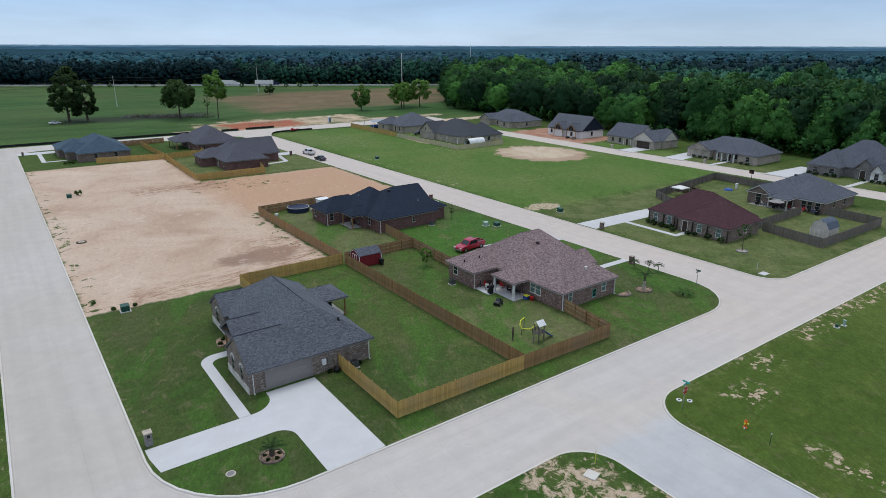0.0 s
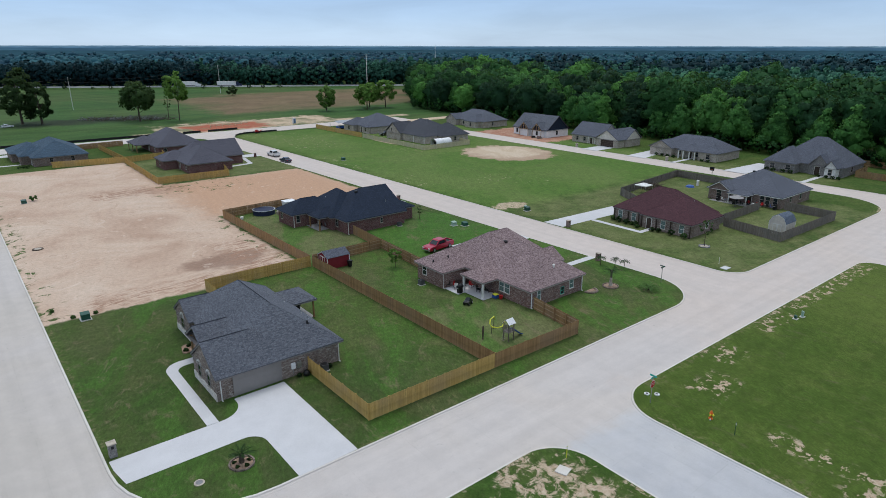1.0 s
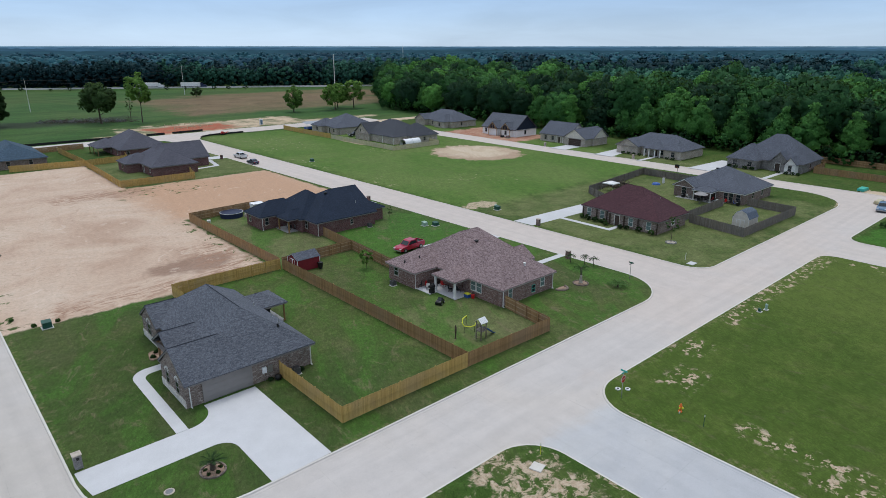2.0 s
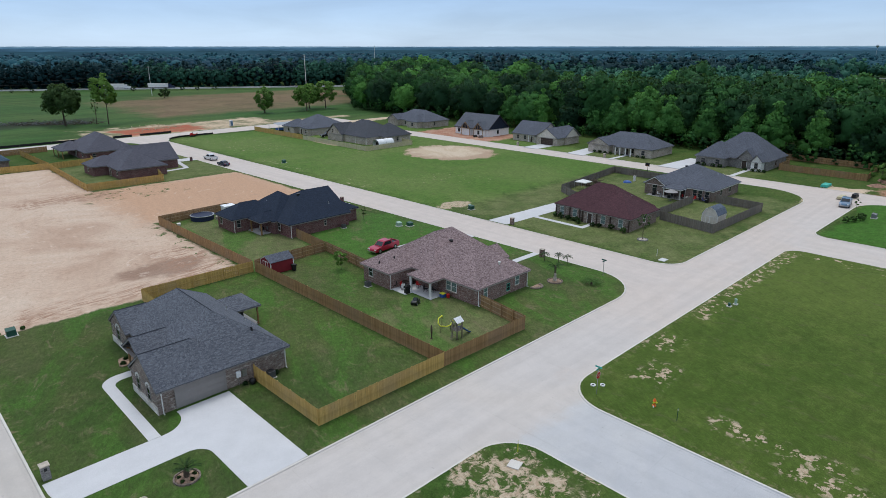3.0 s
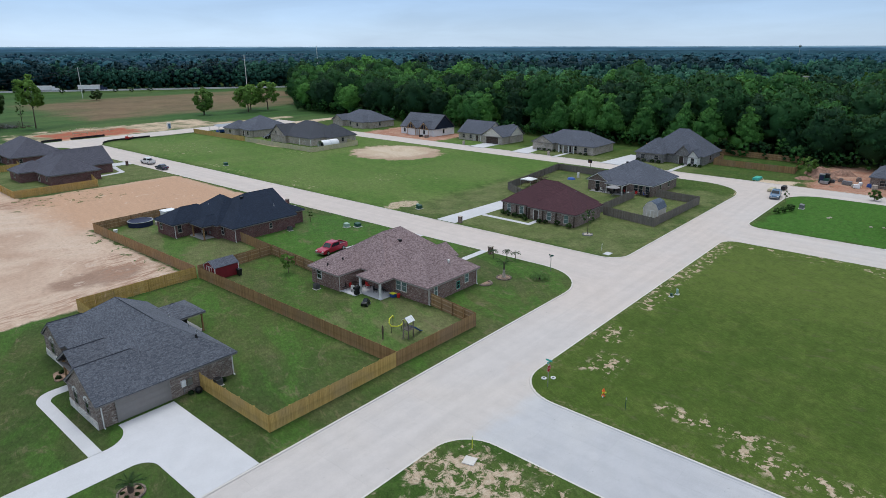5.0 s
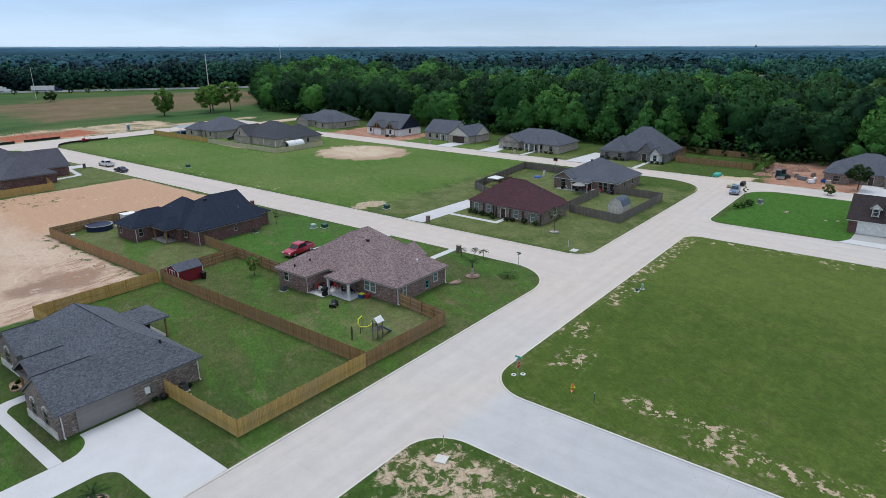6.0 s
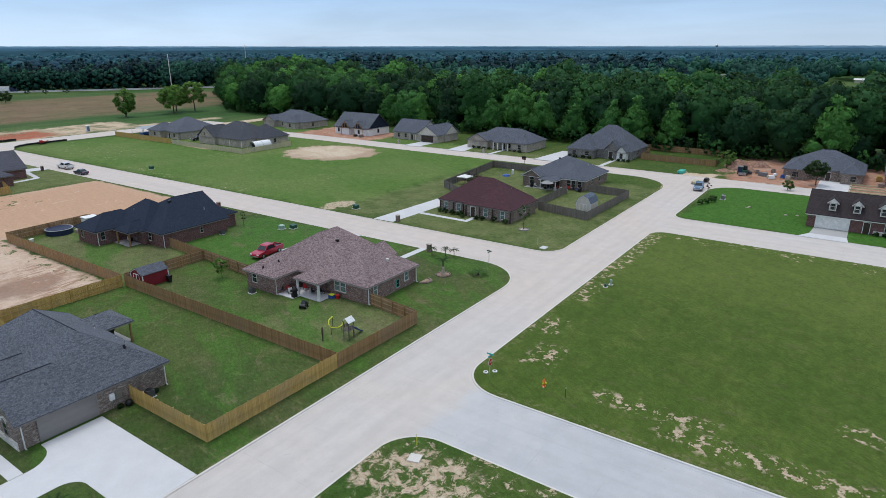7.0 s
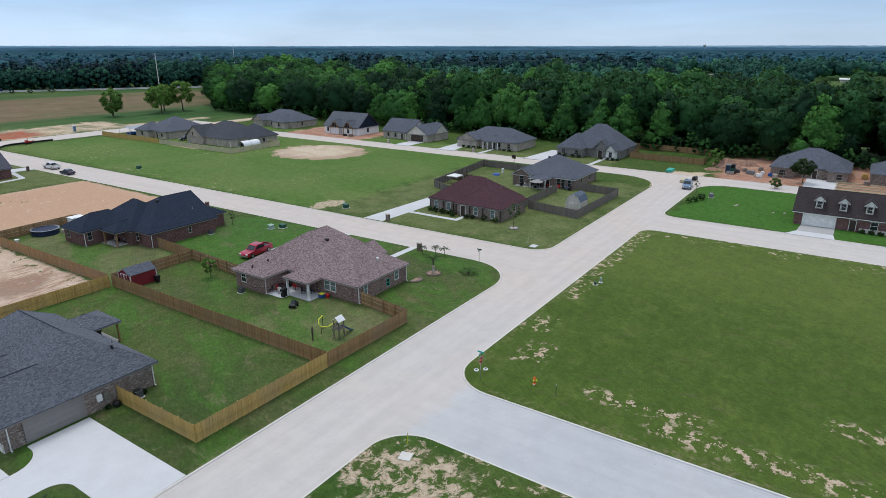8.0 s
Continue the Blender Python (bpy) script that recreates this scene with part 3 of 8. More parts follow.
LEAF_SHRUB = make_leaves("shrub_leaves", (0.022, 0.048, 0.018), (0.04, 0.085, 0.026), (0.10, 0.19, 0.05))

# ---- geometry helpers ----
BASE = {}


class Geo:
    """Vertices and faces in world places; link() makes them one mesh object."""

    def __init__(self):
        self.v, self.f = [], []

    def poly(self, pts):
        k = len(self.v)
        self.v += [tuple(p) for p in pts]
        self.f.append(tuple(range(k, k + len(pts))))
        return self

    def box(self, x0, y0, z0, x1, y1, z1):
        k = len(self.v)
        self.v += [(x0, y0, z0), (x1, y0, z0), (x1, y1, z0), (x0, y1, z0), (x0, y0, z1), (x1, y0, z1), (x1, y1, z1), (x0, y1, z1)]
        self.f += [tuple(k + i for i in q) for q in ((0, 3, 2, 1), (4, 5, 6, 7), (0, 1, 5, 4), (1, 2, 6, 5), (2, 3, 7, 6), (3, 0, 4, 7))]
        return self

    def prism(self, pts, z0, z1):
        """Upright prism over a plan outline that runs anticlockwise."""
        k, n = len(self.v), len(pts)
        self.v += [(p[0], p[1], z0) for p in pts] + [(p[0], p[1], z1) for p in pts]
        self.f += [tuple(range(k + n - 1, k - 1, -1)), tuple(range(k + n, k + 2 * n))]
        self.f += [(k + i, k + (i + 1) % n, k + n + (i + 1) % n, k + n + i) for i in range(n)]
        return self

    def tube(self, a, b, r0, r1=None, sides=8, caps=True):
        r1 = r0 if r1 is None else r1
        a, b = Vector(a), Vector(b)
        d = (b - a).normalized()
        u = d.orthogonal().normalized()
        w = d.cross(u)
        k = len(self.v)
        for c, r in ((a, r0), (b, r1)):
            for i in range(sides):
                t = 2 * math.pi * i / sides
                self.v.append(tuple(c + u * (r * math.cos(t)) + w * (r * math.sin(t))))
        self.f += [(k + i, k + (i + 1) % sides, k + sides + (i + 1) % sides, k + sides + i) for i in range(sides)]
        if caps:
            self.f += [tuple(range(k + sides - 1, k - 1, -1)), tuple(range(k + sides, k + 2 * sides))]
        return self

    def sweep(self, pts, r, sides=6):
        """One continuous tube along a line of points."""
        pts = [Vector(p) for p in pts]
        k = len(self.v)
        up = Vector((0, 0, 1))
        for i, p in enumerate(pts):
            d = (pts[min(i + 1, len(pts) - 1)] - pts[max(i - 1, 0)]).normalized()
            u = d.cross(up)
            u = u.normalized() if u.length > 0.05 else Vector((1, 0, 0))
            w = d.cross(u)
            for j in range(sides):
                t = 2 * math.pi * j / sides
                self.v.append(tuple(p + u * (r * math.cos(t)) + w * (r * math.sin(t))))
        for i in range(len(pts) - 1):
            for j in range(sides):
                a, b = k + i * sides + j, k + i * sides + (j + 1) % sides
                self.f.append((a, b, b + sides, a + sides))
        self.f.append(tuple(range(k + sides - 1, k - 1, -1)))
        self.f.append(tuple(k + (len(pts) - 1) * sides + j for j in range(sides)))
        return self

    def lathe(self, x, y, profile, sides=14):
        """Turned shape round an upright axis: profile of (radius, height)."""
        k = len(self.v)
        for r, z in profile:
            for i in range(sides):
                t = 2 * math.pi * i / sides
                self.v.append((x + r * math.cos(t), y + r * math.sin(t), z))
        for j in range(len(profile) - 1):
            for i in range(sides):
                a, b = k + j * sides + i, k + j * sides + (i + 1) % sides
                self.f.append((a, b, b + sides, a + sides))
        self.f.append(tuple(range(k + sides - 1, k - 1, -1)))
        self.f.append(tuple(k + (len(profile) - 1) * sides + i for i in range(sides)))
        return self

    def link(self, name, material, parent=None, label="", base=None, smooth=False):
        o = BASE[parent] if parent is not None else Vector(base or (0, 0, 0))
        me = bpy.data.meshes.new(name)
        me.from_pydata([(p[0] - o[0], p[1] - o[1], p[2] - o[2]) for p in self.v], [], self.f)
        me.materials.append(material)
        uv = me.uv_layers.new(name="metres")
        data = np.zeros(len(me.loops) * 2, dtype=np.float32)
        for poly in me.polygons:
            n = poly.normal
            if abs(n.z) > 0.999:
                u, w = Vector((1, 0, 0)), Vector((0, 1, 0))
            else:
                u = Vector((-n.y, n.x, 0)).normalized()
                w = n.cross(u)
            for li in poly.loop_indices:
                c = me.vertices[me.loops[li].vertex_index].co
                c = Vector((c.x + o[0], c.y + o[1], c.z + o[2]))
                data[2 * li], data[2 * li + 1] = c.dot(u), c.dot(w)
        uv.data.foreach_set("uv", data)
        if smooth:
            me.polygons.foreach_set("use_smooth", [True] * len(me.polygons))
        ob = new(name, me)
        if parent is not None:
            ob.parent = parent
            if label:
                ob["label"] = label
        else:
            ob.location = o
        BASE[ob] = o
        return ob


def thing(name, x, y, z, label, category, group="", kind=""):
    ob = new(name)
    ob.location = (x, y, z)
    ob.empty_display_size = 0.3
    BASE[ob] = Vector((x, y, z))
    return tagged(ob, label, category, group, kind)


def slab(name, pts, z0, z1, material, label, category, kind="structure"):
    ob = Geo().prism(pts, z0, z1).link(name, material)
    return tagged(ob, label, category, kind=kind)


def rounded(corners, steps=9):
    """A plan outline from corners (x, y, radius), anticlockwise, with the corners rounded."""
    out, n = [], len(corners)
    for i, (x, y, r) in enumerate(corners):
        p = Vector((x, y))
        if r <= 0:
            out.append((x, y))
            continue
        a = (Vector(corners[i - 1][:2]) - p).normalized()
        b = (Vector(corners[(i + 1) % n][:2]) - p).normalized()
        half = a.angle(b) / 2
        cut = r / math.tan(half)
        s, e = p + a * cut, p + b * cut
        c = p + (a + b).normalized() * (r / math.sin(half))
        t0 = math.atan2(s.y - c.y, s.x - c.x)
        t1 = math.atan2(e.y - c.y, e.x - c.x)
        d = (t1 - t0 + math.pi) % (2 * math.pi) - math.pi
        out += [(c.x + r * math.cos(t0 + d * k / steps), c.y + r * math.sin(t0 + d * k / steps)) for k in range(steps + 1)]
    return out


def inset(pts, d):
    out, n = [], len(pts)
    for i in range(n):
        a, p, b = Vector(pts[i - 1]), Vector(pts[i]), Vector(pts[(i + 1) % n])
        n1 = Vector((-(p - a).y, (p - a).x)).normalized()
        n2 = Vector((-(b - p).y, (b - p).x)).normalized()
        m = n1 + n2
        m = m / max(0.3, m.dot(n1))
        out.append((p.x + m.x * d, p.y + m.y * d))
    return out


# ---- ground, roads, kerbs ----
ROAD_Z = -0.11


def build_ground():
    geo = Geo()
    xs = [-5000, -1500, -400, 0, 100, 200, 400, 900, 2500, 5000]
    for i in range(len(xs) - 1):
        for j in range(len(xs) - 1):
            geo.poly([(xs[i], xs[j], -0.2), (xs[i + 1], xs[j], -0.2), (xs[i + 1], xs[j + 1], -0.2), (xs[i], xs[j + 1], -0.2)])
    tagged(geo.link("ground", MEADOW), "green and tan pasture reaching to the horizon", "ground", kind="structure")


build_ground()


def build_road(name, x0, y0, x1, y1, label):
    """Concrete slabs with sawn joints over a dark bed."""
    long_x = x1 - x0 > y1 - y0
    geo, gap = Geo(), 0.0022
    nx = max(1, round((x1 - x0) / (6.1 if long_x else 4.8)))
    ny = max(1, round((y1 - y0) / (4.8 if long_x else 6.1)))
    for i in range(nx):
        for j in range(ny):
            a, b = x0 + (x1 - x0) * i / nx + gap, x0 + (x1 - x0) * (i + 1) / nx - gap
            c, d = y0 + (y1 - y0) * j / ny + gap, y0 + (y1 - y0) * (j + 1) / ny - gap
            geo.box(a, c, ROAD_Z - 0.06, b, d, ROAD_Z)
    tagged(geo.link(name, ROAD), label, "road", kind="structure")


build_road("road", -9, 25, 178, 47, "pale concrete street with sawn joints")
build_road("road_west", -9, 47, 12, 245, "wide pale concrete street beside the bare lots")
build_road("road_middle", 74, 47, 97, 245, "pale concrete street between the lawns")
build_road("road_south", 33, -70, 54, 25, "pale concrete side street")
build_road("road_field", 110, -70, 131, 25, "pale concrete side street beside the green lot")
build_road("road_east", 157, 47, 178, 245, "pale concrete street before the far houses")
build_road("road_site", 157, -70, 178, 25, "dusty concrete street beside the building site")
build_road("road_north", -9, 245, 178, 257.5, "pale concrete street along the pasture")


def block(name, corners, label):
    """A lawn block with a mountable kerb round it."""
    line = rounded(corners)
    rings = [(0.0, ROAD_Z - 0.06), (0.0, ROAD_Z + 0.012), (0.26, ROAD_Z + 0.02), (0.34, 0.0), (0.48, 0.012), (0.52, 0.0)]
    gutter, lip, n = Geo(), Geo(), len(line)
    for k, ((d0, z0), (d1, z1)) in enumerate(zip(rings, rings[1:])):
        a, b = inset(line, d0), inset(line, d1)
        for i in range(n):
            j = (i + 1) % n
            (gutter if k < 3 else lip).poly([(*a[i], z0), (*a[j], z0), (*b[j], z1), (*b[i], z1)])
    tagged(gutter.link("gutter_" + name, ROAD), "concrete gutter poured with the street", "gutter", kind="structure")
    tagged(lip.link("kerb_" + name, KERB), "pale rolled concrete kerb", "kerb", kind="structure")
    tagged(Geo().prism(inset(line, 0.50), -0.18, 0.0).link("lawn_" + name, LAWN), label, "lawn", kind="structure")


block("houses", [(5.15, 39.75, 10.5), (81.5, 39.75, 8.5), (78.3, 244, 8), (5.15, 244, 8)], "mown lawns and a large bare sandy lot")
block("green", [(90.4, 40.1, 4.2), (163, 40.1, 12), (163, 244, 8), (87.6, 244, 10)], "wide green mown field with a sand patch")
block("east", [(171, -60, 0.7), (236, -60, 0.7), (236, 244, 0.7), (171, 244, 8)], "lawns and red bare earth before the wood")
block("field", [(46.6, -60, 0.7), (114.4, -60, 0.7), (114.4, 31.7, 3.2), (46.6, 31.7, 5.2)], "open green field with bare patches at its edge")
block("corner", [(-60, -60, 0.7), (38.4, -60, 0.7), (38.4, 31.1, 4.4), (-3.25, 31.1, 0.7), (-3.25, 257, 3), (-60, 257, 0.7)], "lawn corner with worn sandy patches")
block("plot", [(125.2, -60, 0.7), (163, -60, 0.7), (163, 31.6, 8), (125.2, 31.6, 3.4)], "bright green mown plot")


def paving(name, pts, label, thick=0.025, material=None):
    return slab(name, pts, -0.05, thick, material or DRIVE, label, "driveway" if "drive" in name else "path")


paving("driveway", rounded([(23.1, 54.9, 0.05), (17.8, 54.9, 0.05), (17.8, 51.9, 2.4), (5.85, 51.9, 0.05), (5.9, 50.4, 0.05), (6.3, 48.0, 0.05), (17.5, 48.0, 1.6), (17.5, 40.2, 0.05), (23.1, 40.3, 0.05)]), "clean pale concrete driveway before the double garage")
paving("front_path", rounded([(14.1, 51.95, 0.05), (15.2, 51.95, 0.05), (15.2, 64.9, 1.1), (17.5, 65.0, 0.05), (17.5, 66.3, 0.05), (14.1, 66.3, 2.0)]), "pale concrete path to the front porch", 0.02)
paving("front_path", [(69.0, 59.6), (80.6, 59.6), (80.6, 60.8), (69.0, 60.8)], "pale concrete path to the street")
paving("driveway", [(66.2, 73.6), (80.4, 74.2), (80.4, 79.2), (66.2, 79.6)], "pale concrete driveway to the street")
paving("driveway", [(69, 109.5), (79.0, 110.5), (79.0, 116), (69, 115)], "pale concrete driveway to the street")
paving("porch_slab", [(71.6, 101.6), (74.0, 101.9), (74.0, 106.0), (71.6, 106.0)], "pale concrete slab at the front porch")
paving("driveway", [(90.8, 75.2), (112, 74.6), (112, 79.2), (90.6, 79.9)], "pale concrete driveway beside the maroon-roofed house")
paving("front_path", [(99.0, 75.0), (99.0, 63.2), (103.2, 63.2), (103.2, 64.2), (100.1, 64.2), (100.1, 75.0)], "pale concrete path to the front door")
paving("driveway", [(170.6, 78.5), (170.6, 85), (190, 84), (190, 79)], "pale concrete driveway")
paving("front_path", [(170.6, 63.3), (184.5, 63.3), (184.5, 64.6), (170.6, 64.6)], "pale concrete path to the porch")
paving("driveway", [(170.6, 110.5), (170.6, 117), (190, 118.5), (190, 113.5)], "pale concrete driveway")
paving("front_path", [(170.6, 100.3), (182, 100.3), (182, 101.6), (170.6, 101.6)], "pale concrete path to the porch")
paving("driveway", [(170.6, 129), (182, 129), (182, 135), (170.6, 135)], "pale concrete driveway")
paving("driveway", [(128.6, 1.3), (133.5, 1.3), (133.5, 6.9), (128.6, 7.2)], "stained grey concrete driveway before the garage", 0.025, PATIO)
paving("driveway", [(125.5, 0.9), (128.58, 1.3), (128.58, 7.2), (125.5, 8.8)], "pale concrete driveway apron at the street")
paving("driveway", [(170.6, 3), (184, 3), (184, 10), (170.6, 10)], "new concrete driveway")
paving("driveway", [(5.7, 236), (17, 236), (17, 241), (5.7, 241)], "pale concrete driveway")
paving("front_path", rounded([(64.6, 176.9, 0.05), (71.6, 178.2, 1.5), (73.6, 189.6, 0.05), (72.4, 189.8, 0.05), (70.6, 179.6, 1.0), (64.6, 178.4, 0.05)]), "pale concrete path to the porch")
paving("driveway", [(70.0, 190.5), (78.6, 189.6), (78.6, 194.4), (70.0, 195.4)], "pale concrete driveway to the street")
paving("front_path", [(10.8, 217.8), (17.4, 217.8), (17.4, 219.2), (12.0, 219.2), (12.0, 236.0), (10.8, 236.0)], "pale concrete path to the front door")
paving("patio", [(54.0, 57.9), (58.0, 57.9), (58.0, 65.4), (52.7, 65.4), (52.7, 61.7), (54.0, 61.7)], "pale concrete patio half under the house's rear roof", 0.06)
paving("patio", [(52.6, 102.4), (57.5, 102.4), (57.5, 108.2), (52.6, 108.2)], "concrete patio under the house's rear roof", 0.06, PATIO)
paving("patio", [(134.2, 58.5), (137.8, 58.5), (137.8, 69.0), (134.2, 69.0)], "concrete patio behind the house", 0.06, PATIO)
paving("patio", [(29.5, 67.6), (33.4, 67.6), (33.4, 72.1), (29.5, 72.1)], "concrete patio under the rear roof", 0.06, PATIO)


# ---- houses ----
OVER = 0.42


def roof_shape(x0, y0, x1, y1, z, pitch, ends="hh", along="", runs=None):
    """Eave corners and ridge ends of a hip (h) or gable (g) roof; ends: at the low and at the high end of the ridge."""
    along = along or ("x" if x1 - x0 >= y1 - y0 else "y")
    if along == "y":
        half, mid = (x1 - x0) / 2, (x0 + x1) / 2
        lo, hi = y0 + (half if ends[0] == "h" else 0), y1 - (half if ends[1] == "h" else 0)
        if lo > hi:
            lo = hi = (y0 + y1) / 2 if ends == "hh" else (hi if ends[0] == "g" else lo)
            lo, hi = min(max(lo, y0), y1), min(max(hi, y0), y1)
        a, b = (mid, lo, z + half * pitch), (mid, hi, z + half * pitch)
    else:
        half, mid = (y1 - y0) / 2, (y0 + y1) / 2
        r0, r1 = runs or (half, half)
        lo, hi = x0 + (r0 if ends[0] == "h" else 0), x1 - (r1 if ends[1] == "h" else 0)
        if lo > hi:
            lo = hi = (x0 + x1) / 2
        a, b = (lo, mid, z + half * pitch), (hi, mid, z + half * pitch)
    return along, a, b


def wing(house, x0, y0, x1, y1, z=2.6, pitch=0.6, ends="hh", along="", roof=None, wall=None, gable=None, open_sides=False, fascia=None, cap=True, zb=0.0, runs=None, lip=OVER):
    """One wing of a house: walls under a shingled roof that overhangs them; x0..y1 is the line of the eaves."""
    along, a, b = roof_shape(x0, y0, x1, y1, z, pitch, ends, along, runs)
    c = [(x0, y0, z), (x1, y0, z), (x1, y1, z), (x0, y1, z)]
    geo = Geo()
    if along == "y":
        geo.poly([c[1], c[2], b, a] if a != b else [c[1], c[2], b])
        geo.poly([c[3], c[0], a, b] if a != b else [c[3], c[0], a])
        if ends[0] == "h":
            geo.poly([c[0], c[1], a])
        if ends[1] == "h":
            geo.poly([c[2], c[3], b])
    else:
        geo.poly([c[0], c[1], b, a] if a != b else [c[0], c[1], a])
        geo.poly([c[2], c[3], a, b] if a != b else [c[2], c[3], a])
        if ends[0] == "h":
            geo.poly([c[3], c[0], a])
        if ends[1] == "h":
            geo.poly([c[1], c[2], b])
    # under side, set back so that the roof reads as a thick deck
    t = 0.09
    low = [(p[0], p[1], p[2] - t) for p in c]
    la, lb = (a[0], a[1], a[2] - t), (b[0], b[1], b[2] - t)
    geo.poly([low[3], low[2], low[1], low[0]]) if ends == "hh" else None
    for i in range(4):
        j = (i + 1) % 4
        side = "y0 x1 y1 x0".split()[i]
        gable_side = (along == "y" and ((side == "y0" and ends[0] == "g") or (side == "y1" and ends[1] == "g"))) or \
                     (along == "x" and ((side == "x0" and ends[0] == "g") or (side == "x1" and ends[1] == "g")))
        if gable_side:
            top, lt = (a, la) if side in ("y0", "x0") else (b, lb)
            geo.poly([low[i], lt, top, c[i]])
            geo.poly([lt, low[j], c[j], top])
        else:
            geo.poly([low[i], low[j], c[j], c[i]])
    if ends != "hh":
        if along == "y":
            geo.poly([low[2], low[1], la, lb])
            geo.poly([low[0], low[3], lb, la])
        else:
            geo.poly([low[1], low[0], la, lb])
            geo.poly([low[3], low[2], lb, la])
    roof_ob = geo.link("roof", roof, house)
    if cap:
        # ridge and hip caps; the grey roof's ridges carry their shadow in the colour
        corners = {"y": ((c[0], c[1], a, ends[0]), (c[2], c[3], b, ends[1])), "x": ((c[3], c[0], a, ends[0]), (c[1], c[2], b, ends[1]))}[along]
        hips = [(p, r) for pair in corners if pair[3] == "h" for p, r in ((pair[0], pair[2]), (pair[1], pair[2]))]
        for p, q in hips:
            Geo().tube(p, q, 0.024, sides=5).link("hip_cap", roof, roof_ob)
        if a != b:
            Geo().tube(a, b, 0.055, sides=5).link("ridge_cap", ROOF_CAP_SHADED if roof is ROOF_GREY else roof, roof_ob)
    # fascia boards
    f, d, h = Geo(), 0.03, 0.2
    sides = {"y0": (x0 + d, y0 + d, x1 - d, y0 + d + 0.03), "y1": (x0 + d, y1 - d - 0.03, x1 - d, y1 - d), "x0": (x0 + d, y0 + d + 0.03, x0 + d + 0.03, y1 - d - 0.03), "x1": (x1 - d - 0.03, y0 + d + 0.03, x1 - d, y1 - d - 0.03)}
    for side, (fx0, fy0, fx1, fy1) in sides.items():
        g_side = (along == "y" and ((side == "y0" and ends[0] == "g") or (side == "y1" and ends[1] == "g"))) or (along == "x" and ((side == "x0" and ends[0] == "g") or (side == "x1" and ends[1] == "g")))
        if not g_side:
            f.box(fx0, fy0, z - t - h + 0.04, fx1, fy1, z - t + 0.02)
        else:
            top = a if side in ("y0", "x0") else b
            e0, e1 = ((x0, fy0), (x1, fy0)) if along == "y" else ((fx0, y0), (fx0, y1))
            for e in (e0, e1):
                nx_, ny_ = (0, 0.03) if along == "y" else (0.03, 0)
                p0, p1 = Vector((e[0], e[1], z - t)), Vector((top[0] if along == "y" else fx0, fy0 if along == "y" else top[1], top[2] - t))
                k = Vector((nx_, ny_, 0))
                dn = Vector((0, 0, -0.18))
                for quad in ((p0, p1, p1 + dn, p0 + dn), (p0 + k, p0 + k + dn, p1 + k + dn, p1 + k), (p0 + dn, p1 + dn, p1 + dn + k, p0 + dn + k)):
                    f.poly(quad)
    f.link("fascia", fascia or FASCIA, house)
    # soffit closes the eaves
    s = Geo()
    for sx0, sy0, sx1, sy1 in ((x0 + 0.07, y0 + 0.07, x1 - 0.07, y0 + OVER + 0.05), (x0 + 0.07, y1 - OVER - 0.05, x1 - 0.07, y1 - 0.07), (x0 + 0.07, y0 + OVER + 0.05, x0 + OVER + 0.05, y1 - OVER - 0.05), (x1 - OVER - 0.05, y0 + OVER + 0.05, x1 - 0.07, y1 - OVER - 0.05)):
        s.box(sx0, sy0, z - t - 0.15, sx1, sy1, z - t - 0.12)
    s.link("soffit", fascia or FASCIA, house)
    if open_sides:
        return
    w = Geo()
    lo, hi = lip if ends[0] == "g" else OVER, lip if ends[1] == "g" else OVER
    wx0, wy0, wx1, wy1 = x0 + OVER, y0 + OVER, x1 - OVER, y1 - OVER
    if along == "x":
        wx0, wx1 = x0 + lo, x1 - hi
    else:
        wy0, wy1 = y0 + lo, y1 - hi
    w.prism([(wx0, wy0), (wx1, wy0), (wx1, wy1), (wx0, wy1)], zb, z - 0.12)
    w.link("wall", wall, house)
    for k, side in enumerate(ends):
        if side == "g":
            g = Geo()
            top = a if k == 0 else b
            gz = z - 0.118
            if along == "y":
                yy = (wy0, wy0 + 0.2) if k == 0 else (wy1 - 0.2, wy1)
                p, q, r = (wx0, gz), (wx1, gz), (top[0], top[2] - 0.12 - OVER * 0)
                front = [(p[0], yy[0], p[1]), (q[0], yy[0], q[1]), (r[0], yy[0], r[1])]
                backp = [(p[0], yy[1], p[1]), (q[0], yy[1], q[1]), (r[0], yy[1], r[1])]
            else:
                xx = (wx0, wx0 + 0.2) if k == 0 else (wx1 - 0.2, wx1)
                p, q, r = (wy0, gz), (wy1, gz), (top[1], top[2] - 0.12)
                front = [(xx[0], q[0], q[1]), (xx[0], p[0], p[1]), (xx[0], r[0], r[1])]
                backp = [(xx[1], q[0], q[1]), (xx[1], p[0], p[1]), (xx[1], r[0], r[1])]
            g.poly(front)
            g.poly(backp[::-1])
            for i in range(3):
                j = (i + 1) % 3
                g.poly([front[j], front[i], backp[i], backp[j]])
            g.link("gable_wall", gable or wall, house)


def facing(side, at, u0, u1, n0, n1, z0, z1):
    """Box limits on a wall that faces side (N, S, E, W): u along it, n outwards from the wall plane at 'at'."""
    if side == "S":
        return (u0, at - n1, z0, u1, at - n0, z1)
    if side == "N":
        return (u0, at + n0, z0, u1, at + n1, z1)
    if side == "W":
        return (at - n1, u0, z0, at - n0, u1, z1)
    return (at + n0, u0, z0, at + n1, u1, z1)


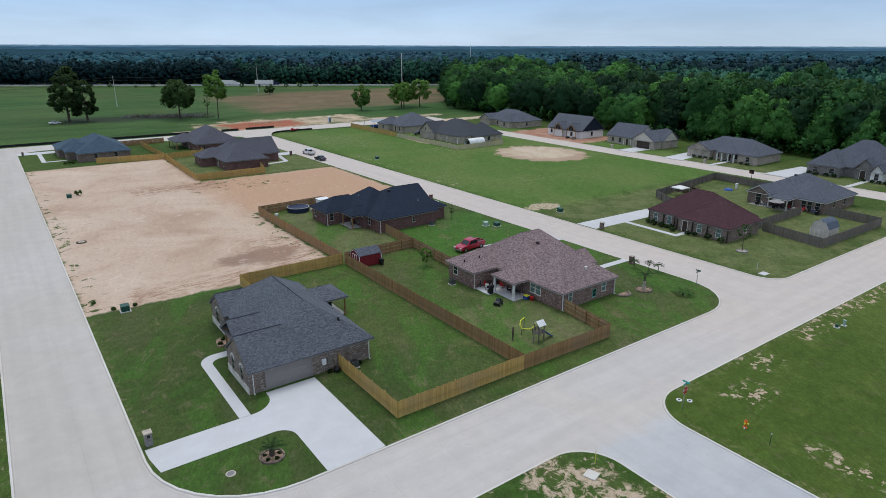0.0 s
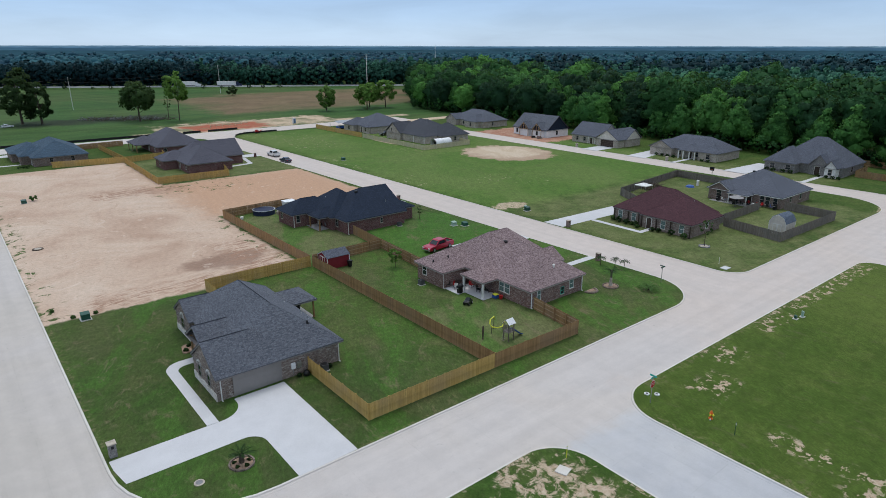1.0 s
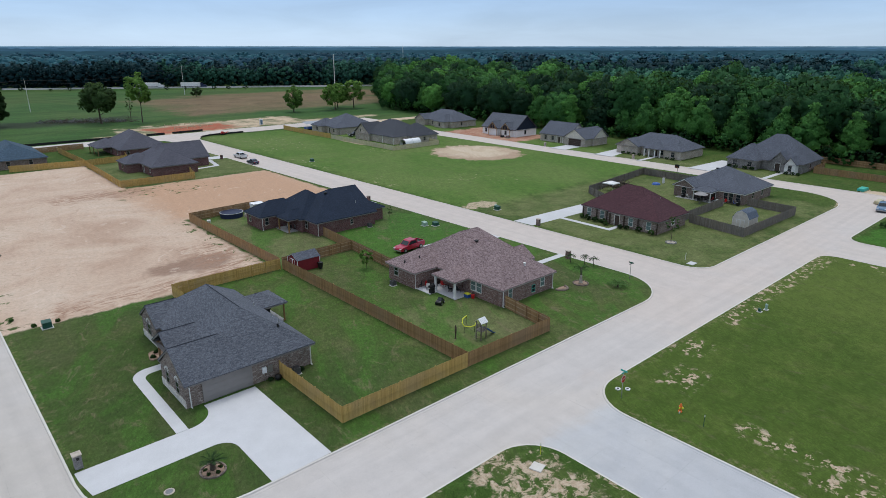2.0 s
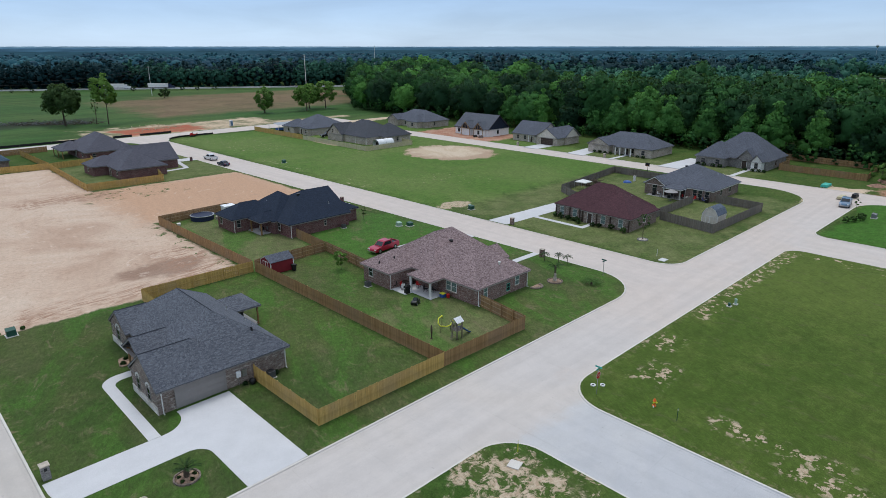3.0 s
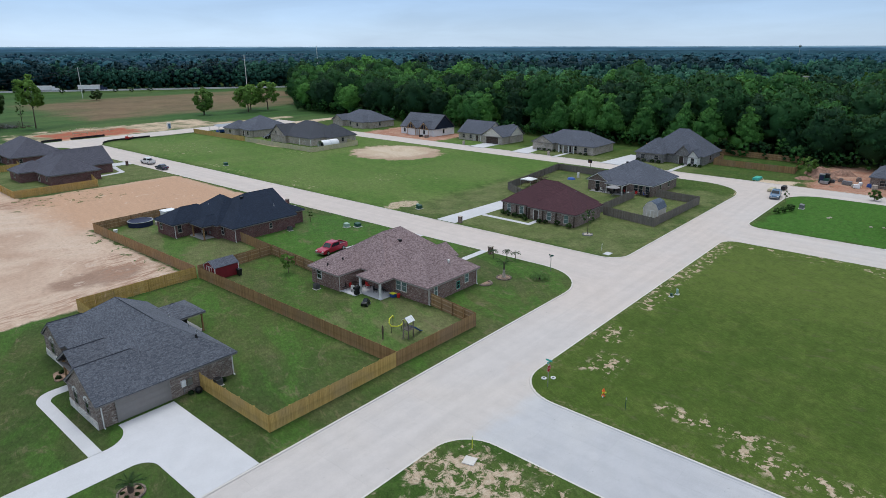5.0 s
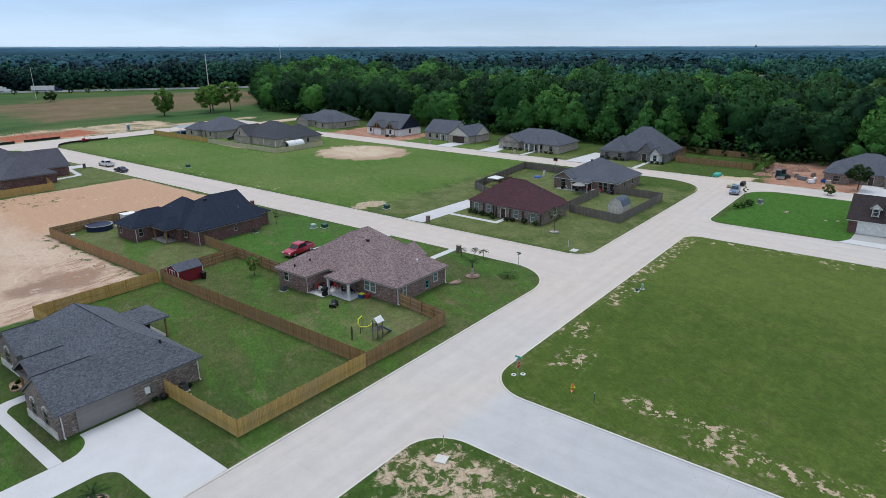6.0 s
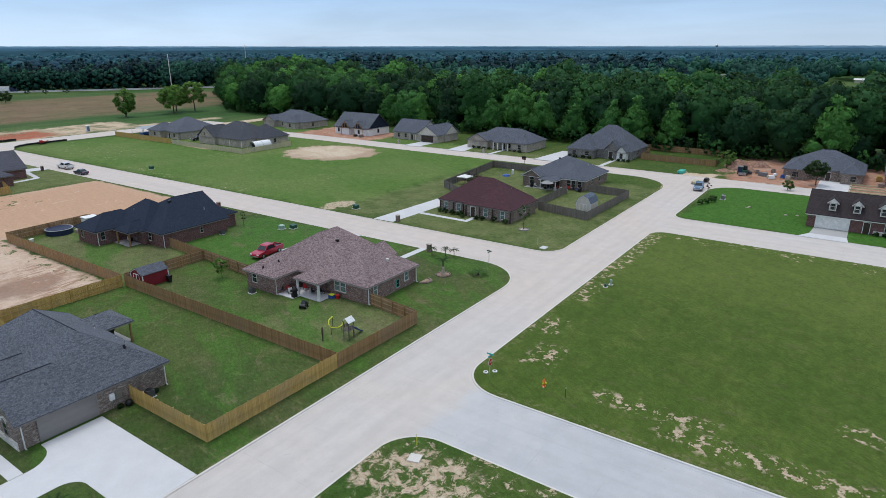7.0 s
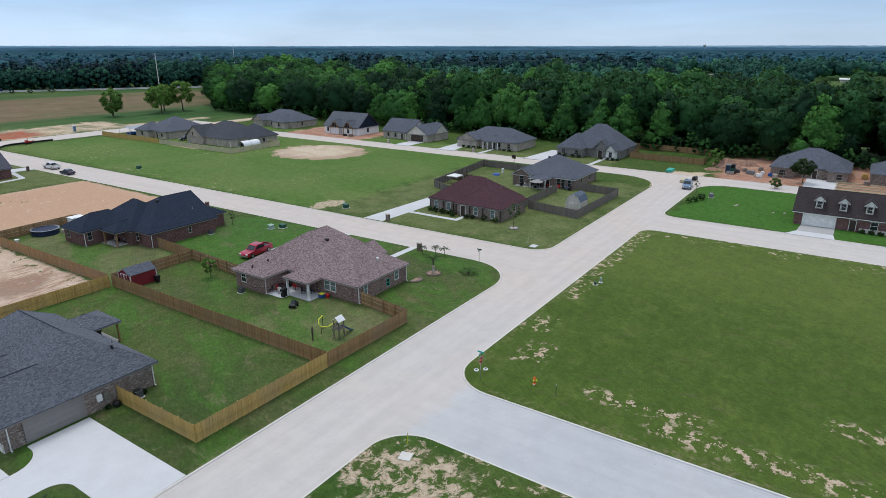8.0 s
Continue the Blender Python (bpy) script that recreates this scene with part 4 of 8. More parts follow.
def window(house, side, at, u, z=0.95, w=0.95, h=1.5, trim=None, arch=False, mullion=True, sill=None, glass=None):
    """Sash window: frame bars, panes and a sill, on a wall."""
    u0, u1, z1 = u - w / 2, u + w / 2, z + h
    g = Geo()
    for a, b, c, d in ((u0, u0 + 0.055, z, z1), (u1 - 0.055, u1, z, z1), (u0 + 0.055, u1 - 0.055, z, z + 0.055), (u0 + 0.055, u1 - 0.055, z1 - 0.055, z1)):
        g.box(*facing(side, at, a, b, 0.002, 0.07, c, d))
    if mullion:
        g.box(*facing(side, at, u0 + 0.055, u1 - 0.055, 0.002, 0.055, z + h / 2 - 0.025, z + h / 2 + 0.025))
    fr = g.link("window", trim or WHITE, house)
    halves = ((z + 0.055, z + h / 2 - 0.025), (z + h / 2 + 0.025, z1 - 0.055)) if mullion else ((z + 0.055, z1 - 0.055),)
    for c, d in halves:
        Geo().box(*facing(side, at, u0 + 0.055, u1 - 0.055, 0.003, 0.03, c, d)).link("pane", glass or GLASS, fr)
    Geo().box(*facing(side, at, u0 - 0.06, u1 + 0.06, 0.002, 0.12, z - 0.09, z - 0.002)).link("sill", sill or LIMESTONE, fr)
    if arch:
        g = Geo()
        n, r0, r1 = 8, w / 2 - 0.02, w / 2 + 0.16
        for i in range(n):
            t0, t1 = math.pi * i / n, math.pi * (i + 1) / n
            quad = [(u + r * math.cos(t), z1 + r * math.sin(t)) for r, t in ((r0, t0), (r1, t0), (r1, t1), (r0, t1))]
            for m in (0.002, 0.08):
                pts = []
                for uu, zz in quad:
                    bx = facing(side, at, uu, uu, m, m, zz, zz)
                    pts.append((bx[0], bx[1], bx[2]))
                g.poly(pts)
        g.link("arch", WHITE, fr)


def door(house, side, at, u, w=1.0, h=2.1, material=None):
    g = Geo()
    for a, b, c, d in ((u - w / 2 - 0.09, u - w / 2, 0.06, h + 0.09), (u + w / 2, u + w / 2 + 0.09, 0.06, h + 0.09), (u - w / 2, u + w / 2, h, h + 0.09)):
        g.box(*facing(side, at, a, b, 0.002, 0.09, c, d))
    fr = g.link("door_frame", WHITE, house)
    g = Geo().box(*facing(side, at, u - w / 2, u + w / 2, 0.002, 0.04, 0.06, h))
    for k in range(2):
        for j in range(3):
            g.box(*facing(side, at, u - w / 2 + 0.1 + k * (w / 2 - 0.05), u - 0.05 + k * (w / 2 - 0.05), 0.02, 0.055, 0.2 + j * 0.63, 0.7 + j * 0.63))
    leaf = g.link("door", material or DARK_DOOR, fr)
    Geo().box(*facing(side, at, u + w / 2 - 0.12, u + w / 2 - 0.07, 0.042, 0.1, 0.98, 1.05)).link("handle", STEEL, leaf)


def garage_door(house, side, at, u, w=4.88, h=2.2, material=None):
    """Sectional overhead door: four rows of raised panels in a trimmed opening."""
    g = Geo()
    for a, b, c, d in ((u - w / 2 - 0.12, u - w / 2, 0.03, h + 0.12), (u + w / 2, u + w / 2 + 0.12, 0.03, h + 0.12), (u - w / 2, u + w / 2, h, h + 0.12)):
        g.box(*facing(side, at, a, b, 0.002, 0.09, c, d))
    fr = g.link("garage_door", material or TAUPE_PAINT, house)
    rows = 4
    for j in range(rows):
        z0, z1 = 0.03 + (h - 0.03) * j / rows, 0.03 + (h - 0.03) * (j + 1) / rows - 0.012
        g = Geo().box(*facing(side, at, u - w / 2, u + w / 2, 0.003, 0.04, z0, z1))
        n = 8
        for k in range(n):
            a = u - w / 2 + w * k / n
            g.box(*facing(side, at, a + 0.07, a + w / n - 0.07, 0.02, 0.052, z0 + 0.09, z1 - 0.09))
        g.link("door_section", material or TAUPE_PAINT, fr)


def roof_vent(house, x, y, z, kind="pipe"):
    if kind == "pipe":
        Geo().lathe(x, y, [(0.16, z - 0.15), (0.1, z + 0.05), (0.055, z + 0.06), (0.055, z + 0.4)], 8).link("vent_pipe", STEEL, house)
    elif kind == "stub":
        Geo().lathe(x, y, [(0.2, z - 0.2), (0.12, z + 0.08), (0.1, z + 0.3), (0.02, z + 0.31)], 8).link("vent_pipe", BLACK, house)
    elif kind == "box":
        Geo().box(x - 0.22, y - 0.22, z - 0.2, x + 0.22, y + 0.22, z + 0.16).box(x - 0.28, y - 0.28, z + 0.161, x + 0.28, y + 0.28, z + 0.21).link("roof_vent", BLACK, house)
    else:
        Geo().lathe(x, y, [(0.13, z - 0.2), (0.13, z + 0.25), (0.2, z + 0.28), (0.2, z + 0.42), (0.02, z + 0.5)], 10).link("flue", WHITE, house)


def downspout(house, x, y, z=2.5):
    Geo().box(x - 0.045, y - 0.045, 0.12, x + 0.045, y + 0.045, z).box(x - 0.05, y - 0.22, 0.03, x + 0.05, y + 0.05, 0.118).link("downspout", WHITE, house)


def post(house, x, y, z=2.45, r=0.09, material=None, plinth=0.0):
    g = Geo().box(x - r, y - r, 0.02, x + r, y + r, z)
    g.box(x - r - 0.04, y - r - 0.04, 0.02, x + r + 0.04, y + r + 0.04, 0.16)
    g.box(x - r - 0.03, y - r - 0.03, z - 0.14, x + r + 0.03, y + r + 0.03, z - 0.004)
    if plinth:
        g.box(x - r - 0.12, y - r - 0.12, 0.02, x + r + 0.12, y + r + 0.12, plinth)
    g.link("post", material or WHITE, house)


def roof_height(z, pitch, run):
    return z + pitch * run


# the near grey-roofed house with the garage
def house_grey():
    h = thing("house", 24, 66, 0, "brick house with weathered grey hip roof and wide garage", "house", "houses")
    kw = dict(roof=ROOF_GREY, wall=BRICK_TAUPE)
    wing(h, 19.0, 54.9, 30.4, 75.4, 2.6, 0.7, "hh", "y", **kw)
    wing(h, 16.2, 54.95, 25.0, 62.4, 2.6, 0.7, "gh", "x", gable=BRICK_TAUPE, lip=0.15, **kw)
    wing(h, 17.3, 62.0, 24.0, 67.6, 2.6, 0.65, "gh", "x", open_sides=True, **kw)
    wing(h, 18.5, 70.0, 25.0, 75.8, 2.6, 0.68, "gh", "x", lip=0.15, **kw)
    wing(h, 28.0, 67.2, 33.7, 72.4, 2.62, 0.42, "hh", "x", open_sides=True, **kw)
    for y in (67.6, 72.0):
        post(h, 33.3, y, 2.45, 0.08, WOOD_BROWN)
    for y in (62.9, 66.9):
        post(h, 17.75, y, 2.45, 0.1, WOOD_BROWN)
    garage_door(h, "S", 55.315, 20.55, 4.9, 2.25)
    # cream stone base along the west fronts
    Geo().box(16.27, 55.4, 0.0, 16.348, 61.95, 0.8).link("stone_base", STONE, h, "cream stone veneer base")
    Geo().box(18.57, 70.45, 0.0, 18.648, 75.35, 0.8).link("stone_base", STONE, h, "cream stone veneer base")
    for y in (57.3, 60.0):
        window(h, "W", 16.35, y, 0.85, 0.85, 1.35, arch=True, trim=FASCIA)
    window(h, "W", 18.65, 72.9, 0.85, 1.1, 1.4, arch=True, trim=FASCIA)
    door(h, "W", 19.42, 65.6)
    window(h, "W", 19.42, 68.6, 0.9, 1.0, 1.5)
    Geo().box(24.2, 55.12, 0.95, 24.65, 55.315, 1.6).link("meter_box", HOUSEWRAP, h)
    Geo().tube((24.42, 55.25, 0.0), (24.42, 55.25, 0.95), 0.035, 0.035, 8).link("conduit", STEEL, h)
    Geo().box(24.85, 55.16, 0.85, 25.35, 55.315, 1.6).link("breaker_box", STEEL, h)
    window(h, "E", 29.98, 60, 0.95, 1.0, 1.4)
    window(h, "E", 29.98, 64.5, 0.95, 1.6, 1.4)
    downspout(h, 29.85, 55.2)
    downspout(h, 16.75, 55.25)
    roof_vent(h, 27.5, 57.6, roof_height(2.6, 0.7, 2.7), "stub")
    roof_vent(h, 29.2, 62.6, roof_height(2.6, 0.7, 1.2), "pipe")
    roof_vent(h, 28.9, 66.5, roof_height(2.6, 0.7, 1.5), "pipe")
    roof_vent(h, 28.7, 59.9, roof_height(2.6, 0.7, 1.7), "pipe")


house_grey()


# the corner house with the mauve-brown roof
def house_mauve():
    h = thing("house", 62, 62, 0, "rose brick house with mottled mauve-brown shingle roof", "house", "houses")
    kw = dict(roof=ROOF_PURPLE, wall=BRICK_ROSE, fascia=FASCIA_TAN)
    wing(h, 56.3, 59.0, 70.4, 71.6, 2.6, 0.645, "hh", "x", runs=(5.2, 4.8), **kw)
    wing(h, 56.52, 51.5, 68.0, 66.0, 2.6, 0.68, "hh", "y", **kw)
    wing(h, 52.0, 64.3, 64.0, 71.2, 2.62, 0.6, "hh", "x", **kw)
    wing(h, 53.9, 57.9, 62.0, 62.8, 2.58, 0.5, "hh", "x", open_sides=True, **kw)
    wing(h, 62.0, 57.4, 70.2, 62.4, 2.62, 0.62, "hg", "x", **kw)
    for x, y in ((54.35, 58.35), (54.35, 62.35)):
        post(h, x, y, 2.4, 0.13)
    window(h, "W", 56.94, 56.2, 0.85, 1.0, 1.6, glass=GLASS_BLIND)
    window(h, "W", 56.94, 57.3, 0.85, 1.0, 1.6, glass=GLASS_BLIND)
    window(h, "W", 52.42, 69.0, 0.95, 1.0, 1.5)
    window(h, "S", 51.92, 58.6, 0.8, 0.75, 1.6, glass=GLASS_BLIND)
    window(h, "S", 51.92, 65.3, 0.9, 0.9, 1.4, glass=GLASS_BLIND)
    window(h, "S", 51.92, 63.4, 0.5, 0.7, 1.1, trim=TEAL)
    door(h, "W", 56.94, 62.8, 0.95, 2.1, WHITE)
    downspout(h, 52.55, 64.75)
    downspout(h, 57.05, 51.75)
    downspout(h, 67.45, 51.75)
    for x, y, z, k in ((63.3, 63.23, 5.3, "box"), (60.83, 65.09, 5.5, "flue"), (60.21, 65.7, 5.1, "stub"), (58.49, 64.62, 4.0, "stub"), (54.78, 66.43, 3.86, "stub"), (53.0, 67.67, 3.22, "stub"), (63.29, 53.61, 4.0, "flue")):
        roof_vent(h, x, y, z, k)


house_mauve()


# the house with the black roof
def house_black():
    h = thing("house", 62, 104, 0, "deep red brick house with black shingle roof", "house", "houses")
    kw = dict(roof=ROOF_BLACK, wall=BRICK_RED)
    wing(h, 55.2, 96.4, 69.0, 111.2, 2.6, 0.55, "hg", "x", **kw)
    wing(h, 54.4, 100.6, 65.2, 113.2, 2.61, 0.7, "hh", "y", **kw)
    wing(h, 49.4, 106.8, 60.0, 114.0, 2.6, 0.6, "hh", "x", **kw)
    wing(h, 52.4, 101.8, 60.0, 106.4, 2.58, 0.55, "hh", "x", open_sides=True, **kw)
    wing(h, 64.0, 98.4, 72.4, 104.8, 2.6, 0.5, "hh", "x", **kw)
    for x, y in ((52.8, 102.2), (52.8, 106.0)):
        post(h, x, y, 2.4, 0.11, WOOD_BROWN)
    window(h, "W", 49.82, 112.0, 0.9, 0.9, 1.4, trim=FASCIA_TAN)
    window(h, "S", 107.22, 50.9, 0.9, 0.8, 1.4, trim=FASCIA_TAN)
    window(h, "W", 55.42, 100.2, 0.9, 0.9, 1.4, trim=FASCIA_TAN)
    window(h, "S", 96.82, 63.2, 1.0, 0.6, 1.0, trim=FASCIA_TAN)
    downspout(h, 55.75, 96.65)
    downspout(h, 49.95, 107.05)
    for x, y, z, k in ((61.5, 103.0, 6.2, "box"), (66, 99.5, 4.3, "pipe"), (57.5, 108.0, 4.6, "pipe")):
        roof_vent(h, x, y, z, k)


house_black()


# the house with the maroon roof and its front garden
def house_maroon():
    h = thing("house", 109, 64, 0, "tan brick house with dark maroon hip roof", "house", "houses")
    kw = dict(roof=ROOF_MAROON, wall=BRICK_BROWN)
    wing(h, 103.2, 57.0, 115.6, 73.0, 2.6, 0.7, "hh", "y", **kw)
    wing(h, 102.5, 55.2, 113.8, 66.2, 2.6, 0.63, "hh", "y", **kw)
    for y in (72.6, 69.3, 66.9):
        post(h, 103.42, y, 2.4, 0.09, DARK_DOOR)
    for y in (65.8, 62.6, 59.6, 55.6):
        post(h, 102.72, y, 2.4, 0.09, DARK_DOOR)
    Geo().box(103.58, 66.3, 0.02, 103.618, 72.5, 2.42).link("front_wall", BRICK_TAUPE, h, "taupe brick front wall")
    Geo().box(102.88, 55.7, 0.02, 102.918, 65.7, 2.42).link("front_wall", BRICK_TAUPE, h, "taupe brick front wall")
    for y in (71.2, 68.1):
        window(h, "W", 103.575, y, 0.55, 1.0, 1.6, glass=GLASS_BLIND)
    for y in (61.2, 57.4):
        window(h, "W", 102.875, y, 0.55, 1.0, 1.6, glass=GLASS_BLIND)
    door(h, "W", 102.875, 64.2)
    window(h, "S", 55.62, 108.5, 0.9, 1.0, 1.4)
    roof_vent(h, 111.3, 60.2, 4.6, "pipe")


house_maroon()


def house_simple(x, y, label, wings, windows=(), doors=(), garages=(), vents=(), posts=()):
    h = thing("house", x, y, 0, label, "house", "houses")
    for w in wings:
        args, kw = w
        wing(h, *args, **kw)
    for w in windows:
        window(h, *w[:6], trim=w[6] if len(w) > 6 else FASCIA_TAN)
    for d in doors:
        door(h, *d)
    for g in garages:
        garage_door(h, *g)
    for v in vents:
        roof_vent(h, *v)
    for p in posts:
        post(h, *p)
    return h


def houses_rest():
    k = dict(roof=ROOF_SLATE, wall=BRICK_BROWN, fascia=WHITE)
    house_simple(144, 62, "brown brick house with slate-grey hip roof", [
        ((137.0, 54.4, 152.4, 70.6, 2.6, 0.54, "hh", "y"), k), ((135.4, 65.0, 143, 70.7, 2.6, 0.6, "gh", "x"), k),
        ((134.0, 60.5, 139, 65.2, 2.45, 0.25, "hh", "x"), dict(open_sides=True, **k))],
        [("W", 137.42, 58.8, 0.6, 1.0, 1.7), ("W", 137.42, 57.6, 0.6, 1.0, 1.7), ("W", 137.42, 56.0, 0.8, 1.0, 1.4), ("W", 135.82, 67.8, 0.9, 1.2, 1.4), ("S", 54.82, 142, 0.9, 1.0, 1.4), ("S", 54.82, 147, 0.9, 1.0, 1.4)],
        [("W", 137.42, 61.6)], (), ((143.6, 64.2, 6.1, "box"), (147, 58.0, 4.4, "pipe"), (149, 57.6, 4.2, "pipe")), ((134.4, 60.9, 2.35), (134.4, 64.8, 2.35)))
    k = dict(roof=ROOF_SLATE, wall=BRICK_GREY)
    house_simple(192, 68, "grey brick house with steep slate-grey roof and white entry gable", [
        ((184.2, 59.2, 200.0, 78.0, 2.7, 0.84, "hh", "y"), k), ((181.0, 70.0, 193, 79.0, 2.7, 0.86, "hh", "x"), k),
        ((183.4, 62.6, 192, 68.0, 2.72, 1.05, "gh", "x"), k), ((181.8, 60.0, 190, 63.6, 2.7, 1.05, "gh", "x"), dict(roof=ROOF_SLATE, wall=WHITE))],
        [("W", 182.22, 61.8, 0.7, 1.0, 1.6), ("W", 181.42, 76.4, 0.8, 1.3, 1.4), ("W", 181.42, 72.2, 0.8, 1.3, 1.4), ("S", 59.62, 191, 0.9, 1.2, 1.4)], [("W", 183.82, 65.6, 1.3, 2.3)])
    k = dict(roof=ROOF_SLATE, wall=BRICK_TAN)
    house_simple(187, 104, "pale tan brick house with slate-grey roof and posts at the porch", [
        ((181.2, 91.8, 194.5, 114.5, 2.7, 0.56, "hh", "y"), k), ((179.2, 106.5, 190, 115.0, 2.7, 0.52, "gh", "x"), k), ((179.8, 91.9, 190, 98.5, 2.7, 0.55, "hh", "x"), k),
        ((178.9, 98.4, 188, 104.6, 2.72, 0.5, "hh", "x"), dict(open_sides=True, **k))],
        [("W", 181.62, 105.2, 0.7, 1.0, 1.5), ("W", 180.22, 95.0, 0.7, 1.2, 1.5), ("W", 181.62, 99.4, 0.7, 1.0, 1.5)], [("W", 181.62, 101.6, 1.4, 2.3)], (), (),
        tuple((179.3, y, 2.5, 0.16) for y in (98.8, 100.6, 102.6, 104.2)))
    k = dict(roof=ROOF_SLATE, wall=BRICK_TAN)
    house_simple(187, 138, "pale brick house with two slate-grey gables and dark garage door", [
        ((181.6, 136.0, 194.0, 149.4, 2.7, 0.66, "gg", "y"), dict(gable=CREAM, **k)), ((180.0, 127.4, 194.0, 137.4, 2.7, 0.62, "gg", "x"), dict(gable=CREAM, **k)), ((184, 126.9, 193.4, 134, 2.71, 0.7, "gh", "y"), dict(gable=CREAM, **k))],
        [("W", 182.02, 146.5, 0.7, 1.1, 1.5), ("W", 182.02, 143.2, 0.7, 1.1, 1.5)], [("W", 182.02, 140.2)], [("W", 180.42, 132.2, 4.9, 2.2, DARK_DOOR)], (), ((182.0, 138.6, 2.5, 0.1), (182.0, 141.6, 2.5, 0.1)))
    # black on the gables paints in the shade inside the open roof ends
    k = dict(roof=ROOF_GREY, wall=HOUSEWRAP, gable=ROOF_BLACK, fascia=DARK_DOOR)
    house_simple(186, 169, "half-built house wrapped in white with dark grey roof", [
        ((180.0, 159.5, 193.0, 178.0, 2.8, 0.78, "gg", "y"), k), ((178.6, 161.0, 187, 166.5, 2.8, 0.95, "gh", "x"), k), ((178.6, 167.8, 187, 173.2, 2.8, 0.95, "gh", "x"), k)],
        [("W", 179.02, 163.8, 0.8, 1.0, 1.5, DARK_DOOR), ("W", 180.42, 175.6, 0.8, 1.0, 1.5, DARK_DOOR), ("S", 159.92, 186.0, 0.8, 1.0, 1.5, DARK_DOOR)], [("W", 180.42, 167.2)])
    wrapped = bpy.data.objects[[o.name for o in bpy.data.objects if o.get("label", "").startswith("half-built")][0]]
    for y0, y1 in ((161.0, 166.5), (167.8, 173.2)):
        mid, top = (y0 + y1) / 2, 2.8 + 0.95 * (y1 - y0) / 2 - 0.3
        truss = Geo()
        for a, b in (((y0 + 0.4, 2.75), (mid, top)), ((y1 - 0.4, 2.75), (mid, top)), ((y0 + 0.4, 2.75), (y1 - 0.4, 2.75)), ((mid, 2.75), (mid, top)), ((mid - 1.2, 2.75), (mid - 1.2, top - 1.3)), ((mid + 1.2, 2.75), (mid + 1.2, top - 1.3))):
            truss.tube((178.52, *a), (178.52, *b), 0.09, 0.09, 4)
        truss.link("truss", WOOD_RAIL, wrapped, "bare timber truss in the open gable")
        post(wrapped, 178.8, y0 + 0.5, 2.7, 0.08, WOOD_RAIL)
        post(wrapped, 178.8, y1 - 0.5, 2.7, 0.08, WOOD_RAIL)
    k = dict(roof=ROOF_SLATE, wall=BRICK_TAN)
    house_simple(188, 208, "long tan brick house with slate-grey roof before the wood", [
        ((181.0, 196.5, 196.0, 219.0, 2.7, 0.54, "hh", "y"), k), ((178.5, 198.5, 190, 206.0, 2.7, 0.66, "hh", "x"), k), ((179.0, 212.0, 190, 219.4, 2.7, 0.6, "gh", "x"), k)],
        [("W", 178.92, 202.2, 0.7, 1.2, 1.5), ("W", 181.42, 209.5, 0.7, 1.0, 1.5), ("S", 196.92, 187.0, 0.7, 1.0, 1.5)], [("W", 181.42, 207.6)])
    k = dict(roof=ROOF_SLATE, wall=BRICK_TAN)
    kb = dict(roof=make_shingles("shingles_charcoal_blue", (0.032, 0.036, 0.046), (0.078, 0.084, 0.10), (0.06, 0.06, 0.064)), wall=BRICK_TAN)
    house_simple(144, 188, "tan brick house with charcoal roof behind a pale fence", [
        ((134.0, 176.0, 152.0, 199.0, 2.7, 0.52, "hh", "y"), kb), ((133.0, 189.5, 146.0, 199.4, 2.7, 0.72, "gh", "x"), kb), ((140, 172.8, 152.6, 184, 2.7, 0.7, "hh", "x"), kb)],
        [("W", 133.42, 195.4, 2.9, 0.7, 1.2), ("S", 173.22, 146.0, 0.8, 1.0, 1.4)], (), (), (), ((134.4, 176.6, 2.5), (134.4, 183.0, 2.5)))
    house_simple(141, 220, "tan brick house with slate-grey roof and dark rear porch", [
        ((134.0, 211.0, 152.0, 228.0, 2.7, 0.52, "hh", "x"), k), ((132.0, 221.0, 142.0, 229.5, 2.7, 0.6, "hh", "x"), k), ((133.0, 211.4, 141, 216.6, 2.7, 0.6, "hh", "x"), k)],
        [("W", 132.42, 225.0, 0.8, 1.2, 1.4), ("W", 133.42, 214.0, 0.8, 1.0, 1.4)], [("W", 134.42, 218.6)])
    k = dict(roof=ROOF_BLUE, wall=BRICK_BROWN)
    house_simple(27, 224, "brick house with blue-grey hip roof at the bare lots", [
        ((19.5, 211.5, 34.5, 237.0, 2.6, 0.5, "hh", "y"), k), ((15.5, 224.0, 27, 238.0, 2.6, 0.4, "hh", "y"), k), ((17.0, 217.0, 27, 224.2, 2.6, 0.55, "hh", "x"), k)],
        [("S", 211.92, 24.5, 0.9, 1.0, 1.4), ("S", 211.92, 30.0, 0.9, 1.0, 1.4), ("W", 17.42, 220.5, 0.9, 1.0, 1.4)], [("W", 19.92, 215.5)])
    k = dict(roof=make_shingles("shingles_dusk_grey", (0.050, 0.050, 0.066), (0.112, 0.112, 0.138), (0.098, 0.098, 0.112)), wall=BRICK_RED)
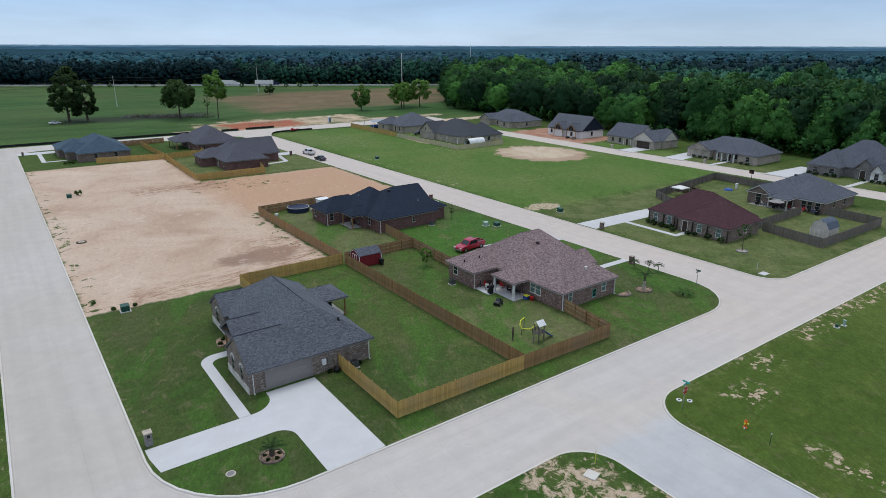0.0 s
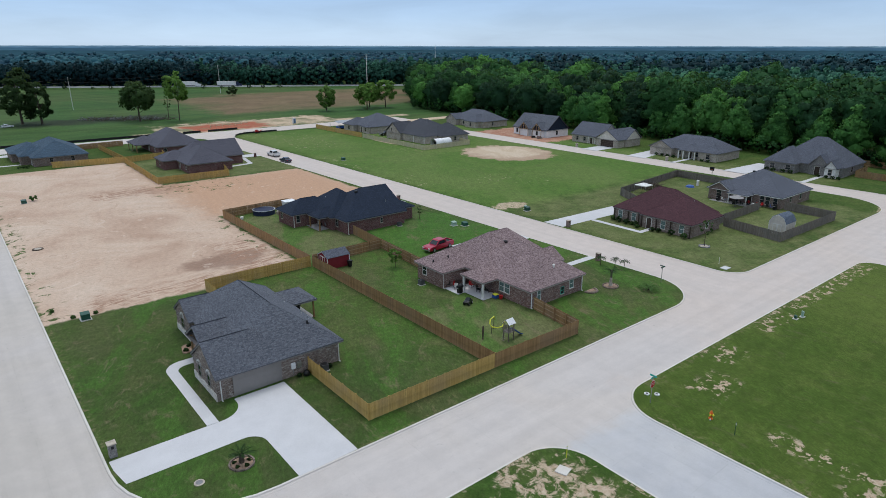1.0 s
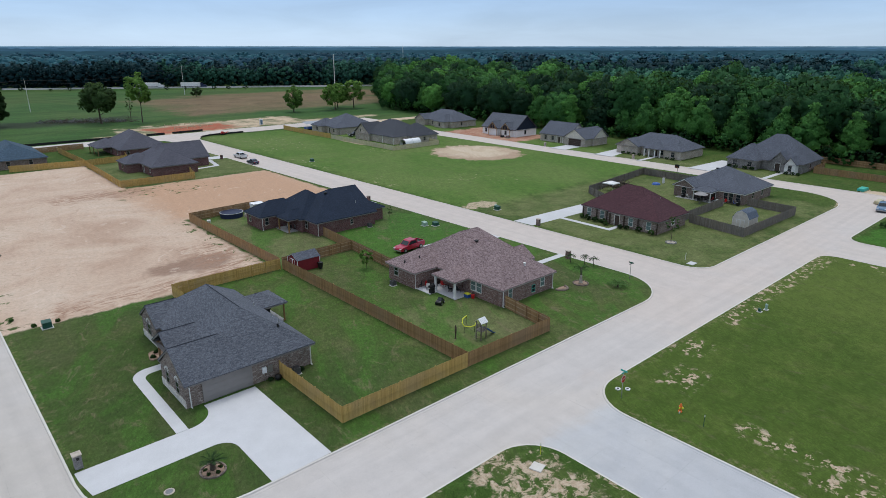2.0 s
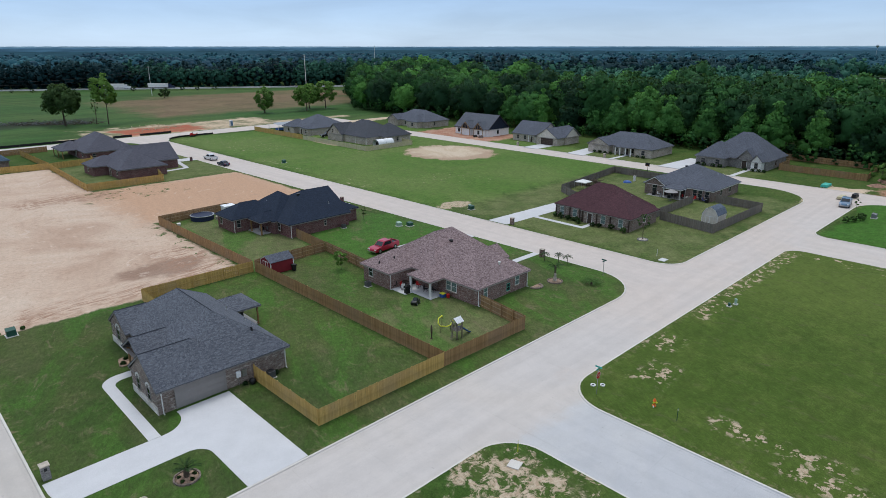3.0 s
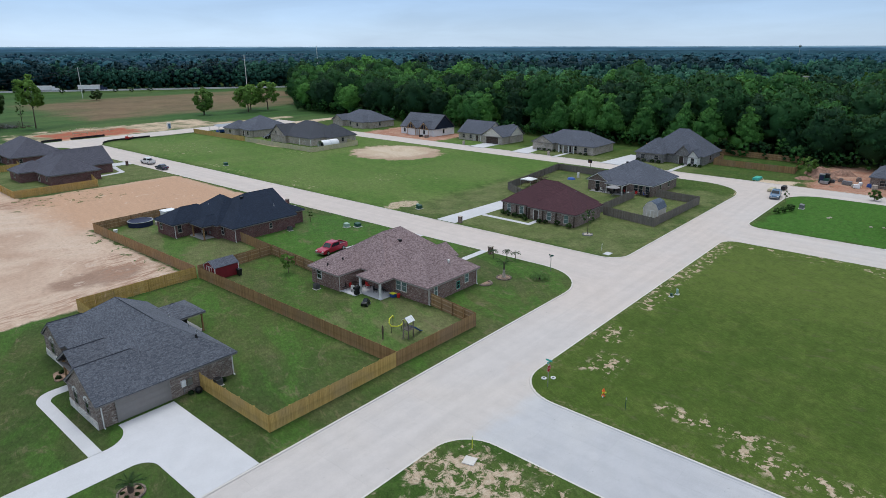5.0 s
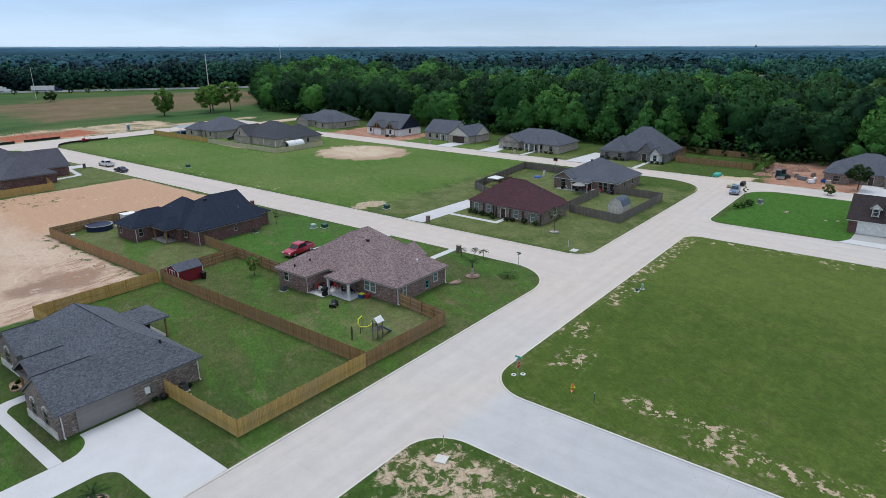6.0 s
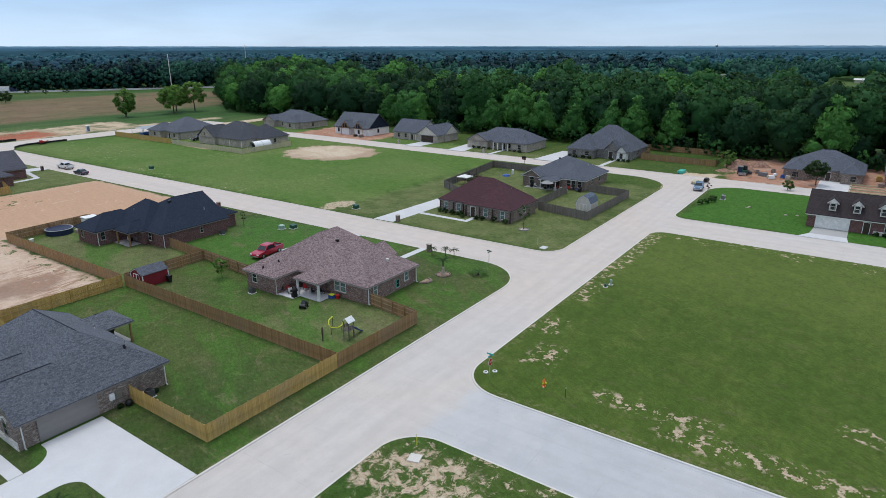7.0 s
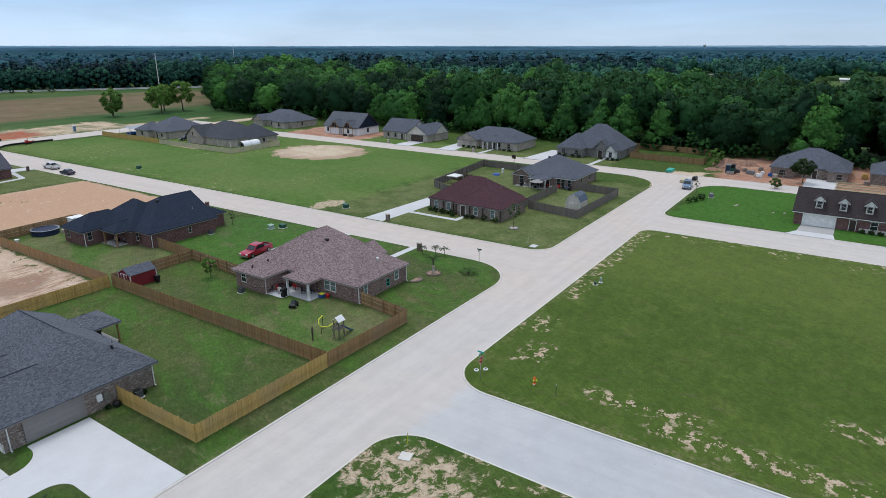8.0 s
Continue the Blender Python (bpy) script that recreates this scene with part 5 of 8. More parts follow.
    house_simple(58, 221, "red brick house with dusk-grey hip roof", [
        ((53.4, 210.2, 68.5, 232.0, 2.6, 0.6, "hh", "y"), k), ((49.2, 219.4, 58.0, 230.5, 2.6, 0.42, "hh", "x"), dict(open_sides=True, **k)), ((54.0, 224.0, 60, 231.0, 2.59, 0.5, "hh", "x"), k)],
        [("S", 210.62, 56.0, 0.9, 0.9, 1.2), ("W", 53.82, 214.5, 0.9, 1.0, 1.4)], [("W", 53.82, 221.5)], (), ((60.9, 219, 6.7, "box"), (61.0, 222, 6.9, "box")), ((49.6, 219.8, 2.5, 0.1, WOOD_BROWN), (49.6, 225.0, 2.5, 0.1, WOOD_BROWN), (49.6, 230.1, 2.5, 0.1, WOOD_BROWN)))
    house_simple(60, 182, "red brick house with dusk-grey roof and long ridge", [
        ((52.0, 181.2, 70.2, 193.6, 2.6, 0.66, "hg", "x"), k), ((51.1, 173.2, 63.9, 189.0, 2.6, 0.6, "hh", "y"), k), ((47.4, 183.2, 57.0, 192.0, 2.61, 0.5, "hh", "x"), k)],
        [("W", 51.52, 176.0, 0.9, 0.9, 1.4), ("W", 47.82, 187.6, 0.9, 0.9, 1.4)], [("W", 51.52, 181.4)], (), ((65.0, 187.4, 6.4, "box"), (61.4, 178.2, 4.0, "pipe")))
    k = dict(roof=ROOF_UMBER, wall=BRICK_RED, fascia=WHITE)
    h = house_simple(139, 0, "red brick house with dark umber roof and white dormers", [
        ((133.2, -14.6, 145.0, 8.7, 2.6, 0.62, "gg", "y"), k)], [("W", 133.62, -4.6, 0.7, 1.2, 1.5, WHITE), ("W", 133.62, -8.0, 0.7, 1.2, 1.5, WHITE)], [("W", 133.62, -1.3)], [("W", 133.62, 4.1, 5.3, 2.2, WHITE)])
    Geo().box(133.5, -14.1, 0.0, 133.618, -2.4, 0.75).link("stone_base", STONE, h, "pale stone veneer base")
    for y in (4.5, 0.6, -3.5):
        wing(h, 134.2, y - 1.0, 139.0, y + 1.0, 4.95, 0.9, "gh", "x", roof=ROOF_UMBER, wall=WHITE, fascia=WHITE, zb=3.1, lip=0.2)
        window(h, "W", 134.4, y, 3.5, 0.8, 1.35, trim=WHITE)
        for side in (-0.42, 0.42):
            Geo().box(*facing("W", 134.4, y + side - 0.03, y + side + 0.03, 0.071, 0.09, 3.5, 4.85)).link("shutter", BLACK, h)
    k = dict(roof=ROOF_SLATE, wall=BRICK_TAUPE)
    house_simple(192, 8, "new tan brick house with slate-grey hip roof on bare earth", [
        ((184.0, 0.6, 199.0, 18.6, 2.7, 0.56, "hh", "y"), k), ((181.0, 12.5, 192, 18.8, 2.7, 0.6, "hh", "x"), k), ((181.6, 0.8, 192, 6.0, 2.7, 0.8, "hh", "x"), k)],
        [("W", 181.42, 15.6, 0.7, 1.5, 1.4), ("W", 182.02, 3.0, 0.7, 1.3, 1.4)], [("W", 184.42, 8.5)])
    house_simple(196, -14, "new brick house with slate-grey roof beside the building site", [
        ((184.0, -24.0, 200.0, -3.2, 2.7, 0.5, "hh", "y"), k)], [("W", 184.42, -9.0, 0.7, 1.5, 1.4)])


houses_rest()


# ---- fences ----
def fence_meshes(material, high):
    """Shared meshes for one kind of wood: a picket in four lengths, a rail and a post, a unit long where they stretch."""
    rnd = random.Random(7)
    made = {}

    def keep(name, g):
        ob = g.link(name, WOOD_RAIL if material is WOOD_BROWN and name != "post" and not name.startswith("picket") else material)
        made[name] = ob.data
        scene.collection.objects.unlink(ob)
        bpy.data.objects.remove(ob)

    for i in range(4):
        t = high + rnd.uniform(-0.03, 0.02)
        w, lean = 0.142, rnd.uniform(-0.006, 0.006)
        g = Geo()
        g.prism([(0.0, -0.018 + lean), (w, -0.018), (w, -0.002), (0.0, -0.002 + lean)], 0.03, t - 0.03)
        g.prism([(0.02, -0.018 + lean), (w - 0.02, -0.018), (w - 0.02, -0.002), (0.02, -0.002 + lean)], t - 0.0299, t)
        keep("picket%d" % i, g)
    keep("rail", Geo().box(0.0, 0.0, 0.0, 1.0, 0.045, 0.1))
    keep("post", Geo().box(-0.045, 0.0385, 0.0, 0.045, 0.128, high - 0.05).box(-0.045, 0.0385, high - 0.0499, 0.045, 0.128, high - 0.02))
    return made


FENCE_MESHES = {}


def fence(points, material, label, flip=False, high=1.83, near=False):
    """A privacy fence along a line of plan points; the rails face the left of the line unless flipped."""
    key = (material.name, high)
    if key not in FENCE_MESHES:
        FENCE_MESHES[key] = fence_meshes(material, high)
    made = FENCE_MESHES[key]
    x0, y0 = points[0]
    root = thing("fence", x0, y0, 0, label, "fence", "fences")
    rnd = random.Random(round(x0 * 31 + y0))
    mirror = -1 if flip else 1
    joined = []
    for (ax, ay), (bx, by) in zip(points, points[1:]):
        length = math.hypot(bx - ax, by - ay)
        ux, uy = (bx - ax) / length, (by - ay) / length
        ang = math.degrees(math.atan2(by - ay, bx - ax))
        bays = max(1, round(length / 2.4))
        for i in range(bays):
            s = length * i / bays
            ob = new("post", made["post"])
            ob.parent = root
            ob.matrix_basis = pose(ax + ux * s - x0, ay + uy * s - y0, 0, rnd.uniform(-0.8, 0.8), rnd.uniform(-0.8, 0.8), ang) @ Matrix.Diagonal((1, mirror, 1, 1))
            for z in (0.3, 0.95, 1.5):
                ob = new("rail", made["rail"])
                ob.parent = root
                ob.matrix_basis = pose(ax + ux * s - x0, ay + uy * s - y0, min(z, high - 0.3), 0, rnd.uniform(-0.2, 0.2), ang) @ Matrix.Diagonal((length / bays, mirror, 1, 1))
        n = max(1, round(length / 0.15))
        for i in range(n):
            s = length * i / n
            me = made["picket%d" % rnd.randrange(4)]
            m = pose(ax + ux * s - x0, ay + uy * s - y0, rnd.uniform(-0.015, 0.01), 0, rnd.uniform(-0.5, 0.5), ang) @ Matrix.Diagonal((length / n / 0.15, mirror, 1, 1))
            if near:
                ob = new("picket", me)
                ob.parent = root
                ob.matrix_basis = m
            else:
                joined.append((me, m))
    if joined:
        v, f = [], []
        for me, m in joined:
            k = len(v)
            v += [tuple(m @ p.co) for p in me.vertices]
            f += [tuple(k + i for i in (q.vertices if mirror > 0 else reversed(q.vertices))) for q in me.polygons]
        me = bpy.data.meshes.new("fence_infill")
        me.from_pydata(v, [], f)
        me.materials.append(material)
        ob = new("fence_infill", me)
        ob.parent = root
        tagged(ob, kind="stuff")


def build_fences():
    new_l, old_l, grey_l, pale_l = "new yellow pine privacy fence", "aged brown pine privacy fence", "weathered grey pine privacy fence", "fresh pale pine privacy fence"
    fence([(26.1, 55.2), (26.2, 43.3), (42.2, 43.2)], WOOD_NEW, new_l, near=True)
    fence([(42.35, 43.2), (56.0, 43.0), (57.2, 51.5)], WOOD_BROWN, old_l, near=True)
    fence([(42.35, 85.2), (42.35, 43.4)], WOOD_BROWN, old_l, near=True)
    fence([(42.0, 85.3), (25.5, 85.3), (25.6, 75.6)], WOOD_NEW, new_l, near=True)
    fence([(42.2, 85.6), (41.9, 122.6), (56.2, 123.6), (60.5, 116.2)][::-1], WOOD_BROWN, old_l)
    fence([(42.5, 85.5), (55.8, 86.1), (56.6, 96.4)], WOOD_BROWN, old_l, True)
    fence([(55.9, 85.9), (54.8, 71.5)], WOOD_BROWN, old_l, True)
    fence([(23.8, 206.8), (42.0, 203.4)], WOOD_NEW, new_l)
    fence([(42.0, 203.2), (41.0, 165.0), (59.0, 164.5), (61.0, 173.4)], WOOD_NEW, new_l, True)
    fence([(42.2, 203.6), (41.5, 236.0)], WOOD_NEW, new_l)
    fence([(42.4, 203.3), (54.0, 205.0), (55.0, 211.5)], WOOD_NEW, new_l)
    fence([(30.0, 238.5), (50.0, 240.0)], WOOD_BROWN, old_l)
    fence([(125.8, 241), (126.2, 205.0)], WOOD_NEW, new_l)
    fence([(126.2, 204.6), (126.4, 166.0), (147.0, 166.3), (147.5, 172.6)], WOOD_PALE, pale_l, high=1.6)
    fence([(115.6, 56.0), (113.4, 44.3), (137.2, 44.0), (138.0, 54.2)], WOOD_GREY, grey_l)
    fence([(122.2, 84.6), (152.4, 88.4), (151.5, 70.2)], WOOD_GREY, grey_l, True)
    fence([(115.5, 73.2), (122.0, 84.2)], WOOD_GREY, grey_l)
    fence([(116.2, 57.2), (134.0, 57.6)], WOOD_GREY, grey_l)
    fence([(199.6, 58.6), (189.0, 58.0), (188.6, 36.4), (208.0, 38.2), (209.0, 63.0)], WOOD_BROWN, old_l)
    fence([(196, 79.0), (206, 86)], WOOD_BROWN, old_l)
    fence([(196.0, 190.0), (204.0, 196.0)], WOOD_BROWN, old_l)


build_fences()


# ---- trees ----
def blob(rng, centre, radius, rough=0.3, fine=False):
    """An uneven lump of foliage, 20 or 80 faces."""
    bm = bmesh.new()
    bmesh.ops.create_icosphere(bm, subdivisions=2 if fine else 1, radius=1.0)
    v = np.array([p.co[:] for p in bm.verts])
    f = np.array([[x.index for x in q.verts] for q in bm.faces])
    bm.free()
    v = v * (1 + rng.uniform(-rough, rough, (len(v), 1)))
    return v * radius + centre, f


ICO = {False: blob(np.random.default_rng(0), np.zeros(3), 1.0, 0.0), True: blob(np.random.default_rng(0), np.zeros(3), 1.0, 0.0, True)}


def unit(v):
    return v / np.maximum(np.linalg.norm(v, axis=-1, keepdims=True), 1e-6)


def sprays(rng, centre, radius, count, size, lean, inner=0.84):
    """Small leaf sprays, as bent quads, over the side of a lump that faces out of the crown."""
    d = unit(rng.normal(size=(count, 3)) * 0.75 + lean)
    p = centre + d * radius * rng.uniform(inner, 1.26, (count, 1))
    n = unit(d + rng.normal(size=(count, 3)) * 0.6)
    u = unit(np.cross(n, rng.normal(size=(count, 3))))
    w = np.cross(n, u)
    s = size * rng.uniform(0.55, 1.3, (count, 1))
    v = np.stack([p - u * s - w * s * 0.4, p + u * s * 0.3 - w * s, p + u * s + w * s * 0.5 - n * s * 0.25, p - u * s * 0.2 + w * s], 1).reshape(-1, 3)
    k = np.arange(count)[:, None] * 4
    f = np.concatenate([k + [0, 1, 2], k + [0, 2, 3]], 0)
    return v, f, np.repeat(unit(d + rng.normal(size=(count, 3)) * 0.45), 4, 0)


def crown_template(seed, high, wide, lobes, per, size, kind="broad", fine=False, bottom=0.28, low=-0.72, core=0.86, clump=1.0, heart_size=0.0):
    """Crown of a tree with its foot at the origin: lumps set round an uneven dome, each covered with leaf sprays.
    Gives vertices, faces, tones and soft normals that follow the crown's outline."""
    rng = np.random.default_rng(seed)
    vs, fs, ts, ns = [], [], [], []
    mid, tall = high * (1 + bottom) / 2, high * (1 - bottom) / 2
    skew = rng.uniform(-0.15, 0.15, 2) * wide
    heart = np.array([skew[0] * 0.5, skew[1] * 0.5, mid - tall * 0.15])
    span = np.array([wide, wide, tall])

    def add(v, f, tone, n):
        out = unit((v - heart - [0, 0, tall * 0.2]) / span)
        fs.append(f + add.k), vs.append(v), ts.append(tone), ns.append(unit(out * 0.7 + n * 0.5))
        add.k += len(v)

    def lump(c, rr, tone, detail):
        bv, bf = ICO[detail]
        v = bv * (1 + rng.uniform(-0.16, 0.16, (len(bv), 1))) * rr + c
        add(v, bf, np.full(len(v), tone), unit(bv))

    add.k = 0
    if heart_size:
        lump(heart, span * heart_size, -0.04, True)
    for i in range(lobes):
        if kind == "pine":
            h = bottom + (1 - bottom) * (i + rng.uniform(0, 1)) / lobes
            a = rng.uniform(0, 2 * math.pi)
            reach = wide * (1.02 - h) * rng.uniform(0.3, 0.9) + 0.2
            r = wide * rng.uniform(0.22, 0.34) * (1.25 - 0.75 * h)
            c = np.array([reach * math.cos(a), reach * math.sin(a), h * high - r * 0.4])
            lean = np.array([math.cos(a), math.sin(a), 0.7])
        else:
            q = (i + 0.5 + rng.uniform(-0.4, 0.4)) / lobes
            zz = 1 - (1 - low) * q
            a = i * 2.39996 + rng.uniform(-0.4, 0.4)
            ring = math.sqrt(max(0.0, 1 - zz * zz))
            if kind == "cone":
                ring = 1.15 * (1.02 - zz) / 1.72
            d = np.array([ring * math.cos(a), ring * math.sin(a), zz])
            c = d * span * rng.uniform(0.55, 0.92) + np.array([skew[0] * (1 + zz) / 2, skew[1] * (1 + zz) / 2, mid])
            r = wide * clump * rng.uniform(0.24, 0.42) * (1.15 - 0.4 * zz if kind == "cone" else 1.0)
            lean = d + np.array([0, 0, 0.35])
        rr = r * np.array([1, 1, rng.uniform(0.65, 0.85)])
        lump(c, rr * (core if per else 0.95), rng.uniform(-0.06, 0.02), fine)
        if per:
            v, f, n = sprays(rng, c, rr, per, size, lean, 0.84 if core > 0.6 else 0.4)
            add(v, f, np.repeat(rng.uniform(-0.09, 0.12, len(v) // 4), 4), n)
    return np.concatenate(vs), np.concatenate(fs), np.concatenate(ts), np.concatenate(ns)


def mesh_from(name, v, f, tint, normals, material):
    me = bpy.data.meshes.new(name)
    me.vertices.add(len(v))
    me.vertices.foreach_set("co", np.asarray(v, dtype=np.float32).ravel())
    me.loops.add(len(f) * 3)
    me.loops.foreach_set("vertex_index", np.asarray(f, dtype=np.int32).ravel())
    me.polygons.add(len(f))
    me.polygons.foreach_set("loop_start", np.arange(0, len(f) * 3, 3, dtype=np.int32))
    me.attributes.new("tint", "FLOAT", "POINT").data.foreach_set("value", np.clip(tint, 0, 1).astype(np.float32))
    me.polygons.foreach_set("use_smooth", np.ones(len(f), dtype=bool))
    me.materials.append(material)
    me.update(calc_edges=True)
    me.normals_split_custom_set_from_vertices(np.asarray(normals, dtype=np.float32))
    return me


def scatter(name, templates, places, material, label, category="trees"):
    """Many trees joined into one mesh: places of (x, y, z, scale, turn, tint, template)."""
    vs, fs, ts, ns, k = [], [], [], [], 0
    for x, y, z, s, a, tint, which in places:
        v, f, t, n = templates[int(which) % len(templates)]
        c, d = math.cos(a), math.sin(a)
        turn = np.array([[c, d, 0], [-d, c, 0], [0, 0, 1]])
        vs.append(v @ turn * s + [x, y, z]), fs.append(f + k), ts.append(t + tint), ns.append(n @ turn)
        k += len(v)
    ob = new(name, mesh_from(name, np.concatenate(vs), np.concatenate(fs), np.concatenate(ts), np.concatenate(ns), material))
    return tagged(ob, label, category, kind="stuff")


def wood_edge(y):
    """Where the wood begins, east of the houses."""
    return float(np.interp(y, [-80, -20, 8, 34, 64, 95, 135, 180, 225, 262, 290, 320], [206, 206, 208, 212, 214, 212, 212, 214, 216, 216, 219, 240]))


def past_highway(x, y):
    """Metres beyond the middle of the highway."""
    return (y - (655 - 0.62 * x)) * 0.85


def in_wood(x, y):
    """Whether the near wood covers a place."""
    if y < 300:
        return x > wood_edge(max(y, -80)) + 20
    return x > 226 + (y - 300) * 0.74 and past_highway(x, y) < -26


def wood_depth(x, y):
    """Metres into the near wood from its edge; negative outside it."""
    return x - (wood_edge(max(y, -80)) if y < 300 else 226 + (y - 300) * 0.74)


def build_woods():
    rng = np.random.default_rng(11)
    near = [crown_template(20 + i, h, w, 40, 50, 0.40, "broad", False, b, clump=0.85, heart_size=0.8) for i, (h, w, b) in enumerate([(22, 9.0, 0.1), (19, 8.4, 0.06), (24, 8.6, 0.14), (17, 7.6, 0.04), (21, 7.4, 0.1), (12, 5.2, 0.03)])]
    near.append(crown_template(41, 18, 5.2, 30, 60, 0.38, "cone", False, 0.03, heart_size=0.5))
    near.append(crown_template(42, 21, 5.6, 32, 60, 0.38, "cone", False, 0.03, heart_size=0.5))
    mid = [crown_template(50 + i, h, w, 17, 46, 0.46, "broad", False, 0.3, -0.2, clump=0.9, heart_size=0.8) for i, (h, w) in enumerate([(22, 8.4), (20, 7.6), (24, 8.0), (18, 7.0)])]
    far = [crown_template(70 + i, h, w, 6, 9, 0.8, "broad", False, 0.25, -0.1, heart_size=0.82) for i, (h, w) in enumerate([(19, 7.2), (16, 7.8), (21, 6.6), (14, 7.0)])]
    farther = [crown_template(76 + i, h, w, 3, 0, 1.6, "broad", False, 0.1, -0.1, heart_size=0.86) for i, (h, w) in enumerate([(20, 11.5), (17, 12.5), (22, 10.5), (15, 11.0)])]
    hedge = [crown_template(80 + i, h, w, 14, 16, 0.75, "broad", False, 0.0, -0.95) for i, (h, w) in enumerate([(20, 6.0), (17, 5.6), (22, 5.4), (15, 5.0)])]
    front, behind, wall, mixed = [], [], [], []
    stands = {(dark, remote): [] for dark in (False, True) for remote in (False, True)}
    tones, odds = [0.0, 0.14, 0.36, 0.62, 0.92], [0.22, 0.22, 0.26, 0.2, 0.10]
    y = -75.0
    while y < 300:
        e = wood_edge(y)
        for row in range(4):
            x = e + row * 9.0 + rng.uniform(-3, 3)
            slim = row == 0 and rng.random() < (0.85 if 48 < y < 120 else 0.5 if 120 <= y < 200 else 0.2)
            pick = rng.integers(6, 8) if slim else rng.integers(0, 6 if row < 1 else 5)
            # toward the south end deep shade is put into the leaf tone
            tone = rng.uniform(0.55, 0.85) if slim else rng.choice(tones, p=odds) * (0.6 if y < 40 else 0.8 if y < 116 else 1.0) + rng.uniform(-0.05, 0.05)
            (front if row < 3 else behind).append((x, y + rng.uniform(-3, 3), 0, rng.uniform(0.72, 1.02) if slim else rng.uniform(0.6, 0.95) if row < 1 else rng.uniform(0.74, 1.1), rng.uniform(0, 6.28), tone, pick))
        y += 11.0
    y = 300.0
    while y < 462:
        for row in range(2):
            x = 226 + (y - 300) * 0.74 + row * 7 + rng.uniform(-2.5, 2.5)
            front.append((x, y + rng.uniform(-2.5, 2.5), 0, rng.uniform(0.72, 1.0), rng.uniform(0, 6.28), rng.choice(tones, p=odds), rng.integers(0, 6)))
        y += 8.5
    for x in np.arange(232, 420, 11.5):
        for yy in np.arange(-150, 520, 11.5):
            if in_wood(x, yy) and 26 < wood_depth(x, yy) < (88 if yy > 112 else 60) and not (x > 245 and abs(yy - 0.018 * x) < 22) and x * 0.95 + 60 > -yy:
                # same darker tones here, standing in for the deep shade southward
                behind.append((x + rng.uniform(-4, 4), yy + rng.uniform(-4, 4), 0, rng.uniform(0.7, 1.12), rng.uniform(0, 6.28), rng.choice(tones, p=odds) * (0.55 if yy < 45 else 0.75 if yy < 112 else 0.95) + rng.uniform(-0.06, 0.06), rng.integers(0, 4)))
    under = []
    y = -75.0
    while y < 470:
        x = (wood_edge(y) if y < 300 else 226 + (y - 300) * 0.74) - rng.uniform(2.0, 6.0)
        under.append((x, y, 0, rng.uniform(0.2, 0.36), rng.uniform(0, 6.28), rng.uniform(0.15, 0.8), rng.integers(0, 4)))
        y += rng.uniform(2.2, 4.2)
    scatter("undergrowth", hedge, under, LEAF_WOOD, "low green undergrowth along the edge of the wood", "undergrowth")
    scatter("woodland_edge", near, front, LEAF_WOOD, "dense deciduous trees at the edge of the wood")
    scatter("woodland", mid, behind, LEAF_WOOD, "dense deciduous wood behind the houses")
    # the closed wall of trees just past the highway
    for row in range(4):
        x = -120.0
        while x < 540:
            past = 15 + row * 7 + rng.uniform(-1.5, 1.5)
            dark = noise.noise(Vector((x * 0.011, row * 0.2, 5.0))) + (0.35 if x < 190 else -0.05)
            item = (x, 655 - 0.62 * x + past / 0.85, -0.5, rng.uniform(0.85, 1.15) + 0.03 * row, rng.uniform(0, 6.28), rng.uniform(0.0, 0.5), rng.integers(0, 4))
            (wall if dark > 0 else mixed).append(item)
            x += rng.uniform(6.0, 8.6)
    # woods and farmland further off: stands, belts of tall pines and clearings
    r = 285.0
    while r < 1750:
        step = max(10.5, r * 0.0205)
        n = int(r * radians(108) / step)
        for i in range(n):
            a = 92 - 108 * (i + rng.uniform(0, 1)) / n
            rr = r + rng.uniform(-0.5, 0.5) * step
            x, yy = rr * math.cos(radians(a)), rr * math.sin(radians(a))
            past = past_highway(x, yy)
            inside = in_wood(x, yy)
            if past < 36 and yy > 300 and not inside:
                continue
            if not inside and yy <= 300 or inside and wood_depth(x, yy) < (88 if yy > 112 else 60):
                continue
            belt = 14.0 < a < 44 and 500 < rr < 660
            if 10.8 < a < 13.2 and rr < 830 or 245 < x < 735 and abs(yy - 0.018 * x) < 32:
                continue
            gaps = noise.noise(Vector((x * 0.0045, yy * 0.0045, 3.3)))
            low = a < 16 and rr < 640
            if not belt and gaps > (0.0 if low else 0.3) and (past > 140 or yy < 300):
                continue
            stand = noise.noise(Vector((x * 0.004, yy * 0.004, 9.1)))
            dark = belt or stand < -0.16 and a > 16 or x < 330 and past < 130 and not inside
            size = rng.uniform(0.72, 1.05) * (1 + 0.15 * rr / 1750) * (0.72 if low else 1.18 if belt else 1.0)
            tone = rng.choice(tones, p=odds) * 0.8 + 0.35 * stand + rng.uniform(-0.1, 0.2)
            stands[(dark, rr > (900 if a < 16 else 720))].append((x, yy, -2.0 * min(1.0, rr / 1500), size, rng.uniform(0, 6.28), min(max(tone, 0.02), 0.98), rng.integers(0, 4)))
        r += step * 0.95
    # stands further off take the leaf tones that hold more haze
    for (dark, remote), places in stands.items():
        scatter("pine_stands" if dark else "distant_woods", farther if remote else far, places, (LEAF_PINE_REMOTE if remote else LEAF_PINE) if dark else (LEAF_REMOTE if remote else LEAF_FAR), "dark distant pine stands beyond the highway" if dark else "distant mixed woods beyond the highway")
    scatter("highway_trees", hedge, mixed, LEAF_FAR, "closed row of green trees along the highway")
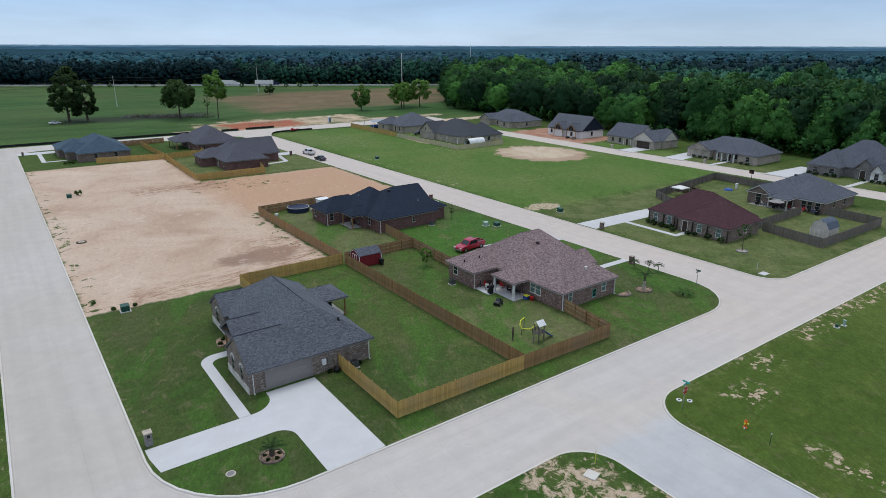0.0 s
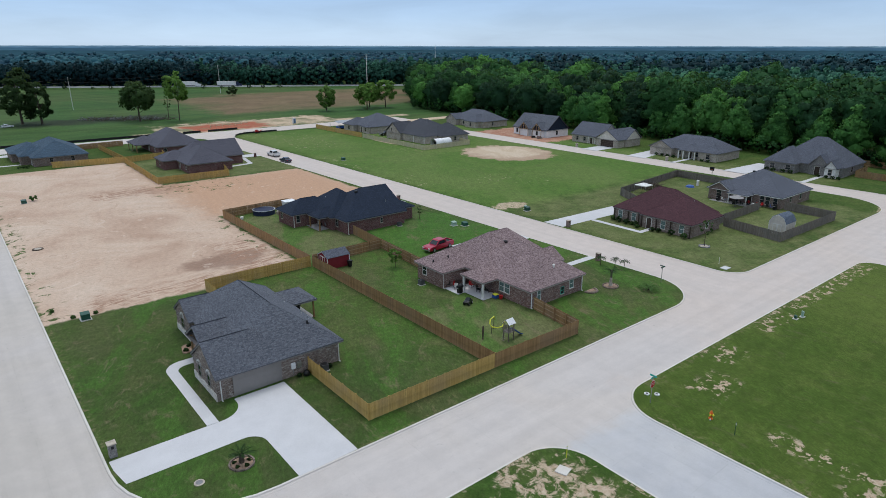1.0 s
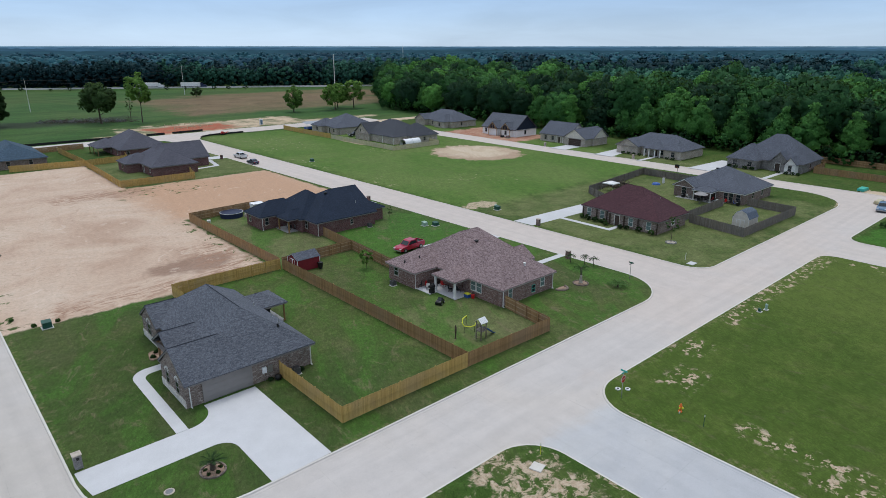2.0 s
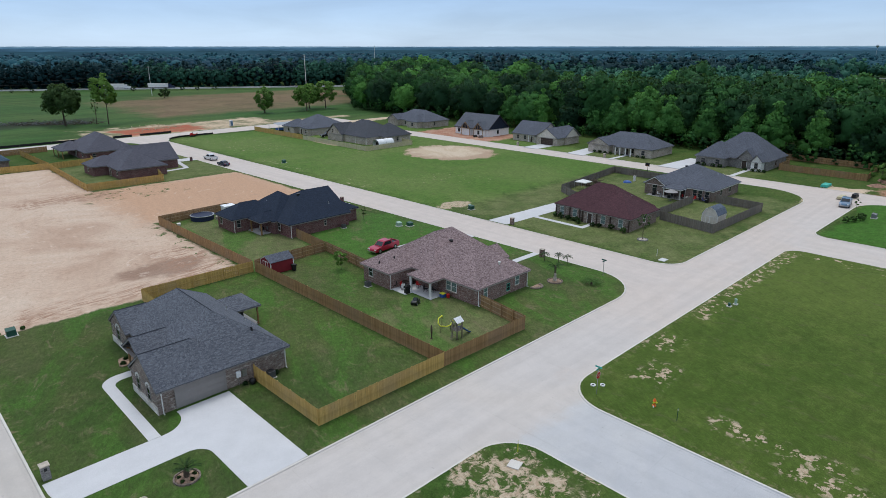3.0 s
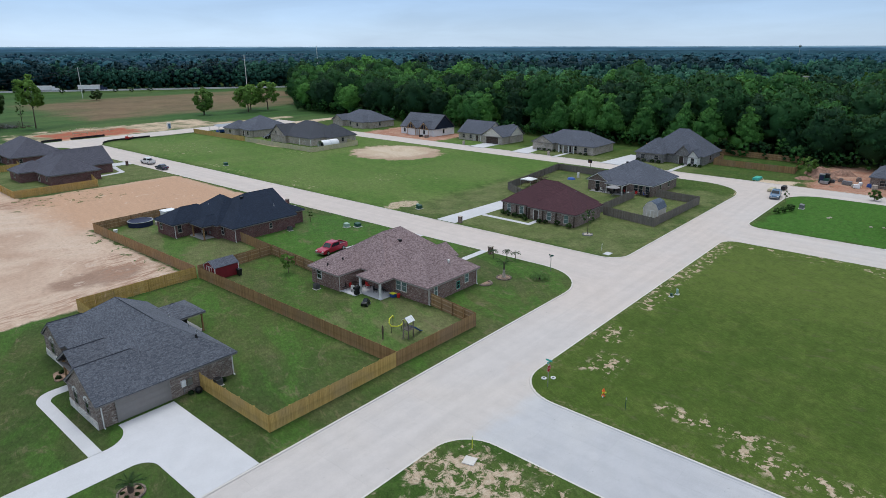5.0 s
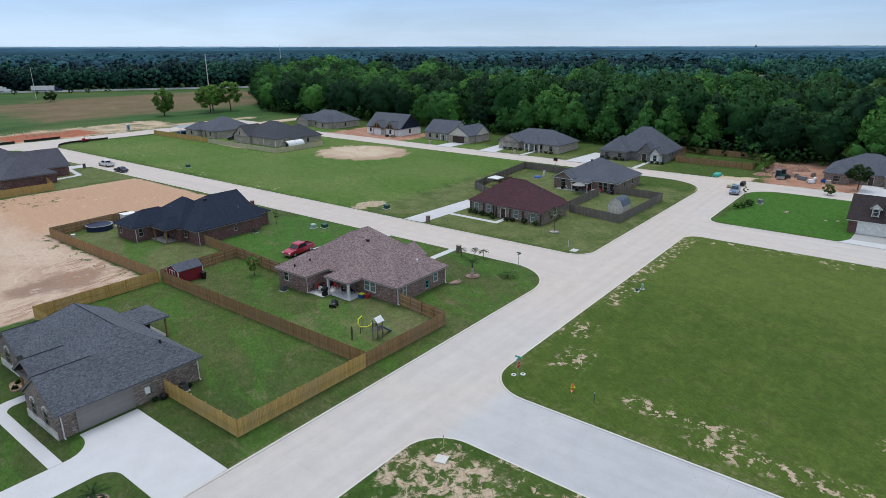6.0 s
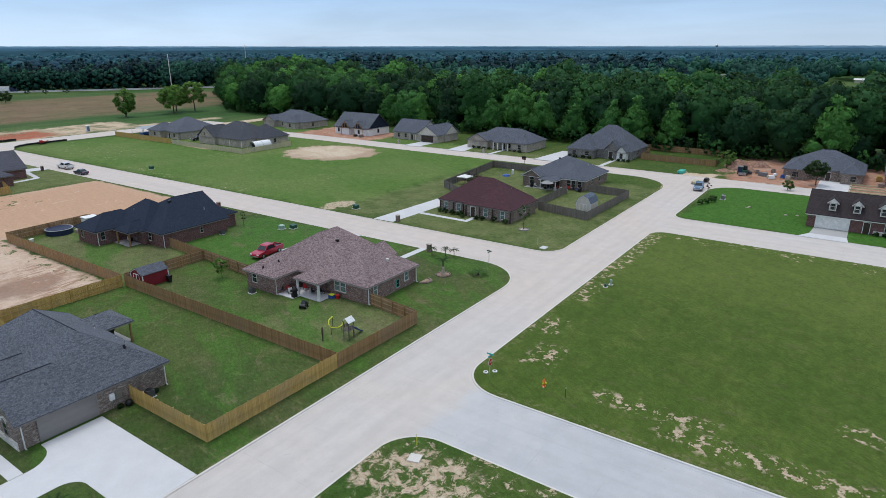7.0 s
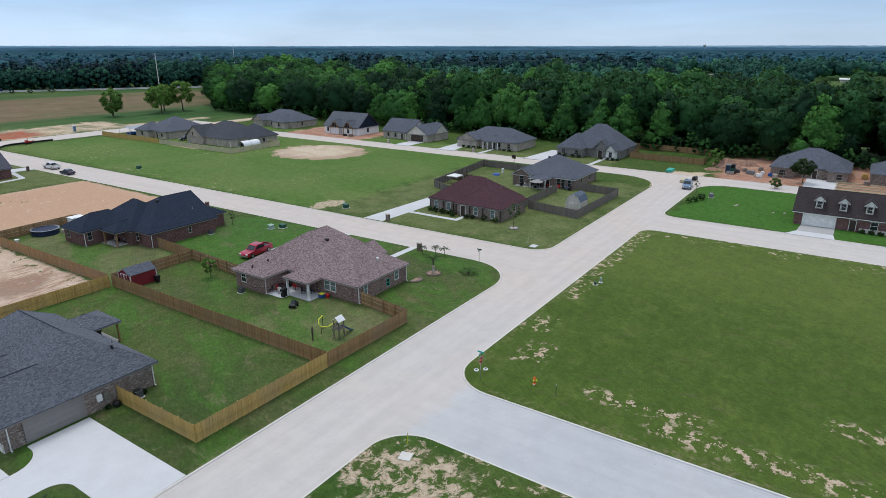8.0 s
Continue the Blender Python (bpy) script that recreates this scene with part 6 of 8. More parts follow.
    scatter("highway_pines", hedge, wall, LEAF_PINE, "closed dark row of trees along the highway")


build_woods()


def build_backdrop():
    """Plain far ridges of woodland that close the view at the horizon, glowing in the blue of haze."""
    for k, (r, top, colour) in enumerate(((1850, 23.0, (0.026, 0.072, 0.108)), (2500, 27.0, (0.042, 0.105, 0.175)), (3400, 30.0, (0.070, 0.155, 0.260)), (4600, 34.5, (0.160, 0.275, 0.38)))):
        m = Mat("hazed_ridge_%d" % k, 1.0, 0, 0.0)
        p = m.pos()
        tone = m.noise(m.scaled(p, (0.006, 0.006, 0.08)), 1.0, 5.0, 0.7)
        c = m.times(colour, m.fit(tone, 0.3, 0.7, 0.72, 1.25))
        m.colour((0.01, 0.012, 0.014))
        # haze is put in as glow, paler and bluer with each ridge
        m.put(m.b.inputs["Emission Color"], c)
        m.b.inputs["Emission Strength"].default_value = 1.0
        geo, n = Geo(), 700
        line = []
        for i in range(n + 1):
            a = radians(100 - 130 * i / n)
            h = top + 3.2 * noise.noise(Vector((i * 0.012, k * 5.1, 0))) + 1.6 * noise.noise(Vector((i * 0.35, k * 9.7, 2))) + 1.0 * noise.noise(Vector((i * 0.9, k * 3.3, 4)))
            line.append((r * math.cos(a), r * math.sin(a), h))
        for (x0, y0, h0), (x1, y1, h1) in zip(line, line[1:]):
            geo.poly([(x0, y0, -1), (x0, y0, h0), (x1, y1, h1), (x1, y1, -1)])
        tagged(geo.link("backdrop", m.m), "far wooded ridge at the horizon, glowing in haze blue", "backdrop", kind="structure")


build_backdrop()


def tree(x, y, high, wide, seed, label, lobes=26, per=70, size=0.3, tint=0.4, bottom=0.3, material=None, kind="broad", trunk_r=0.22, leans=5, clump=0.95):
    """A single tree: tapered trunk with limbs, and a crown of leaf sprays with gaps."""
    root = thing("tree", x, y, 0, label, "tree", "single trees")
    rng = np.random.default_rng(seed)
    g = Geo()
    top = Vector((x + rng.uniform(-0.03, 0.03) * high, y + rng.uniform(-0.03, 0.03) * high, high * 0.8))
    pts = [Vector((x, y, -0.05)).lerp(top, t) + Vector((rng.uniform(-0.1, 0.1), rng.uniform(-0.1, 0.1), 0)) * (trunk_r * 3 if 0 < t < 1 else 0) for t in (0, 0.25, 0.5, 0.75, 1.0)]
    for i in range(4):
        g.tube(pts[i], pts[i + 1], trunk_r * (1.15 - 0.26 * i), trunk_r * (1.15 - 0.26 * (i + 1)), 8)
    for i in range(leans * 2):
        t = rng.uniform(0.28, 0.75)
        p = pts[0].lerp(top, t)
        a = rng.uniform(0, 6.28)
        q = p + Vector((math.cos(a), math.sin(a), 0)) * wide * rng.uniform(0.4, 0.8) + Vector((0, 0, high * rng.uniform(0.08, 0.2)))
        g.tube(p, q, trunk_r * 0.4, trunk_r * 0.1, 6)
    g.link("trunk", BARK, root)
    v, f, t, n = crown_template(seed + 500, high, wide, lobes, per, size, kind, False, bottom, -0.85, 0.32, clump)
    ob = new("crown", mesh_from("crown", v, f, t + tint, n, material or LEAF_TREE))
    ob.parent = root
    BASE[ob] = BASE[root]
    return root


def single_trees():
    tree(30.5, 335, 24, 6.4, 1, "tall dark broadleaf tree in the pasture", 40, 170, 0.42, 0.12, 0.02, trunk_r=0.5)
    tree(37.5, 331, 20, 4.6, 2, "tall dark broadleaf tree in the pasture", 32, 170, 0.42, 0.12, 0.02, trunk_r=0.45)
    tree(74.5, 315, 17, 6.8, 3, "dark spreading tree in the pasture", 40, 150, 0.40, 0.42, 0.26, trunk_r=0.42, clump=1.05)
    tree(88, 318, 12, 1.6, 14, "thin bare tree in the pasture", 12, 6, 0.3, 0.3, 0.3, trunk_r=0.16)
    tree(90, 308, 21.5, 5.0, 4, "light green slender tree in the pasture", 30, 110, 0.38, 1.1, 0.34, trunk_r=0.26)
    tree(166, 305, 13, 5.0, 5, "round dark green tree in the pasture", 30, 150, 0.36, 0.85, 0.08, trunk_r=0.35)
    tree(188, 299, 14, 6.0, 6, "green tree before the wood", 28, 80, 0.4, 0.95, 0.15, trunk_r=0.3)
    tree(203, 303, 16, 6.0, 7, "green tree before the wood", 28, 80, 0.4, 0.95, 0.15, trunk_r=0.3)
    tree(196, 309, 14, 5.4, 8, "green tree before the wood", 28, 80, 0.4, 0.95, 0.15, trunk_r=0.3)
    tree(176.4, 10.4, 5.9, 2.5, 9, "dark young oak beside the new driveway", 24, 60, 0.22, 0.0, 0.3, trunk_r=0.12)
    tree(166.7, 15.4, 2.6, 1.2, 10, "small round green tree at the street", 14, 60, 0.16, 0.7, 0.0, trunk_r=0.07)
    tree(100.6, 51.5, 4.8, 1.2, 11, "young thin-leaved tree in a stone ring", 14, 7, 0.15, 0.45, 0.4, trunk_r=0.06, leans=4)
    tree(52.4, 76.6, 3.0, 1.0, 12, "bright green sapling in the fenced yard", 18, 44, 0.11, 1.0, 0.3, trunk_r=0.04)
    tree(72.8, 97.5, 3.0, 0.45, 13, "thin young tree on the front lawn", 6, 24, 0.12, 0.5, 0.25, trunk_r=0.04)
    tree(152.0, 30.2, 2.6, 0.5, 15, "thin sapling at the street corner", 6, 20, 0.12, 0.6, 0.3, trunk_r=0.03)
    tree(189.0, 33.5, 5.0, 2.2, 16, "light green young tree at the building site", 14, 50, 0.22, 0.85, 0.1, trunk_r=0.08)
    tree(168.0, 445, 6, 3.4, 17, "dark evergreen bush in the hay field", 14, 50, 0.4, 0.1, 0.04, trunk_r=0.2)


single_trees()


def shrub(x, y, r, seed, label, tint=0.4, tall=0.9, per=60):
    """A low shrub: a clump of leaf sprays on short stems."""
    root = thing("shrub", x, y, 0, label, "shrub", "shrubs")
    g = Geo()
    rng = np.random.default_rng(seed)
    for i in range(6):
        a = rng.uniform(0, 6.28)
        g.tube((x, y, 0), (x + math.cos(a) * r * 0.5, y + math.sin(a) * r * 0.5, r * tall), 0.03, 0.012, 5)
    g.link("stem", BARK, root)
    v, f, t, n = crown_template(seed + 900, r * 2 * tall, r, 8, per, 0.12, "broad", False, 0.12)
    ob = new("foliage", mesh_from("foliage", v, f, t + tint, n, LEAF_SHRUB))
    ob.parent = root
    return root


def brush_heap(x, y, r, seed, label="grey heap of dead branches in the pasture"):
    """A heap of dead grey branches."""
    rng = random.Random(seed)
    root = thing("brush_heap", x, y, 0, label, "brush heap", "brush heaps")
    g = Geo()
    for i in range(60):
        a, q, up = rng.uniform(0, 6.28), r * math.sqrt(rng.random()), rng.uniform(-0.35, 0.6)
        p = Vector((x + math.cos(a) * q, y + math.sin(a) * q, rng.uniform(0.0, 0.7) * r * (1.1 - q / r)))
        b = rng.uniform(0, 6.28)
        g.tube(p, p + Vector((math.cos(b), math.sin(b), up)) * rng.uniform(0.8, 2.0), rng.uniform(0.05, 0.12), 0.03, 5, False)
    g.link("branch_pile", BARK if seed % 2 else DEAD_WOOD, root)


def shrubs():
    rnd = random.Random(5)
    brush_heap(136.0, 84.6, 1.8, 261, "dark heap of cut branches inside the grey fence")
    brush_heap(132.6, 84.2, 1.3, 263, "dark heap of cut branches inside the grey fence")
    for i, y in enumerate((56.2, 58.8, 61.4, 62.6, 65.8, 66.8, 67.8, 68.8, 70.6, 72.2)):
        shrub((101.7 if y < 66.3 else 102.4) + rnd.uniform(-0.2, 0.2), y, rnd.uniform(0.32, 0.6), 100 + i, "clipped green shrub before the maroon-roofed house", rnd.choice((0.2, 0.4, 0.7)), rnd.uniform(0.7, 1.1), 40)
    for i, y in enumerate((71.0, 73.0, 75.5, 77.4)):
        shrub(180.4, y, 0.6, 120 + i, "dark green shrub at the front wall", 0.2, 0.8, 24)
    for i, y in enumerate((105.5, 107.5, 109.5, 111.5, 94, 96)):
        shrub(178.6, y, 0.55, 130 + i, "dark green shrub at the front wall", 0.2, 0.7, 24)
    for i, y in enumerate((59.6, 61.0, 62.6, 64.6)):
        shrub(181.2, y - 0.4, 0.5, 140 + i, "dark green shrub at the white gable", 0.2, 0.8, 24)
    for i, y in enumerate((-2.9, -4.4, -5.8, -7.4, -9.4)):
        shrub(132.8, y, 0.45, 150 + i, "dark green shrub at the front wall", 0.2, 0.8, 24)
    for i, x in enumerate((16.2, 17.2, 18.2)):
        shrub(x, 210.8, 0.5, 160 + i, "low green shrub at the wall", 0.3, 0.8, 20)
    for i, (x, y) in enumerate(((139.8, 28.9), (141.5, 28.2), (143.4, 27.4), (145.4, 27.6))):
        shrub(x, y, 0.7, 170 + i, "unmown weeds on the green plot", 0.7, 0.8, 40)
    for i, (x, y, r) in enumerate(((14.0, 163.9, 0.8), (9.0, 86.6, 0.22), (11.6, 86.5, 0.2), (7.2, 90.5, 0.2))):
        shrub(x, y, r, 180 + i, "rough weeds on the bare lot", 0.85, 0.7, 30)
    for i in range(12):
        brush_heap(57 + i * 2.6 + rnd.uniform(-0.6, 0.6), 336 - i * 1.9, rnd.uniform(2.4, 3.6), 200 + i)
    for i in range(14):
        x = 60 + i * 13 + rnd.uniform(-4, 4)
        shrub(x, 655 - 0.62 * x - 24 + rnd.uniform(-2, 2), rnd.uniform(1.2, 2.4), 230 + i, "dark bush beside the highway", 0.15, 0.8, 24)


shrubs()


def fronds(name, x, y, z, n, reach, droop, width, material, parent, seed, tone=0.62):
    """Feather leaves that arch out from one point, each with leaflets along it."""
    rng = np.random.default_rng(seed)
    g = Geo()
    for i in range(n):
        a = 2 * math.pi * i / n + rng.uniform(-0.25, 0.25)
        r, up = reach * rng.uniform(0.75, 1.1), rng.uniform(0.25, 0.75)
        pts = []
        for k in range(8):
            t = k / 7
            pts.append(Vector((x + math.cos(a) * r * t, y + math.sin(a) * r * t, z + reach * (up * t * 1.3 - droop * t * t * (0.9 + up)))))
        side = Vector((-math.sin(a), math.cos(a), 0))
        for k in range(7):
            g.tube(pts[k], pts[k + 1], 0.02, 0.012, 4, False)
            for s in (-1, 1):
                for q in (0.0, 0.5):
                    p = pts[k].lerp(pts[k + 1], q)
                    w = width * (0.5 + math.sin(math.pi * min(1.0, (k + q + 0.6) / 7.6)))
                    tip = p + side * (s * w) + Vector((math.cos(a), math.sin(a), -0.5)) * (w * 0.55)
                    g.poly([p, p + (pts[k + 1] - pts[k]) * 0.3, tip])
    me = g.link(name, material, parent)
    at = me.data.attributes.new("tint", "FLOAT", "POINT")
    at.data.foreach_set("value", np.full(len(me.data.vertices), tone, dtype=np.float32))
    return me


def stone_ring(x, y, r, label, bed=True):
    """A planting bed: mulch mounded inside a ring of edging stones."""
    root = thing("planting_ring", x, y, 0, label, "planter", "planting rings")
    Geo().lathe(x, y, [(r - 0.05, 0.0), (r - 0.06, 0.05), (r * 0.5, 0.13), (0.05, 0.16)], 18).link("mulch", MULCH if bed else LIMESTONE, root)
    n = max(8, int(2 * math.pi * r / 0.32))
    for i in range(n):
        a0, a1 = 2 * math.pi * i / n + 0.02, 2 * math.pi * (i + 1) / n - 0.02
        pts = [(x + math.cos(t) * q, y + math.sin(t) * q) for q, t in ((r - 0.02, a0), (r + 0.13, a0), (r + 0.13, a1), (r - 0.02, a1))]
        Geo().prism(pts, -0.02, 0.13 + 0.02 * math.sin(i * 2.3)).link("stone", EDGING if bed else ASPHALT_GREY, root)


def palms():
    stone_ring(14.5, 44.7, 0.95, "round mulch bed edged with pale stones on the lawn")
    root = thing("sago_palm", 14.5, 44.7, 0.1, "dark green sago palm in a round mulch bed", "palm")
    Geo().lathe(14.5, 44.7, [(0.2, 0.05), (0.24, 0.3), (0.2, 0.75), (0.1, 0.95)], 9).link("trunk", BARK, root)
    fronds("fronds", 14.5, 44.7, 0.9, 16, 1.2, 0.3, 0.16, LEAF_SHRUB, root, 3, 0.25)
    for i in range(5):
        a = i * 1.26
        shrub(14.5 + math.cos(a) * 0.62, 44.7 + math.sin(a) * 0.62, 0.1, 300 + i, "small dark plant in the mulch bed", 0.4, 0.9, 12)
    stone_ring(72.15, 50.2, 1.05, "round mulch bed edged with pale stones on the lawn")
    root = thing("palm_tree", 72.15, 50.2, 0.1, "young palm with wrapped pale trunk and drooping fronds", "palm")
    Geo().lathe(72.15, 50.2, [(0.34, 0.05), (0.27, 0.4), (0.2, 0.9), (0.17, 1.3), (0.1, 1.35)], 10).link("trunk_wrap", LIMESTONE, root)
    Geo().lathe(72.15, 50.2, [(0.13, 1.3), (0.15, 1.9), (0.18, 2.3), (0.06, 2.5)], 9).link("trunk", BARK, root)
    fronds("fronds", 72.15, 50.2, 2.3, 16, 1.5, 0.4, 0.2, LEAF_SHRUB, root, 5, 0.4)
    for i, (x, y) in enumerate(((78.6, 56.9), (79.6, 54.9), (79.9, 53.4))):
        root = thing("palm_seedling", x, y, 0, "small dark palm beside the brick mailbox", "palm", "small palms")
        Geo().lathe(x, y, [(0.05, 0.0), (0.05, 0.7), (0.04, 1.15)], 7).link("trunk", BARK, root)
        fronds("fronds", x, y, 1.3, 12, 0.95, 0.6, 0.2, LEAF_SHRUB, root, 20 + i, 0.2)
    root = thing("yucca", 75.2, 45.8, 0, "grey-green spreading yucca on the corner lawn", "plant")
    Geo().lathe(75.2, 45.8, [(0.2, 0.0), (0.16, 0.3), (0.05, 0.45)], 8).link("stem", BARK, root)
    fronds("fronds", 75.2, 45.8, 0.4, 34, 1.75, 0.5, 0.16, LEAF_TREE, root, 9)
    stone_ring(100.6, 51.5, 0.85, "grey stone ring round a young tree", False)


palms()


# ---- street furniture ----
def mailbox_pillar(x, y, brick, label):
    root = thing("mailbox", x, y, 0, label, "mailbox", "mailboxes")
    Geo().box(x - 0.3, y - 0.32, 0.0, x + 0.3, y + 0.32, 1.25).link("pillar", brick, root)
    Geo().box(x - 0.36, y - 0.38, 1.25, x + 0.36, y + 0.38, 1.33).link("cap", LIMESTONE, root)
    Geo().box(x - 0.1, y - 0.335, 0.85, x + 0.12, y - 0.318, 1.1).link("mailbox_door", BLACK, root)


def enclosure(x, y, sx, sy, sz, material, label, name="utility_box"):
    """Pad-mounted utility cabinet with a sloped lid on a concrete pad."""
    root = thing(name, x, y, 0, label, "utility box", "utility boxes")
    Geo().box(x - sx / 2 - 0.15, y - sy / 2 - 0.15, -0.02, x + sx / 2 + 0.15, y + sy / 2 + 0.15, 0.08).link("pad", KERB, root)
    g = Geo().box(x - sx / 2, y - sy / 2, 0.08, x + sx / 2, y + sy / 2, sz * 0.8)
    g.link("cabinet", material, root)
    g = Geo()
    k = [(x - sx / 2 - 0.02, y - sy / 2 - 0.02), (x + sx / 2 + 0.02, y - sy / 2 - 0.02), (x + sx / 2 + 0.02, y + sy / 2 + 0.02), (x - sx / 2 - 0.02, y + sy / 2 + 0.02)]
    z0, z1, z2 = sz * 0.8, sz * 0.86, sz
    lo = [(*p, z0) for p in k]
    hi = [(*k[0], z1), (*k[1], z1), (*k[2], z2), (*k[3], z2)]
    g.poly(lo[::-1]).poly(hi)
    for i in range(4):
        j = (i + 1) % 4
        g.poly([lo[i], lo[j], hi[j], hi[i]])
    g.link("lid", material, root)


def street_things():
    mailbox_pillar(6.35, 52.6, BRICK_GREY, "grey brick mailbox pillar with pale cap at the kerb")
    mailbox_pillar(80.0, 58.5, BRICK_ROSE, "rose brick mailbox pillar with pale cap at the kerb")
    mailbox_pillar(91.7, 74.6, BRICK_BROWN, "brown brick mailbox pillar with pale cap at the kerb")
    mailbox_pillar(78.4, 112.8, BRICK_RED, "dark red brick mailbox pillar at the kerb")
    mailbox_pillar(172.0, 103.6, BRICK_TAN, "pale brick mailbox pillar at the kerb")
    mailbox_pillar(172.0, 138.5, BRICK_TAN, "pale brick mailbox pillar at the kerb")
    mailbox_pillar(7.0, 234.8, BRICK_BROWN, "brown brick mailbox pillar at the kerb")
    mailbox_pillar(76.6, 188.6, BRICK_RED, "red brick mailbox pillar at the kerb")
    enclosure(10.2, 85.3, 1.0, 0.9, 0.95, GREEN_BOX, "dark green transformer box on a concrete pad")
    enclosure(75.0, 89.2, 0.9, 0.8, 0.85, PALE_GREEN, "pale green utility box on the lawn")
    enclosure(76.6, 87.8, 1.0, 0.9, 0.8, GREEN_BOX, "dark green transformer box on the lawn")
    enclosure(94.5, 88.2, 1.0, 0.9, 0.95, GREEN_BOX, "dark green transformer box at the field's edge")
    enclosure(95.6, 89.6, 0.5, 0.5, 0.7, PALE_GREEN, "pale green utility box at the field's edge")
    enclosure(95.2, 166.0, 1.0, 0.9, 0.95, GREEN_BOX, "dark green transformer box at the field's edge")
    enclosure(82.5, 27.9, 0.26, 0.26, 0.85, PALE_GREEN, "pale green utility pedestal at the field's edge")
    enclosure(81.2, 28.2, 0.3, 0.3, 0.5, GREEN_BOX, "dark green utility pedestal at the field's edge")
    enclosure(12.0, 162.4, 1.0, 0.9, 0.9, GREEN_BOX, "dark green transformer box on the bare lot")
    enclosure(147.7, 26.0, 1.3, 0.8, 1.0, ASPHALT_GREY, "grey utility cabinet on the green plot")
    # round manhole cover
    root = thing("manhole", 10.9, 44.5, 0, "round concrete manhole cover in the lawn", "manhole")
    Geo().lathe(10.9, 44.5, [(0.42, -0.02), (0.42, 0.05), (0.3, 0.06)], 20).link("ring", LIMESTONE, root)
    Geo().lathe(10.9, 44.5, [(0.29, 0.0), (0.29, 0.065), (0.1, 0.072)], 18).link("cover", ASPHALT_GREY, root)
    root = thing("manhole", 9.6, 122.6, 0, "round manhole ring on the bare lot", "manhole")
    Geo().lathe(9.6, 122.6, [(0.9, -0.02), (0.85, 0.12), (0.6, 0.14)], 20).link("ring", BARK, root)
    Geo().lathe(9.6, 122.6, [(0.58, 0.0), (0.58, 0.15), (0.1, 0.16)], 18).link("cover", LIMESTONE, root)
    # slabs and markers
    tagged(Geo().prism([(34.4, 26.5), (35.4, 26.8), (35.1, 27.8), (34.1, 27.5)], -0.02, 0.09).link("concrete_pad", KERB), "pale square concrete pad in worn grass", "concrete pad")
    tagged(Geo().prism([(92.0, 43.0), (93.5, 43.0), (93.5, 44.1), (92.0, 44.1)], -0.02, 0.07).link("concrete_pad", DRIVE), "white concrete pad at the street corner", "concrete pad")

    def marker(x, y, h, material, label):
        root = thing("marker_post", x, y, 0, label, "marker post", "marker posts")
        Geo().box(x - 0.035, y - 0.02, 0.0, x + 0.035, y + 0.02, h).link("stake", material, root)
        Geo().box(x - 0.037, y - 0.022, h - 0.25, x + 0.037, y + 0.022, h - 0.05).link("band", WHITE, root)

    marker(36.3, 28.1, 1.15, YELLOW, "thin yellow marker post at the corner")
    marker(50.6, 20.7, 1.3, GREEN_BOX, "thin green marker post in the field")
    marker(93.8, 45.2, 1.2, WHITE, "thin white marker post at the corner")
    marker(167.7, 14.1, 5.0, STEEL, "thin steel pole at the street")
    # stop sign with a street sign on top
    x, y = 49.35, 28.55
    root = thing("stop_sign", x, y, 0, "red octagonal stop sign on a steel post", "stop sign")
    Geo().box(x - 0.03, y - 0.03, 0.0, x + 0.03, y + 0.03, 2.95).link("post", STEEL, root)
    ring = [(math.cos(radians(22.5 + 45 * i)), math.sin(radians(22.5 + 45 * i))) for i in range(8)]
    for name, r, n0, n1, mat in (("border", 0.41, 0.032, 0.04, WHITE), ("plate", 0.375, 0.041, 0.046, RED)):
        g = Geo()
        front = [(x + r * a, y - n1, 2.1 + r * b) for a, b in ring]
        rear = [(x + r * a, y - n0, 2.1 + r * b) for a, b in ring]
        g.poly(front).poly(rear[::-1])
        for i in range(8):
            g.poly([front[(i + 1) % 8], front[i], rear[i], rear[(i + 1) % 8]])
        g.link(name, mat, root)
    font = bpy.data.curves.new("lettering", "FONT")
    font.body, font.size, font.align_x, font.align_y, font.extrude = "STOP", 0.3, "CENTER", "CENTER", 0.002
    font.materials.append(WHITE)
    letters = new("lettering", font)
    letters.parent = root
    letters.matrix_basis = pose(0, -0.05, 2.1, 90, 0, 0)
    Geo().box(x - 0.38, y - 0.008, 2.72, x + 0.38, y + 0.008, 2.9).link("street_name_blade", TEAL, root)
    Geo().box(x - 0.008, y - 0.38, 2.91, x + 0.008, y + 0.38, 3.09).link("street_name_blade", TEAL, root)
    # street name sign
    x, y = 79.2, 46.4
    root = thing("street_sign", x, y, 0, "green street name sign on a thin steel post", "street sign")
    Geo().box(x - 0.03, y - 0.03, 0.0, x + 0.03, y + 0.03, 2.5).link("post", STEEL, root)
    Geo().box(x - 0.42, y - 0.008, 2.3, x + 0.42, y + 0.008, 2.48).link("street_name_blade", GREEN_BOX, root)
    Geo().box(x - 0.008, y - 0.42, 2.5, x + 0.008, y + 0.42, 2.68).link("street_name_blade", GREEN_BOX, root)
    # valve rings and hydrant
    for x, y in ((50.5, 29.7), (51.2, 29.0)):
        root = thing("valve_ring", x, y, 0, "white concrete valve ring in the grass", "valve cover", "valve rings")
        Geo().lathe(x, y, [(0.27, -0.02), (0.27, 0.09), (0.23, 0.11), (0.15, 0.11), (0.14, 0.05)], 18).link("ring", WHITE, root)
        Geo().lathe(x, y, [(0.13, 0.0), (0.13, 0.075)], 12).link("cover", BLACK, root)
    x, y = 51.4, 23.4
    root = thing("fire_hydrant", x, y, 0, "orange fire hydrant with yellow outlet caps in the grass", "hydrant")
